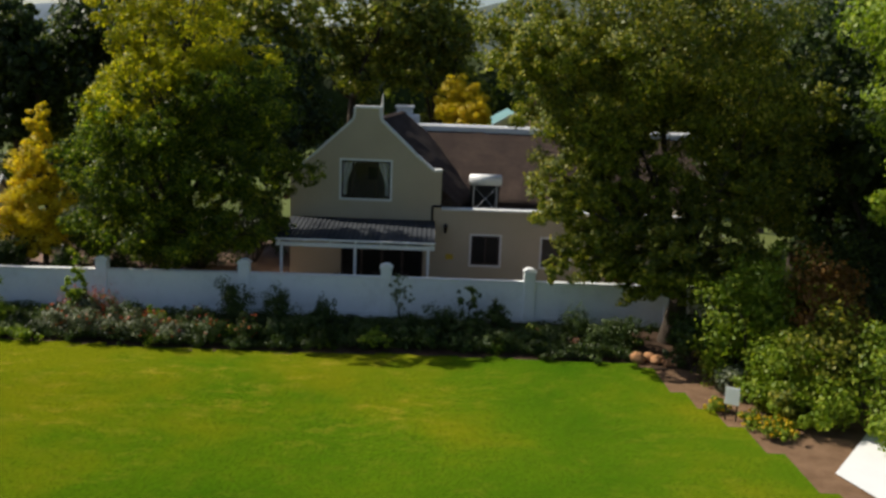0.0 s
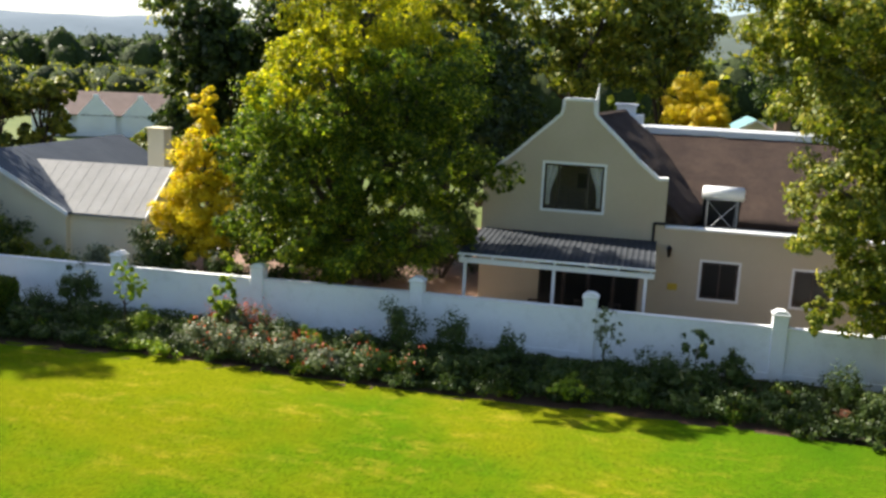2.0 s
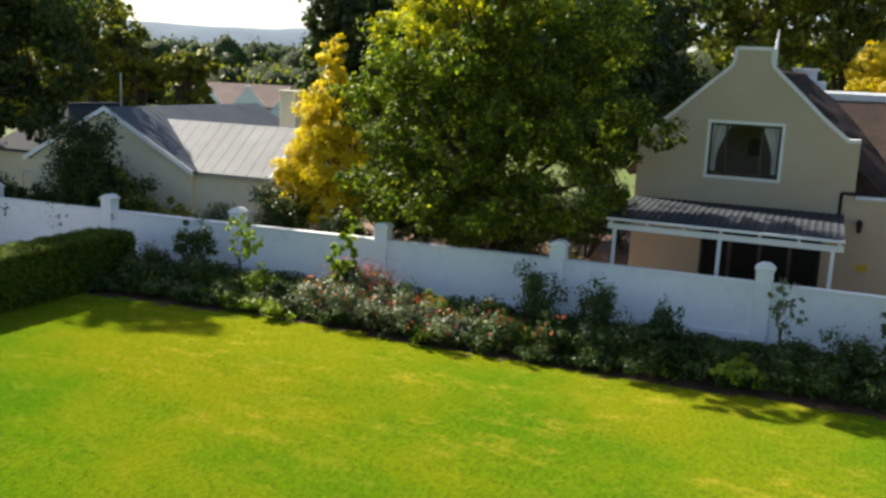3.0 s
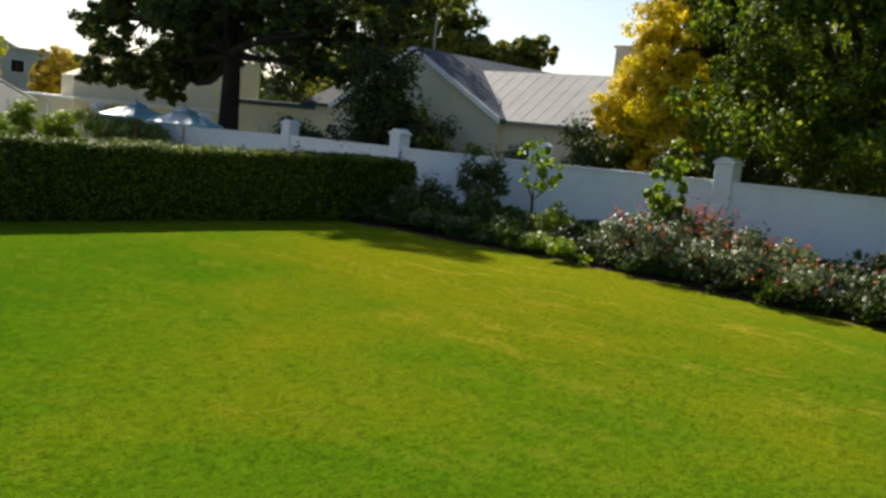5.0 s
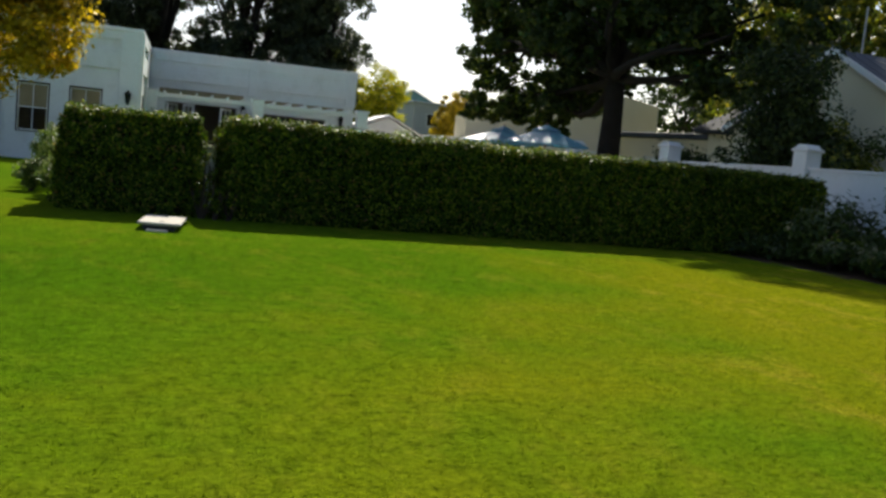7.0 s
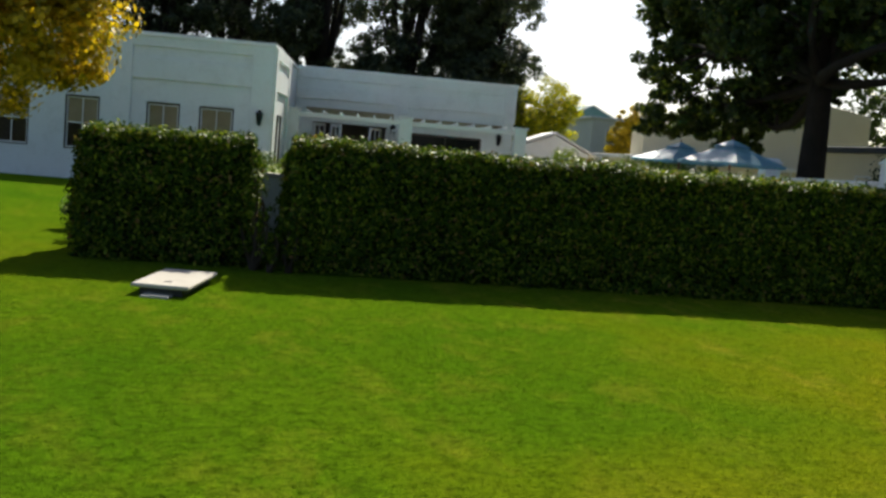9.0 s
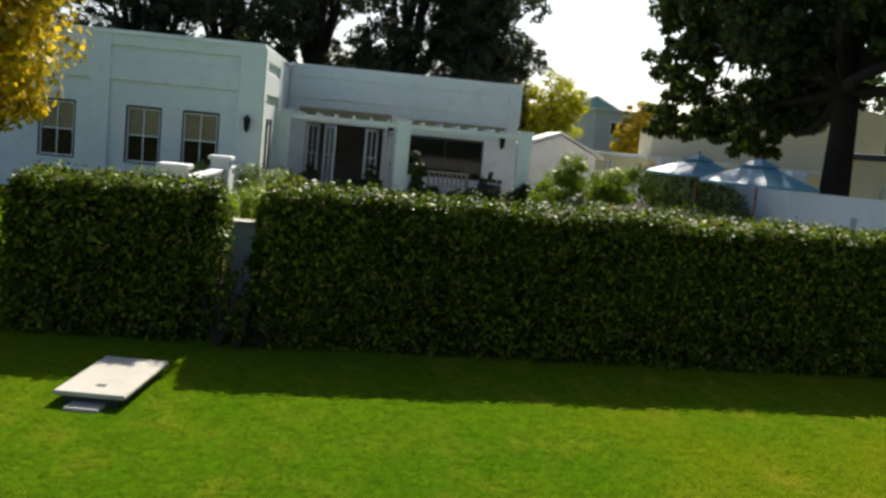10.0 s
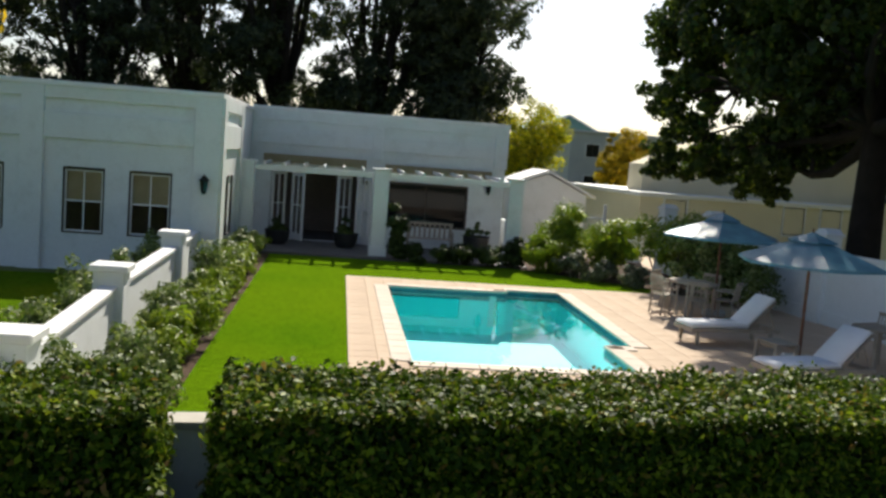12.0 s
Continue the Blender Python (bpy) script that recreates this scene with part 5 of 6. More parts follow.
# ---- hedge ----
def hedge(name, x0, x1, y0, y1, h, count, seed, label):
    rng = np.random.default_rng(seed)
    root = thing(name, pose(0, 0, 0), label, "hedge", "clipped hedge")
    # Near-black box: the shade between the leaves is put into its colour.
    part("core", boxes((x0 + 0.12, x1 - 0.12, y0 + 0.10, y1 - 0.10, -0.05, h - 0.12), bevel=0.1), DARK_CORE, root, "dark core that stands in for the shade inside the hedge")
    area = np.array([(y1 - y0) * h, (y1 - y0) * h, (y1 - y0) * (x1 - x0) * 1.5, (x1 - x0) * h * 2.0, (x1 - x0) * h * 2.0])
    face = rng.choice(5, count, p=area / area.sum())
    u, v, w = rng.random(count), rng.random(count), rng.normal(size=count) * 0.045 - 0.01
    x, y, z = x0 + (x1 - x0) * u, y0 + (y1 - y0) * u, h * v
    p = np.zeros((count, 3))
    for f, col in ((0, (x1 + w, y, z)), (1, (x0 - w, y, z)), (2, (x0 + (x1 - x0) * v, y, h + w)), (3, (x, y1 + w, z)), (4, (x, y0 - w, z))):
        s = face == f
        p[s] = np.stack(col, 1)[s]
    b = np.array([noise.noise(Vector(q) * 0.8) for q in p]) * 0.10 + np.array([noise.noise(Vector(q) * 2.6) for q in p]) * 0.10 + np.array([noise.noise(Vector(q) * 7.0) for q in p]) * 0.04
    b[face == 2] *= 0.6
    round_off = np.clip((p[:, 2] - (h - 0.25)) / 0.25, 0, 1) ** 2 * 0.14 * (face != 2)
    b -= round_off
    out = np.zeros_like(p)
    out[face == 0, 0], out[face == 1, 0], out[face == 2, 2], out[face == 3, 1], out[face == 4, 1] = 1, -1, 1, 1, -1
    p += out * b[:, None]
    p[:, 2] = np.maximum(p[:, 2], 0.02)
    leaf_mesh("leaves", (p, out + rng.normal(size=p.shape) * 0.6), 0.058, L_HEDGE, root, seed, long=1.9)
    return root


# Shade of the hedge's inside, as a colour.
DARK_CORE = surface("hedge_inner_shade", (0.010, 0.014, 0.006), (0.02, 0.026, 0.010), 2, 12, 1.0, 0.8, dist=0.05)
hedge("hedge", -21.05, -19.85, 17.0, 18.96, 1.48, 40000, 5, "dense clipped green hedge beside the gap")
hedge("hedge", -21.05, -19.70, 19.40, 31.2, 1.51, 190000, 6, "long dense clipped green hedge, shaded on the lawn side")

# drain cover on the lawn
cover = thing("drain_cover", pose(-18.06, 18.30, -0.015, 0, 0, -10.5), "pale concrete drain cover lying on the lawn", "drain cover")
bm = boxes((-0.56, 0.56, -0.27, 0.27, 0.085, 0.12), bevel=0.01)
part("lid", bm, CONCRETE, cover, "pale concrete lid")
part("box", boxes((-0.50, 0.50, -0.20, 0.20, -0.05, 0.075)), DARKBOX, cover)
part("handle_slot", boxes((0.30, 0.36, -0.02, 0.05, 0.120, 0.123)), DARKBOX, cover)
tagged(part("paving_stone", boxes((-0.13, 0.13, -0.10, 0.10, -0.03, 0.018), bevel=0.008, m=pose(-17.50, 18.18, 0, 0, 0, 80)), CONCRETE), "small pale stone slab beside the drain cover", "slab")


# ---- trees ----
# The last three lobes are added for the shadows they cast on the lawn.
tree("tree", (-9.6, 36.4, 0.1), [(-9.4, 36.6, 11.0, 2.8, 2.6, 2.0), (-10.4, 36.0, 9.0, 2.2, 2.2, 1.5), (-6.8, 36.4, 8.8, 2.6, 2.3, 1.7), (-11.7, 35.6, 6.0, 2.3, 2.2, 1.5), (-9.8, 34.4, 5.2, 2.4, 2.0, 1.6), (-6.3, 36.6, 5.8, 2.5, 2.0, 1.6), (-8.8, 35.4, 7.4, 2.4, 2.2, 1.5), (-4.7, 37.0, 5.6, 1.5, 1.1, 0.55), (-12.8, 35.8, 3.9, 2.3, 1.9, 1.2), (-8.6, 32.9, 3.5, 1.7, 1.5, 1.1), (-10.8, 33.8, 3.3, 1.9, 1.6, 1.2), (-6.4, 34.4, 3.7, 1.9, 1.5, 1.1), (-10.2, 33.8, 7.6, 2.3, 2.1, 1.5), (-7.4, 33.4, 6.2, 1.9, 1.8, 1.1), (-10.6, 35.8, 11.2, 1.6, 1.6, 1.0), (-8.6, 36.5, 13.0, 2.0, 1.8, 1.2), (-9.2, 34.2, 2.6, 1.6, 1.4, 0.8), (-9.6, 33.2, 9.8, 1.5, 1.2, 0.9), (-10.9, 33.2, 8.4, 1.3, 1.1, 0.8), (-7.4, 33.0, 9.0, 1.4, 1.1, 0.8)], 160000, 0.115, L_LIME, 11, "broad green shade tree with yellow leaves at the top", trunk_r=0.24, clump=0.21, clumps_per=32, shell=0.6, sprays=4, upper=(8.6, L_YELLOW))
tree("conifer", (-14.9, 35.6, 0.1), [(-15.0, 35.6, 7.5, 0.45, 0.42, 0.75), (-15.1, 35.6, 6.2, 0.85, 0.75, 0.9), (-15.3, 35.5, 4.9, 1.15, 0.95, 0.9), (-15.1, 35.5, 3.9, 1.4, 1.1, 0.9), (-16.1, 35.4, 3.3, 0.9, 0.7, 0.8), (-15.0, 35.4, 2.6, 1.2, 0.9, 0.8)], 36000, 0.10, L_GOLD, 12, "slender golden-yellow conifer behind the wall", "tree", 0.14, shell=0.5, clump=0.26, clumps_per=50)
tree("tree", (10.6, 31.2, 0.2), [(9.5, 31.0, 11.5, 4.6, 3.8, 3.2), (6.6, 30.6, 9.2, 2.4, 2.4, 2.4), (6.6, 30.2, 6.2, 1.7, 1.8, 1.9), (7.0, 29.6, 4.2, 1.3, 1.3, 1.4), (9.0, 31.0, 7.6, 2.4, 2.0, 2.4), (12.6, 31.4, 9.4, 3.0, 2.6, 2.6), (9.4, 29.0, 3.9, 1.5, 1.4, 1.5), (13.8, 31.2, 6.8, 2.2, 2.0, 1.8), (11.2, 29.8, 4.6, 1.5, 1.3, 1.3), (10.6, 29.5, 3.1, 1.2, 1.0, 1.0), (12.7, 30.4, 4.2, 1.4, 1.2, 1.3), (7.8, 30.3, 5.9, 1.3, 1.2, 1.3), (7.6, 30.3, 4.1, 1.1, 1.2, 1.1), (8.9, 30.3, 2.8, 1.1, 1.2, 1.1), (9.6, 30.3, 5.0, 1.5, 1.2, 1.5)], 240000, 0.125, L_OAK, 13, "large leafy oak over the garden wall", trunk_r=0.34, sprays=4, clump=0.19, clumps_per=46, shell=0.45)
tree("tree", (18.6, 26.0, 0), [(18.0, 25.5, 9.5, 3.0, 2.6, 2.6), (16.6, 24.6, 6.8, 1.7, 1.6, 1.6), (17.6, 26.2, 12.2, 3.2, 3.0, 2.0)], 16000, 0.18, L_LIGHT, 14, "light green tree at the garden's edge", trunk_r=0.2)
for i, (x, y, r, h, mat, lab) in enumerate(((11.9, 27.2, 1.4, 4.3, L_LIGHT, "tall willowy light green shrub"), (13.1, 27.6, 1.5, 4.7, L_LIGHT, "tall bushy green shrub by the path"), (14.4, 26.8, 1.3, 4.6, L_RUST, "rust-red leaved shrub by the path"), (12.7, 25.2, 1.5, 3.0, L_LIGHT, "broad light green shrub near the path"), (14.4, 24.6, 1.8, 3.4, L_OAK, "broad green shrub by the path"), (16.0, 23.5, 2.0, 3.6, L_LIGHT, "broad light green shrub near the path"), (13.3, 23.2, 1.0, 1.6, L_LIGHT, "low light green shrub by the path"), (12.0, 24.4, 0.9, 1.2, L_LIGHT, "bushy light green plant beside the path"), (11.3, 27.2, 0.8, 1.2, L_OAK, "bushy green plant beside the path"), (12.6, 23.6, 0.8, 1.0, L_OAK, "bushy green plant beside the path"), (13.0, 26.4, 1.2, 2.2, L_LIGHT, "bushy light green plant beside the path"), (11.4, 26.0, 0.7, 0.9, L_SILVER, "low grey-green shrub beside the mulch path"), (15.2, 21.8, 1.1, 1.7, L_LIGHT, "low light green shrub by the path"), (10.9, 28.4, 1.1, 2.4, L_SHRUB, "dark green shrub under the oak"), (15.6, 28.4, 1.9, 4.6, L_DARK, "tall dark shrub behind the path"), (17.6, 29.5, 2.0, 5.0, L_DARK, "tall dark shrub behind the path"), (13.6, 33.2, 1.6, 4.4, L_DARK, "tall dark shrub behind the oak"))):
    shrub("shrub", (x, y, 0), r, h, int(3200 + 900 * h), 0.13, mat, 60 + i, lab, group="path shrubs")
for i, (x, y) in enumerate(((10.6, 24.6), (11.1, 23.2), (11.6, 22.3), (12.0, 22.9))):
    shrub("flowering_plant", (x, y, 0), 0.5, 0.4, 900, 0.08, L_LIGHT, 80 + i, "low plant with yellow flowers beside the path", L_YELLOWFLOWER, 700, "plant", "yellow flowers")

# ---- plants of the long bed ----
rng = random.Random(4)
BED = [(-19.0, 30.6, 0.8, 1.1, L_SHRUB, 0), (-17.6, 31.6, 0.5, 1.9, L_SHRUB, 0), (-18.2, 29.9, 0.7, 0.8, L_SHRUB, 0), (-16.9, 30.9, 0.8, 1.1, L_SHRUB, 0), (-16.2, 29.8, 0.5, 0.4, L_LIGHT, 0), (-14.8, 30.8, 0.7, 1.0, L_LIGHT, 0), (-14.4, 29.8, 0.6, 0.4, L_LIGHT, 0), (-13.4, 29.7, 0.6, 0.5, L_LIGHT, 0), (-15.3, 29.7, 0.5, 0.45, L_LIGHT, 0),
       (-12.2, 30.1, 0.8, 1.1, L_SILVER, 1), (-11.2, 29.9, 0.8, 1.1, L_SILVER, 1), (-10.2, 29.8, 0.8, 1.0, L_SILVER, 1), (-9.2, 29.7, 0.8, 1.0, L_SILVER, 1), (-8.3, 29.6, 0.7, 0.9, L_SILVER, 1), (-11.6, 31.2, 0.7, 1.3, L_SILVER, 1), (-10.0, 31.3, 0.7, 1.3, L_SHRUB, 0), (-8.8, 30.9, 0.6, 0.9, L_LIGHT, 0), (-7.4, 30.9, 0.8, 0.9, L_SHRUB, 1), (-6.4, 29.7, 0.7, 0.8, L_SHRUB, 1), (-5.9, 31.2, 0.8, 1.8, L_SHRUB, 0), (-5.2, 29.8, 0.7, 0.8, L_DARK, 1), (-4.2, 31.2, 0.6, 1.6, L_SHRUB, 0),
       (-4.2, 29.9, 0.7, 0.8, L_SHRUB, 0), (-3.2, 30.3, 0.8, 0.9, L_SHRUB, 0), (-2.4, 31.3, 0.6, 1.1, L_SHRUB, 0), (-2.2, 29.8, 0.7, 0.7, L_DARK, 0), (-1.2, 30.4, 0.7, 0.8, L_SHRUB, 0), (-0.5, 29.9, 0.6, 0.6, L_LIGHT, 0), (0.4, 30.5, 0.8, 0.9, L_SHRUB, 0), (1.3, 29.9, 0.8, 0.7, L_SHRUB, 0), (2.1, 31.2, 0.8, 1.1, L_SHRUB, 0), (3.0, 30.4, 0.8, 0.9, L_SHRUB, 0), (3.9, 31.4, 0.5, 1.3, L_SHRUB, 0), (3.9, 29.9, 0.6, 0.6, L_SHRUB, 0), (4.9, 30.7, 0.7, 0.6, L_SHRUB, 0), (6.0, 30.9, 0.7, 0.6, L_SHRUB, 0), (7.0, 31.4, 0.6, 1.2, L_SHRUB, 0), (8.0, 30.7, 0.9, 0.9, L_SHRUB, 0), (9.0, 30.9, 0.9, 1.3, L_SHRUB, 0), (5.5, 29.9, 0.5, 0.4, L_DARK, 0), (7.0, 29.9, 0.6, 0.5, L_DARK, 0)]
for i, (x, y, r, h, mat, red) in enumerate(BED):
    lab = "silvery shrub with coral flowers in the bed" if red and mat is L_SILVER else ("green bush with coral flowers" if red else ("low yellow-green mound in the bed" if mat is L_LIGHT else "dark green bush in the flower bed"))
    shrub("bush", (x, y, 0.02 + 0.1 * (x > -8)), r, h, int(1300 + 900 * h), 0.085, mat, 100 + i, lab, L_RED if red else None, 120 if red else 0, "bush", "flower bed bushes", spiky=(mat is L_SHRUB and i % 3 == 0))
# Filler bushes; shade of wall and trees is put into the dark leaf colours.
for i in range(92):
    x = -19.2 + i * 0.31 + rng.uniform(-0.2, 0.2)
    y = lawn_edge(x) + 0.35 + (i * 7 % 5) * 0.52
    h = rng.uniform(0.3, 0.65)
    shrub("bush", (x, y, 0.02), 0.55, h, 1300, 0.075, (L_DARK, L_SHRUB, L_SHRUB, L_HEDGE)[i % 4], 700 + i, "low dark green bush filling the flower bed", None, 0, "bush", "flower bed bushes")
g = np.random.default_rng(77)
gx = g.uniform(-19.6, 9.0, 70000)
gy = np.array([lawn_edge(x) for x in gx]) + 0.12 + 3.1 * g.random(70000)
gz = (0.10 + 0.40 * g.random(70000)) * np.array([0.7 + 0.5 * noise.noise(Vector((x * 1.1, y * 1.1, 2.0))) for x, y in zip(gx, gy)]) + 0.25 * np.clip((gy - 29.3) / 2.5, 0, 1)
cover_plants = leaf_mesh("ground_cover", np.stack([gx, gy, gz], 1)[gy < 32.5], 0.10, L_SHRUB, None, 78, flat=0.6, long=1.9)
tagged(cover_plants, "dense dark green ground cover in the flower bed", "ground cover", kind="stuff")
for i in range(7):
    shrub("reed_plant", (-12.6 + i * 0.32 + 0.1 * (i % 2), 31.6 - 0.2 * (i % 3), 0.05), 0.3, 1.3 + 0.15 * (i % 3), 140, 0.10, L_RED, 170 + i, "thin stems with coral-red flower spikes", None, 0, "plant", "flower spikes", 3.0, True)
# young trees in the bed
for i, (x, y, h, mat, lab, n) in enumerate(((-15.5, 31.0, 2.5, L_LIGHT, "young thin tree with few bright leaves", 240), (-11.9, 31.0, 2.3, L_LIGHT, "young bushy bright green tree", 900), (0.25, 31.6, 2.4, L_SILVER, "young slim grey-leaved tree against the wall", 420), (2.9, 31.2, 2.1, L_SHRUB, "young slim tree with round leaves", 260))):
    lobes = [(x, y, h - 0.35, 0.42, 0.4, 0.45), (x + 0.1, y, h - 0.9, 0.45, 0.4, 0.4)] if n < 900 else [(x, y, h - 0.6, 0.48, 0.45, 0.6), (x + 0.1, y, h - 1.2, 0.40, 0.4, 0.45)]
    if i == 0:
        lobes.append((x + 0.6, y - 0.1, h - 0.8, 0.3, 0.3, 0.3))
    tree("sapling", (x, y, 0.1), lobes, n, 0.17 if i != 2 else 0.10, mat, 190 + i, lab, "tree", 0.035, group="young bed trees")


def boulder(x, y, z, r, seed, material, label):
    bm = bmesh.new()
    bmesh.ops.create_icosphere(bm, subdivisions=3, radius=r)
    for v in bm.verts:
        v.co *= 1 + 0.22 * noise.noise(v.co * (1.2 / r) + Vector((seed, 0, 0)))
        v.co.z *= 0.72
    ob = part("boulder", bm, material, smooth=True)
    ob.location = (x, y, z + r * 0.5)
    return tagged(ob, label, "boulder", "bed boulders")


for i, (x, y, r) in enumerate(((9.05, 29.25, 0.30), (9.75, 29.2, 0.24), (9.55, 29.6, 0.22), (10.1, 28.9, 0.20))):
    boulder(x, y, 0.02, r, i, BOULDER, "orange sandstone boulder at the bed's corner")
for i, (x, y, r) in enumerate(((4.6, 31.6, 0.32), (5.5, 31.5, 0.36), (6.4, 31.2, 0.30), (6.9, 30.3, 0.34))):
    boulder(x, y, 0.12, r, 9 + i, TERRACOTTA, "red-brown boulder at the foot of the wall")

sign = thing("sign_board", pose(10.75, 23.7, 0, 0, 0, -28), "small white notice board on two dark posts", "sign")
for x in (-0.16, 0.16):
    part("post", boxes((x - 0.025, x + 0.025, -0.02, 0.02, -0.05, 0.95), bevel=0.004), DARKWOOD, sign)
part("board", boxes((-0.22, 0.22, -0.045, -0.02, 0.5, 1.05), bevel=0.006), TRIM, sign)
sheet("white_paving", [(12.4, 19.9), (13.0, 18.0), (19.0, 15.0), (22.0, 22.0), (16.2, 25.0)], 0.035, TRIM, "white painted paving beside the path")

# yellowing tree left of the hedge
tree("tree", (-21.3, 14.7, 0), [(-20.6, 15.9, 2.7, 1.25, 1.3, 0.9), (-20.7, 15.75, 3.9, 1.55, 1.5, 1.3), (-21.3, 14.4, 2.8, 1.5, 1.4, 1.0), (-20.3, 14.7, 2.8, 1.3, 1.3, 1.0), (-20.9, 14.6, 4.9, 1.8, 1.8, 1.3), (-21.2, 13.0, 3.4, 1.4, 1.4, 1.3), (-20.2, 15.0, 4.0, 1.3, 1.4, 1.3)], 150000, 0.08, L_AMBER, 21, "round tree with amber-yellow leaves", trunk_r=0.14, shell=0.72, clump=0.24, clumps_per=60)
# sprigs in the hedge's gap
for i, (x, y, h) in enumerate(((-19.72, 19.02, 1.15), (-19.66, 19.42, 0.95), (-19.60, 19.2, 0.5))):
    shrub("shrub", (x, y, 0.0), 0.2, h, 900, 0.05, L_HEDGE, 640 + i, "leafy sprigs growing into the hedge's gap", None, 0, "shrub", "hedge gap sprigs")
# pool garden shrubs along the low wall
for i in range(13):
    a = -4.6 + i * 1.45
    g = G @ Vector((a, -3.72 + 0.1 * (i % 2), 0.1))
    shrub("garden_shrub", tuple(g), 0.48, 0.62 + 0.14 * ((i * 7) % 3), 5200, 0.055, L_PALE if i % 3 else L_LIGHT, 220 + i, "bushy green shrub against the low wall", None, 0, "shrub", "pool garden shrubs")
for i in range(12):
    g = G @ Vector((-1.0 + i * 0.95, -3.32, 0.1))
    shrub("grass_tuft", tuple(g), 0.3, 0.7, 600, 0.16, L_LIGHT, 240 + i, "tuft of strappy green leaves", None, 0, "plant", "pool garden tufts", 6.0, True)
for i in range(12):
    g = G @ Vector((14.0 - i * 1.25, (-5.05 if i else -4.40) - 0.1 * (i % 2), 0.0))
    shrub("garden_shrub", tuple(g), 0.45, 0.95 if i > 1 else 0.6, 2600, 0.06, L_PALE, 420 + i, "bushy green shrub on the lawn side of the low wall", None, 0, "shrub", "pool garden shrubs")
# Dark leaves along the terrace carry the pergola's shade in their colour.
for i, (a, b, r, h, mat) in enumerate(((-5.3, 1.1, 0.5, 0.55, L_DARK), (-5.3, 1.8, 0.55, 0.5, L_SHRUB), (-5.3, 2.5, 0.55, 0.6, L_DARK), (-5.2, 3.2, 0.6, 0.6, L_SHRUB), (-5.5, 0.5, 0.28, 1.5, L_SHRUB), (-5.2, 3.9, 0.5, 0.85, L_DARK), (-4.9, 4.9, 0.7, 1.0, L_LIGHT), (-5.8, 5.6, 0.9, 1.7, L_LIGHT), (-4.0, 5.4, 0.5, 0.7, L_SILVER), (-3.4, 6.1, 0.5, 0.6, L_SILVER), (-2.8, 6.8, 0.5, 0.6, L_SILVER), (-4.4, 6.8, 0.9, 1.6, L_LIGHT), (-3.0, 8.0, 1.1, 1.9, L_LIGHT), (-1.7, 8.3, 1.1, 1.9, L_PALE), (-0.4, 8.6, 1.0, 1.8, L_PALE))):
    g = G @ Vector((a, b, 0.08))
    shrub("garden_shrub", tuple(g), r, h, int((1800 + 1200 * h) * (2.4 if r > 0.65 else 1)), 0.085, mat, 260 + i, "leafy shrub in the bed behind the pool", None, 0, "shrub", "pool garden shrubs")

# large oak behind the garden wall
# The lobe at z 18.6 is added, out of view, to shade the lawn.
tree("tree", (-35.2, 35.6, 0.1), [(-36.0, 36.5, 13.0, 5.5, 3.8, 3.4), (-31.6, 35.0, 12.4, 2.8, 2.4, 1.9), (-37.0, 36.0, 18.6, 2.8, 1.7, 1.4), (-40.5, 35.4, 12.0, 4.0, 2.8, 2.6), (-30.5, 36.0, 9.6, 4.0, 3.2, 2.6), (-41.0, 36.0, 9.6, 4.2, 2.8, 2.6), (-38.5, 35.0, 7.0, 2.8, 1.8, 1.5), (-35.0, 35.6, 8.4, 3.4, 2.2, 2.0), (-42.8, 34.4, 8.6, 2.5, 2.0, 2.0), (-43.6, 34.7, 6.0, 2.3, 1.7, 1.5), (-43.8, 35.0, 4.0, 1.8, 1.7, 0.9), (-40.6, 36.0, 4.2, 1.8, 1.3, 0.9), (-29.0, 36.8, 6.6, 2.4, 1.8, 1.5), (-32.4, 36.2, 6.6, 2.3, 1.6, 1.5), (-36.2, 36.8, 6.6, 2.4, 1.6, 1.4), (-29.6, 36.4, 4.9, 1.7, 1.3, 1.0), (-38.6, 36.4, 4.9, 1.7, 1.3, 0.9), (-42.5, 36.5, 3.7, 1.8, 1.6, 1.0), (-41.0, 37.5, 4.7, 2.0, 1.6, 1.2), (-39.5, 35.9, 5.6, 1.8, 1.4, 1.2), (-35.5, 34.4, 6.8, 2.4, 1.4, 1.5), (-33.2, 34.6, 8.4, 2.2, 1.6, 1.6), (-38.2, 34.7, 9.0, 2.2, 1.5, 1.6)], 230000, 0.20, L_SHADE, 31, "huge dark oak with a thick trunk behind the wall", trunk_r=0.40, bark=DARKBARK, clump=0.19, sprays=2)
# gum trees behind the pool house
for i, (x, y, h) in enumerate(((-61, 12.6, 24), (-62, 21.6, 25), (-61, 26.2, 22), (-62, 6.5, 24), (-63, 0.5, 22), (-60, -5.5, 17), (-60.5, 30.2, 11.0), (-66, 17.0, 25))):
    r = random.Random(i)
    reach = 1.1 if i == 6 else 2.3
    lobes = [(x + r.uniform(-2.2, 2.2), y + r.uniform(-reach, reach), h * (0.17 + 0.81 * (q + r.random()) / 18), r.uniform(1.6, 2.5), r.uniform(1.7, 2.6), r.uniform(1.1, 1.8)) for q in range(3 if i == 6 else 0, 18)]
    tree("gum_tree", (x, y, 0), lobes, 60000, 0.25, L_GUM, 300 + i, "tall gum tree with dark airy foliage", "tree", 0.36, DARKBARK, 0.2, "gum trees", long=2.6, clump=0.22, shell=0.5)
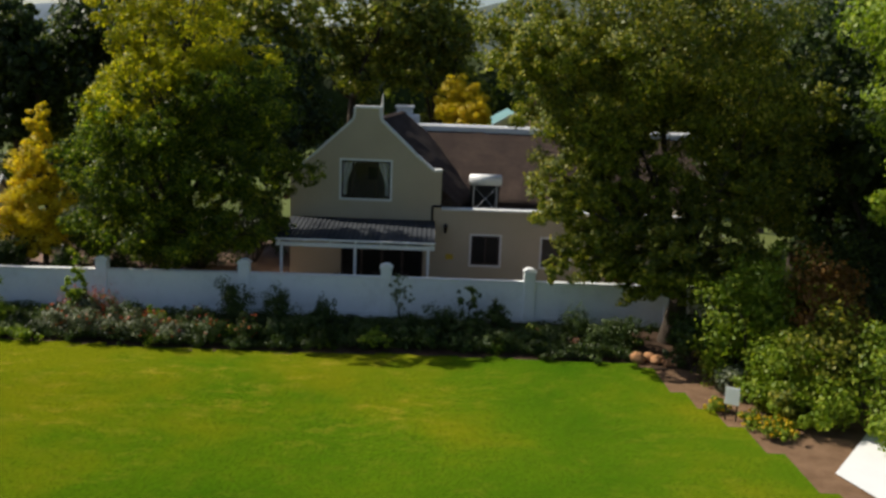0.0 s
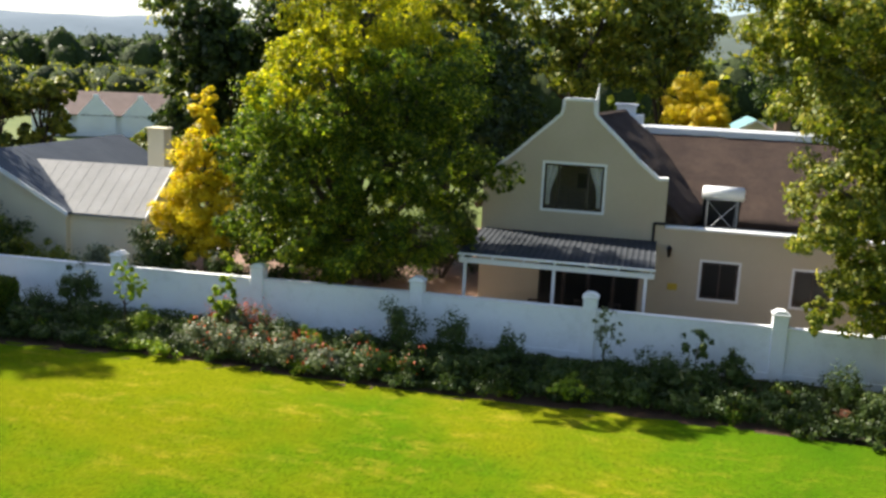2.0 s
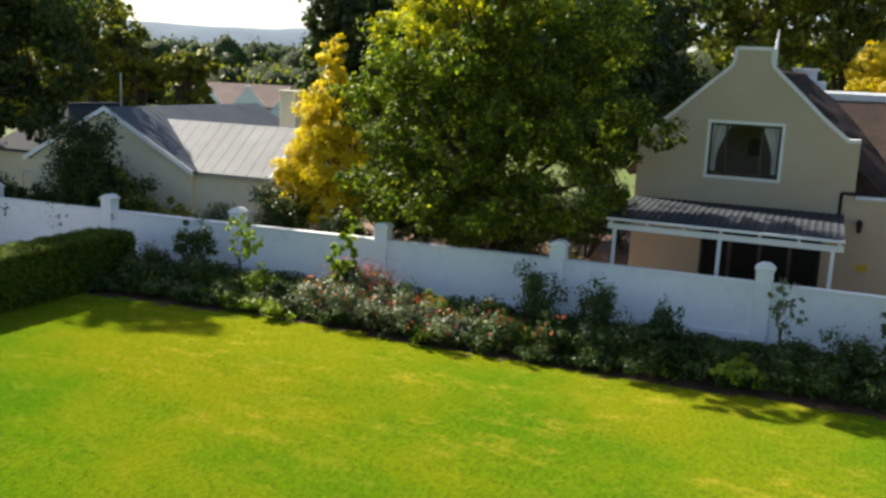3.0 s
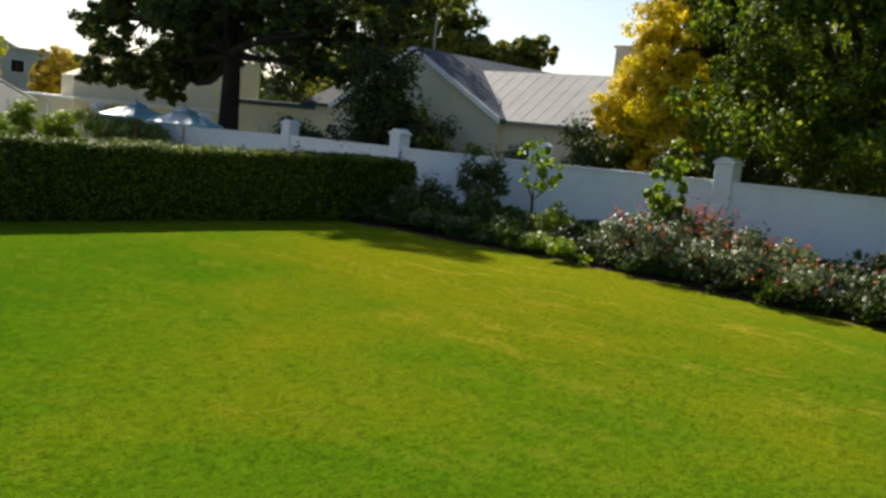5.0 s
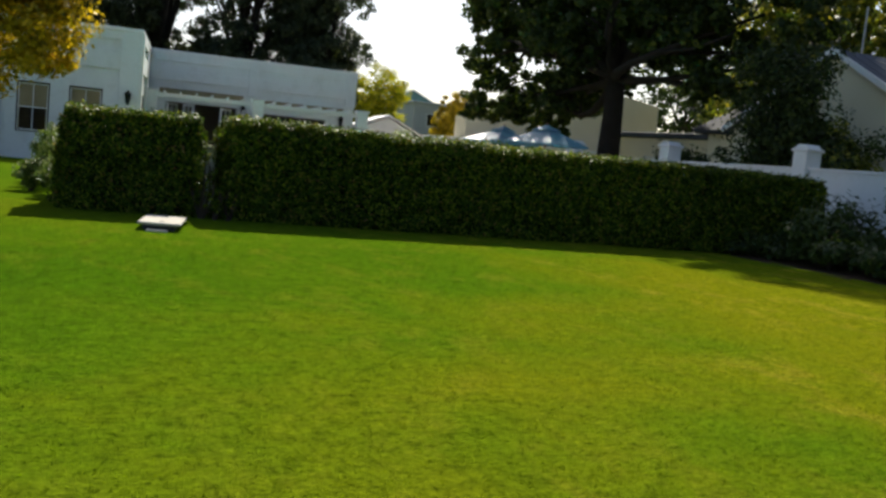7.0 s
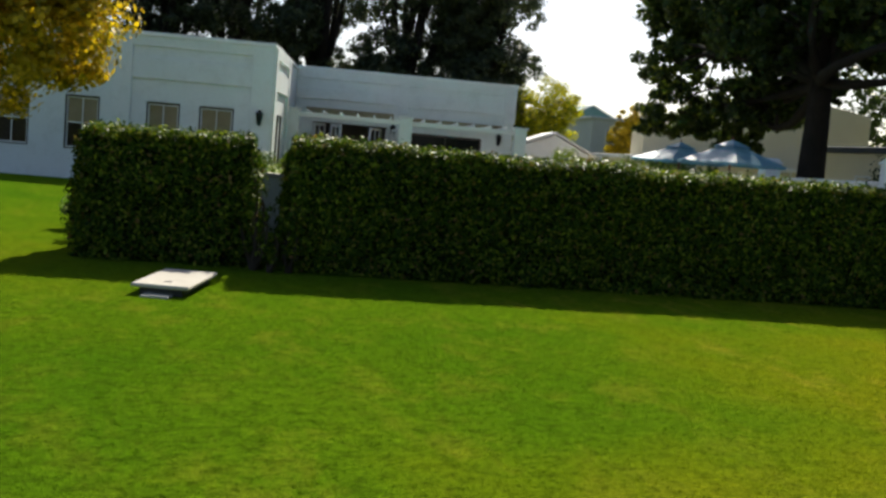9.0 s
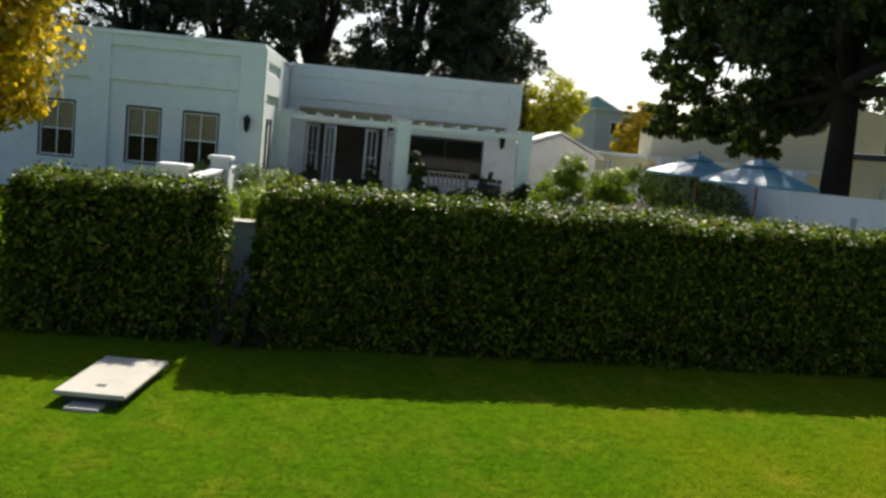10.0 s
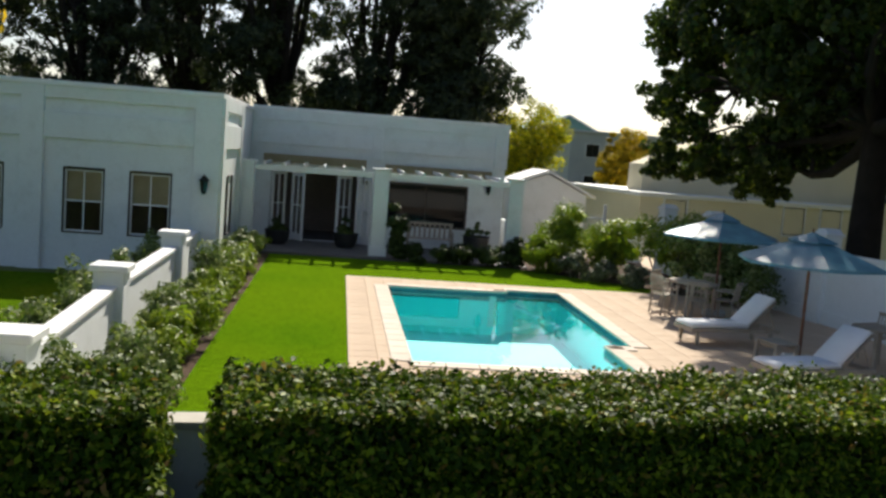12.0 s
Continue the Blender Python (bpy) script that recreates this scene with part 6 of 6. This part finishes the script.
# golden trees beyond the shed
for i, (x, y, h, rr) in enumerate(((-60, 34.0, 5.9, 2.2), (-62, 40.6, 5.1, 1.6), (3.1, 60.0, 9.3, 1.75), (-63.5, 41.8, 4.6, 1.2))):
    tree("tree", (x, y, 0), [(x, y, h - rr * 0.8, rr, rr, rr * 0.9), (x + 0.8, y - 0.9, h - rr * 1.3, rr * 0.8, rr * 0.8, rr * 0.7)], 30000, 0.12, (L_YELLOW, L_AMBER, L_GOLD, L_YELLOW)[i], 330 + i, "round golden-yellow tree beyond the houses", trunk_r=0.15, group="golden trees", clump=0.17, clumps_per=90, shell=0.5)
# dark trees behind the house and to the left
for i, (x, y, h, w, mat) in enumerate(((-8.6, 46.8, 11.5, 2.8, L_DARK), (-9.8, 52.5, 14, 3.8, L_OAK), (-4.6, 66, 17, 4.2, L_OAK), (1.5, 66, 16, 4.0, L_OAK), (-10, 56, 15, 4.5, L_DARK), (-19, 58, 15, 5.0, L_DARK), (-26, 62, 15, 5.0, L_OAK), (-13.5, 49, 13, 3.6, L_DARK), (-24.0, 54, 14.5, 3.2, L_DARK), (11, 76, 13, 5.0, L_DARK), (18, 70, 15, 5.0, L_OAK), (24, 60, 14, 5.0, L_DARK), (21, 45, 16, 5.0, L_DARK), (26, 34, 16, 5.0, L_DARK), (28, 25, 15, 4.5, L_DARK), (17.5, 37, 13, 4.5, L_DARK), (23, 39, 13, 4.5, L_DARK), (19.5, 33, 9, 3.5, L_DARK))):
    r = random.Random(50 + i)
    lobes = [(x + r.uniform(-w, w) * 0.6, y + r.uniform(-w, w) * 0.5, h * r.uniform(0.35, 0.92), w * r.uniform(0.45, 0.7), w * r.uniform(0.45, 0.7), w * r.uniform(0.4, 0.6)) for _ in range(8)]
    tree("tree", (x, y, 0), lobes, 17000, 0.30, mat, 350 + i, "tall dark green tree behind the houses", trunk_r=0.3, group="background trees")
for i, (x, y, h, w, mat) in enumerate(((-45.5, 53, 14, 4.2, L_OAK), (-40.2, 52, 12.5, 3.4, L_OAK), (-36.2, 51, 10.0, 2.0, L_OAK), (-33.2, 52, 8.3, 1.7, L_OAK), (-18.5, 51, 5.5, 2.4, L_DARK), (-16.0, 47, 4.6, 1.8, L_DARK), (-30, 70, 3.2, 2.6, L_DARK), (-37, 72, 3.2, 2.8, L_OAK), (-24, 68, 3.4, 2.6, L_DARK), (-33, 62, 3.0, 2.2, L_OAK), (-28, 58, 3.0, 2.2, L_DARK), (-47.5, 58, 9, 3.6, L_OAK), (-52, 56, 10.5, 4.5, L_OAK), (-60, 58, 11, 5, L_DARK))):
    r = random.Random(90 + i)
    lobes = [(x + r.uniform(-w, w) * 0.6, y + r.uniform(-w, w) * 0.5, h * r.uniform(0.35, 0.85), w * r.uniform(0.4, 0.65), w * r.uniform(0.4, 0.65), w * r.uniform(0.35, 0.55)) for _ in range(7)]
    tree("tree", (x, y, 0), lobes, 12000, 0.28, mat, 380 + i, "leafy green tree beyond the neighbouring houses", trunk_r=0.25, group="background trees")
# bushes behind the boundary wall
# Those beyond y 40 are added as a stand-in for tree shade on the ground.
for i, (x, y, r, h, mat) in enumerate(((-24.1, 34.9, 1.6, 4.5, L_DARK), (-25.1, 34.5, 1.0, 2.8, L_DARK), (-22.6, 34.5, 1.2, 2.7, L_DARK), (-12.2, 40.6, 1.6, 3.2, L_DARK), (-9.8, 41.8, 1.6, 3.0, L_DARK), (-7.6, 43.6, 1.6, 3.4, L_DARK), (-15.6, 41.5, 1.7, 3.0, L_DARK), (-13.8, 44.5, 1.8, 3.6, L_DARK), (-26.8, 34.4, 1.2, 1.9, L_DARK), (-21.6, 34.4, 1.0, 2.2, L_OAK), (-20.0, 34.3, 0.9, 1.9, L_OAK), (-18.2, 34.2, 1.0, 2.2, L_SILVER), (-15.9, 34.5, 1.1, 2.9, L_DARK), (-13.6, 34.6, 1.1, 2.4, L_DARK), (-11.6, 34.7, 1.0, 2.0, L_DARK), (-29.3, 34.6, 1.2, 2.0, L_DARK), (-22.6, 34.4, 0.6, 2.9, L_OAK))):
    shrub("bush", (x, y, 0.0), r, h, int((2200 + 1500 * h) * max(1, r * r)), 0.11, mat, 400 + i, "dense bush growing behind the white wall", None, 0, "bush", "bushes behind the wall")


# ---- neighbouring houses ----
def gabled(name, m, w, d, eave, ridge, wall_mat, roof_mat, label, over=0.25, opening=(), group="", edge=True, ribs=0):
    """A gabled house: front gable in the u-v plane, running back along y."""
    root = thing(name, m, label, "house", group)
    h = w / 2
    part("wall", strip_wall([(-h, -0.2), (h, -0.2), (h, eave), (0, ridge - 0.12), (-h, eave)], [], UPRIGHT, 0, d), wall_mat, root)
    k = (ridge - eave) / h
    for s in (-1, 1):
        bm = bmesh.new()
        prism(bm, [(s * (h + over), eave - over * k), (0, ridge), (0, ridge - 0.1), (s * (h + over), eave - over * k - 0.1)], -over, d + over, UPRIGHT)
        part("roof", bm, roof_mat, root)
        if ribs:
            bm = bmesh.new()
            L = math.hypot(h + over, (h + over) * k)
            for i in range(ribs + 1):
                y = -over + (d + 2 * over) * i / ribs
                prism(bm, [(s * (h + over), eave - over * k + 0.0), (0, ridge), (0, ridge + 0.008), (s * (h + over), eave - over * k + 0.008)], y - 0.02, y + 0.02, UPRIGHT)
            part("roof_ribs", bm, roof_mat, root)
        if edge:
            bm = bmesh.new()
            prism(bm, [(s * (h + over), eave - over * k - 0.16), (0, ridge - 0.14), (0, ridge + 0.03), (s * (h + over), eave - over * k + 0.03)], -over - 0.05, -over - 0.005, UPRIGHT)
            part("barge_board", bm, TRIM, root)
    for (x, z, ww, hh) in opening:
        window(root, Matrix.Translation((x, -0.02, z)), ww, hh, TRIM, (2, 2), 0.05, 0.06)
    return root


gabled("neighbour_house", pose(-25.05, 36.2, 0, 0, 0, 3), 7.4, 11.0, 3.15, 5.2, PALE, SLATE, "cream house with a dark grey sheet roof behind the wall", ribs=24, opening=((-1.6, 1.0, 1.0, 1.2),))
gabled("house_annex", pose(-18.4, 39.1, 0, 0, 0, 93), 4.5, 5.6, 3.15, 4.72, PALE, SHEET, "cream annex with a pale ribbed sheet roof", ribs=12)
tagged(part("chimney", boxes((-21.03, -20.23, 42.1, 42.8, -0.2, 5.98), (-21.09, -20.17, 42.04, 42.86, 5.98, 6.08), bevel=0.02), PALE), "square cream chimney beyond the grey roof", "chimney")
tagged(part("antenna", rods(((-25.3, 37.2, 5.2), (-25.3, 37.2, 6.5), 0.03)), STEEL), "thin roof antenna on the grey roof", "antenna")
hipped = thing("neighbour_house", pose(0, 0, 0), "low cream house with a dark hipped roof behind the bushes", "house")
part("wall", boxes((-32.2, -28.6, 37.7, 45.2, -0.2, 2.96)), PALE, hipped)
eaves = [(-32.65, 37.25), (-28.15, 37.25), (-28.15, 45.65), (-32.65, 45.65)]
bm = bmesh.new()
low_ring = [bm.verts.new((x, y, 2.95)) for x, y in eaves]
high_ring = [bm.verts.new((x, y, 3.07)) for x, y in eaves]
front, back = bm.verts.new((-30.4, 39.7, 4.95)), bm.verts.new((-30.4, 43.2, 4.95))
for k in range(4):
    bm.faces.new((low_ring[k], low_ring[(k + 1) % 4], high_ring[(k + 1) % 4], high_ring[k]))
bm.faces.new(low_ring[::-1])
for f in ((high_ring[0], high_ring[1], front), (high_ring[1], high_ring[2], back, front), (high_ring[2], high_ring[3], back), (high_ring[3], high_ring[0], front, back)):
    bm.faces.new(f)
part("roof", bm, DARKSHEET, hipped, "dark hipped sheet roof")
part("ridge_cap", rods(((-30.4, 39.65, 4.96), (-30.4, 43.25, 4.96), 0.07)), DARKSHEET, hipped)
window(hipped, Matrix.Translation((-30.6, 37.68, 0.9)), 0.9, 1.2, TRIM, (2, 2), 0.05, 0.06)
low = thing("outbuilding", pose(0, 0, 0), "low cream outbuilding with a flat grey roof", "outbuilding")
part("wall", boxes((-39.3, -32.0, 38.6, 40.3, -0.2, 2.8)), PALE, low)
part("roof", boxes((-39.5, -31.8, 38.35, 40.5, 2.8, 3.02), bevel=0.03), SLATE, low)
window(low, Matrix.Translation((-36.9, 38.58, 0.9)), 0.7, 1.1, TRIM, (2, 2), 0.05, 0.06)
cream = thing("neighbour_house", pose(0, 0, 0), "cream flat-roofed house with a pitched corner beyond the oak", "house")
part("wall", boxes((-58, -50, 36.0, 49.0, -0.2, 2.15)), PALE, cream)
part("parapet", boxes((-58.1, -49.9, 35.9, 49.1, 2.15, 2.33), bevel=0.02), TRIM, cream)
bm = bmesh.new()
prism(bm, [(36.9, 2.33), (49.0, 2.33), (49.0, 5.3), (45.0, 5.9), (40.4, 5.0), (36.9, 3.5)], -53.5, -52, Matrix(((0, 0, 1, 0), (1, 0, 0, 0), (0, 1, 0, 0), (0, 0, 0, 1))))
part("upper_wall", bm, PALE, cream)
for y in (37.6, 43.2, 45.0):
    window(cream, Matrix.Translation((-49.98, y, 0.9)) @ Matrix.Rotation(math.pi / 2, 4, "Z"), 1.0, 1.2, DARKWOOD, (2, 1), 0.05, 0.06)
grey = thing("office_building", pose(0, 0, 0), "grey two-storey building far beyond the pool", "building")
part("wall", boxes((-100, -90, 47.5, 62, -0.2, 5.9)), GREYWALL, grey)
part("parapet", boxes((-100.2, -89.8, 47.3, 62.2, 5.9, 6.15), bevel=0.03), GREYWALL, grey)
for y in (49.5, 53.5, 57.5, 60.5):
    for z in (1.2, 3.9):
        window(grey, Matrix.Translation((-89.96, y, z)) @ Matrix.Rotation(math.pi / 2, 4, "Z"), 1.2, 1.1, DARKWOOD, (2, 1), 0.06, 0.05)
gabled("far_house", pose(-104, 52.2, 0, 0, 0, 90), 6.5, 9.0, 6.6, 8.1, GREENROOF, GREENROOF, "far house with green sheet cladding", edge=True)
# white gabled hotel wing far left
hotel = thing("hotel_wing", pose(-60.5, 100.0, 0, 0, 0, 24), "white gabled hotel wing with a brown roof", "building")
part("wall", boxes((-7, 7, 0, 7, -0.2, 2.6)), TRIM, hotel)
for s in (-1, 1):
    bm = bmesh.new()
    prism(bm, [(3.5 + s * 3.9, 2.4), (3.5, 4.9), (3.5, 4.75), (3.5 + s * 3.9, 2.25)], -7.3, 7.3, Matrix(((0, 0, 1, 0), (1, 0, 0, 0), (0, 1, 0, 0), (0, 0, 0, 1))))
    part("roof", bm, BROWNROOF, hotel)
for x in (-5.2, -0.4, 4.4):
    part("gable", strip_wall([(x - 2.1, 0), (x + 2.1, 0), (x + 2.1, 2.3), (x + 0.3, 4.3), (x + 0.28, 4.7), (x - 0.28, 4.7), (x - 0.3, 4.3), (x - 2.1, 2.3)], [], UPRIGHT, -0.4, 0.0), TRIM, hotel)
    window(hotel, Matrix.Translation((x, -0.42, 1.0)), 1.2, 1.4, TRIM, (2, 2), 0.06, 0.06)
gabled("far_house", pose(8, 74, 0, 0, 0, 0), 9.0, 8.0, 4.2, 6.8, PALE, GREENROOF, "far house with a green roof and a brown chimney")
tagged(part("chimney", boxes((9.2, 10.2, 73.0, 74.0, 4.0, 8.4), (9.1, 10.3, 72.9, 74.1, 8.4, 8.6), bevel=0.03), BRICKPAVE), "brown plastered chimney on the green roof", "chimney")


# ---- distance ----
def ridge_line(name, angle0, angle1, dist, depth, heights, material, label, seed):
    """Hills along an arc round the place."""
    n, k = 160, 10
    verts, faces = [], []
    for i in range(n + 1):
        a = radians(angle0 + (angle1 - angle0) * i / n)
        f = i / n * (len(heights) - 1)
        j = min(int(f), len(heights) - 2)
        s = (f - j) * (f - j) * (3 - 2 * (f - j))
        h = heights[j] * (1 - s) + heights[j + 1] * s
        for q in range(k + 1):
            r = dist + depth * q / k
            p = Vector((math.cos(a) * r, math.sin(a) * r, 0))
            z = h * math.sin(q / k * math.pi / 2) * (1 + 0.18 * noise.noise(p * (6.0 / dist) + Vector((seed, 0, 0))) + 0.06 * noise.noise(p * (25.0 / dist)))
            verts.append((p.x, p.y, z - 1))
    for i in range(n):
        for q in range(k):
            a = i * (k + 1) + q
            faces.append((a, a + 1, a + k + 2, a + k + 1))
    return tagged(link_mesh(name, verts, faces, material, smooth=True), label, "hills", kind="structure")


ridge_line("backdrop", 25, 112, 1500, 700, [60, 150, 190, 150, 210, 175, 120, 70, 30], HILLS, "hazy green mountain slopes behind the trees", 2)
ridge_line("backdrop", 105, 185, 2000, 400, [140, 106, 90, 84, 66, 60, 50, 40], FARHILLS, "far hills at the horizon, tinted blue for haze", 5)


def wood(name, angle0, angle1, dist, width, count, h, seed, material, label):
    """Far tree crowns, each a rough dome with leaf sprays on it."""
    rng = np.random.default_rng(seed)
    bm = bmesh.new()
    bmesh.ops.create_icosphere(bm, subdivisions=2, radius=1.0)
    bm.verts.index_update()
    ball = np.array([v.co for v in bm.verts])
    tris = np.array([[v.index for v in f.verts] for f in bm.faces])
    bm.free()
    verts, faces = [], []
    for i in range(count):
        a, r = radians(angle0 + (angle1 - angle0) * rng.random()), dist + width * rng.random()
        s = h * (0.7 + 0.6 * rng.random())
        q = ball * (1 + rng.normal(size=(len(ball), 1)) * 0.13) * np.array([0.42, 0.42, 0.5]) * s + np.array([math.cos(a) * r, math.sin(a) * r, s * 0.45])
        faces.append(tris + len(ball) * i)
        verts.append(q)
    ob = link_mesh(name, np.concatenate(verts).tolist(), np.concatenate(faces).tolist(), CANOPY, smooth=True)
    tagged(ob, label, "woodland", kind="stuff")
    if dist < 700:
        p = np.concatenate(verts)
        p = np.repeat(p, 5, axis=0) + rng.normal(size=(5 * len(p), 3)) * h * 0.06
        leaf_mesh("crown_leaves", p, h * 0.10, material, ob, seed, flat=0.5, long=1.3)
    return ob


wood("far_wood", 112, 152, 150, 130, 420, 6.0, 7, L_OAK, "belt of green trees in the valley")
wood("far_wood", 112, 140, 420, 200, 420, 15.0, 8, L_DARK, "dark pine plantation on the far slope")
wood("far_wood", 60, 116, 120, 90, 240, 11.0, 9, L_OAK, "green trees beyond the roofs")
wood("far_wood", 140, 172, 125, 60, 150, 5.0, 10, L_DARK, "dark trees beyond the pool")

# ---- paving, laid stone by stone ----
pav = tagged(new("pool_paving"), "sandstone paving round the swimming pool", "paving", kind="structure")
pav.matrix_world = G
stone_mesh = {}


def stone(a0, a1, b0, b1, material, name):
    w, d = round(a1 - a0, 3), round(b1 - b0, 3)
    key = (w, d, material.name)
    if key not in stone_mesh:
        bm = boxes((-w / 2 + 0.002, w / 2 - 0.002, -d / 2 + 0.002, d / 2 - 0.002, -0.04, 0.0), bevel=0.004)
        me = bpy.data.meshes.new(name)
        bm.to_mesh(me)
        bm.free()
        me.materials.append(material)
        stone_mesh[key] = me
    ob = new(name, stone_mesh[key])
    ob.parent = pav
    ob.matrix_local = Matrix.Translation(((a0 + a1) / 2, (b0 + b1) / 2, PZ - 0.02 + 0.004 * rng.random()))


def inside_pool(a, b):
    return (-0.05 < a < 7.85 and 0 < b < 3.58) or (-0.35 < a < 5.85 and 2.85 < b < 4.14)


step = 0.45
many = []
na, nb = 0, 0
a = -1.35
while a < 13.4:
    b = -0.95
    while b < 8.9:
        if not any(inside_pool(a + step * p, b + step * q) for p in (0.12, 0.5, 0.88) for q in (0.12, 0.5, 0.88)):
            q = G @ Vector((a + step / 2, b + step / 2, 0))
            if q.y < WALL_Y - 0.3 and q.x < -21.4:
                if a < 9.0 and b < 6.6:
                    stone(a, a + step, b, b + step, STONE, "paver")
                else:
                    many.append((a, b))
        b += step
    a += step
verts, faces = [], []
for a, b in many:
    k = len(verts)
    z = PZ - 0.02
    for x, y in ((a + 0.004, b + 0.004), (a + step - 0.004, b + 0.004), (a + step - 0.004, b + step - 0.004), (a + 0.004, b + step - 0.004)):
        verts.append((x, y, z))
    for x, y in ((a + 0.004, b + 0.004), (a + step - 0.004, b + 0.004), (a + step - 0.004, b + step - 0.004), (a + 0.004, b + step - 0.004)):
        verts.append((x, y, z - 0.05))
    faces += [(k, k + 1, k + 2, k + 3), (k, k + 4, k + 5, k + 1), (k + 1, k + 5, k + 6, k + 2), (k + 2, k + 6, k + 7, k + 3), (k + 3, k + 7, k + 4, k)]
rest = link_mesh("pavers", verts, faces, STONE, pav)
rest["kind"] = "stuff"
# pale coping round the water
for k in range(len(POOL)):
    (a0, b0), (a1, b1) = POOL[k], POOL[(k + 1) % len(POOL)]
    L = math.hypot(a1 - a0, b1 - b0)
    n = max(1, round(L / 0.5))
    ang = math.atan2(b1 - b0, a1 - a0)
    for i in range(n):
        key = ("coping", round(L / n, 3))
        if key not in stone_mesh:
            w = L / n
            bm = boxes((0.004, w - 0.004, -0.30, 0.03, -0.045, 0.006), bevel=0.01)
            me = bpy.data.meshes.new("coping_stone")
            bm.to_mesh(me)
            bm.free()
            me.materials.append(COPING)
            stone_mesh[key] = me
        ob = new("coping_stone", stone_mesh[key])
        ob.parent = pav
        ob.matrix_local = Matrix.Translation((a0 + (a1 - a0) * i / n, b0 + (b1 - b0) * i / n, PZ - 0.004)) @ Matrix.Rotation(ang, 4, "Z")
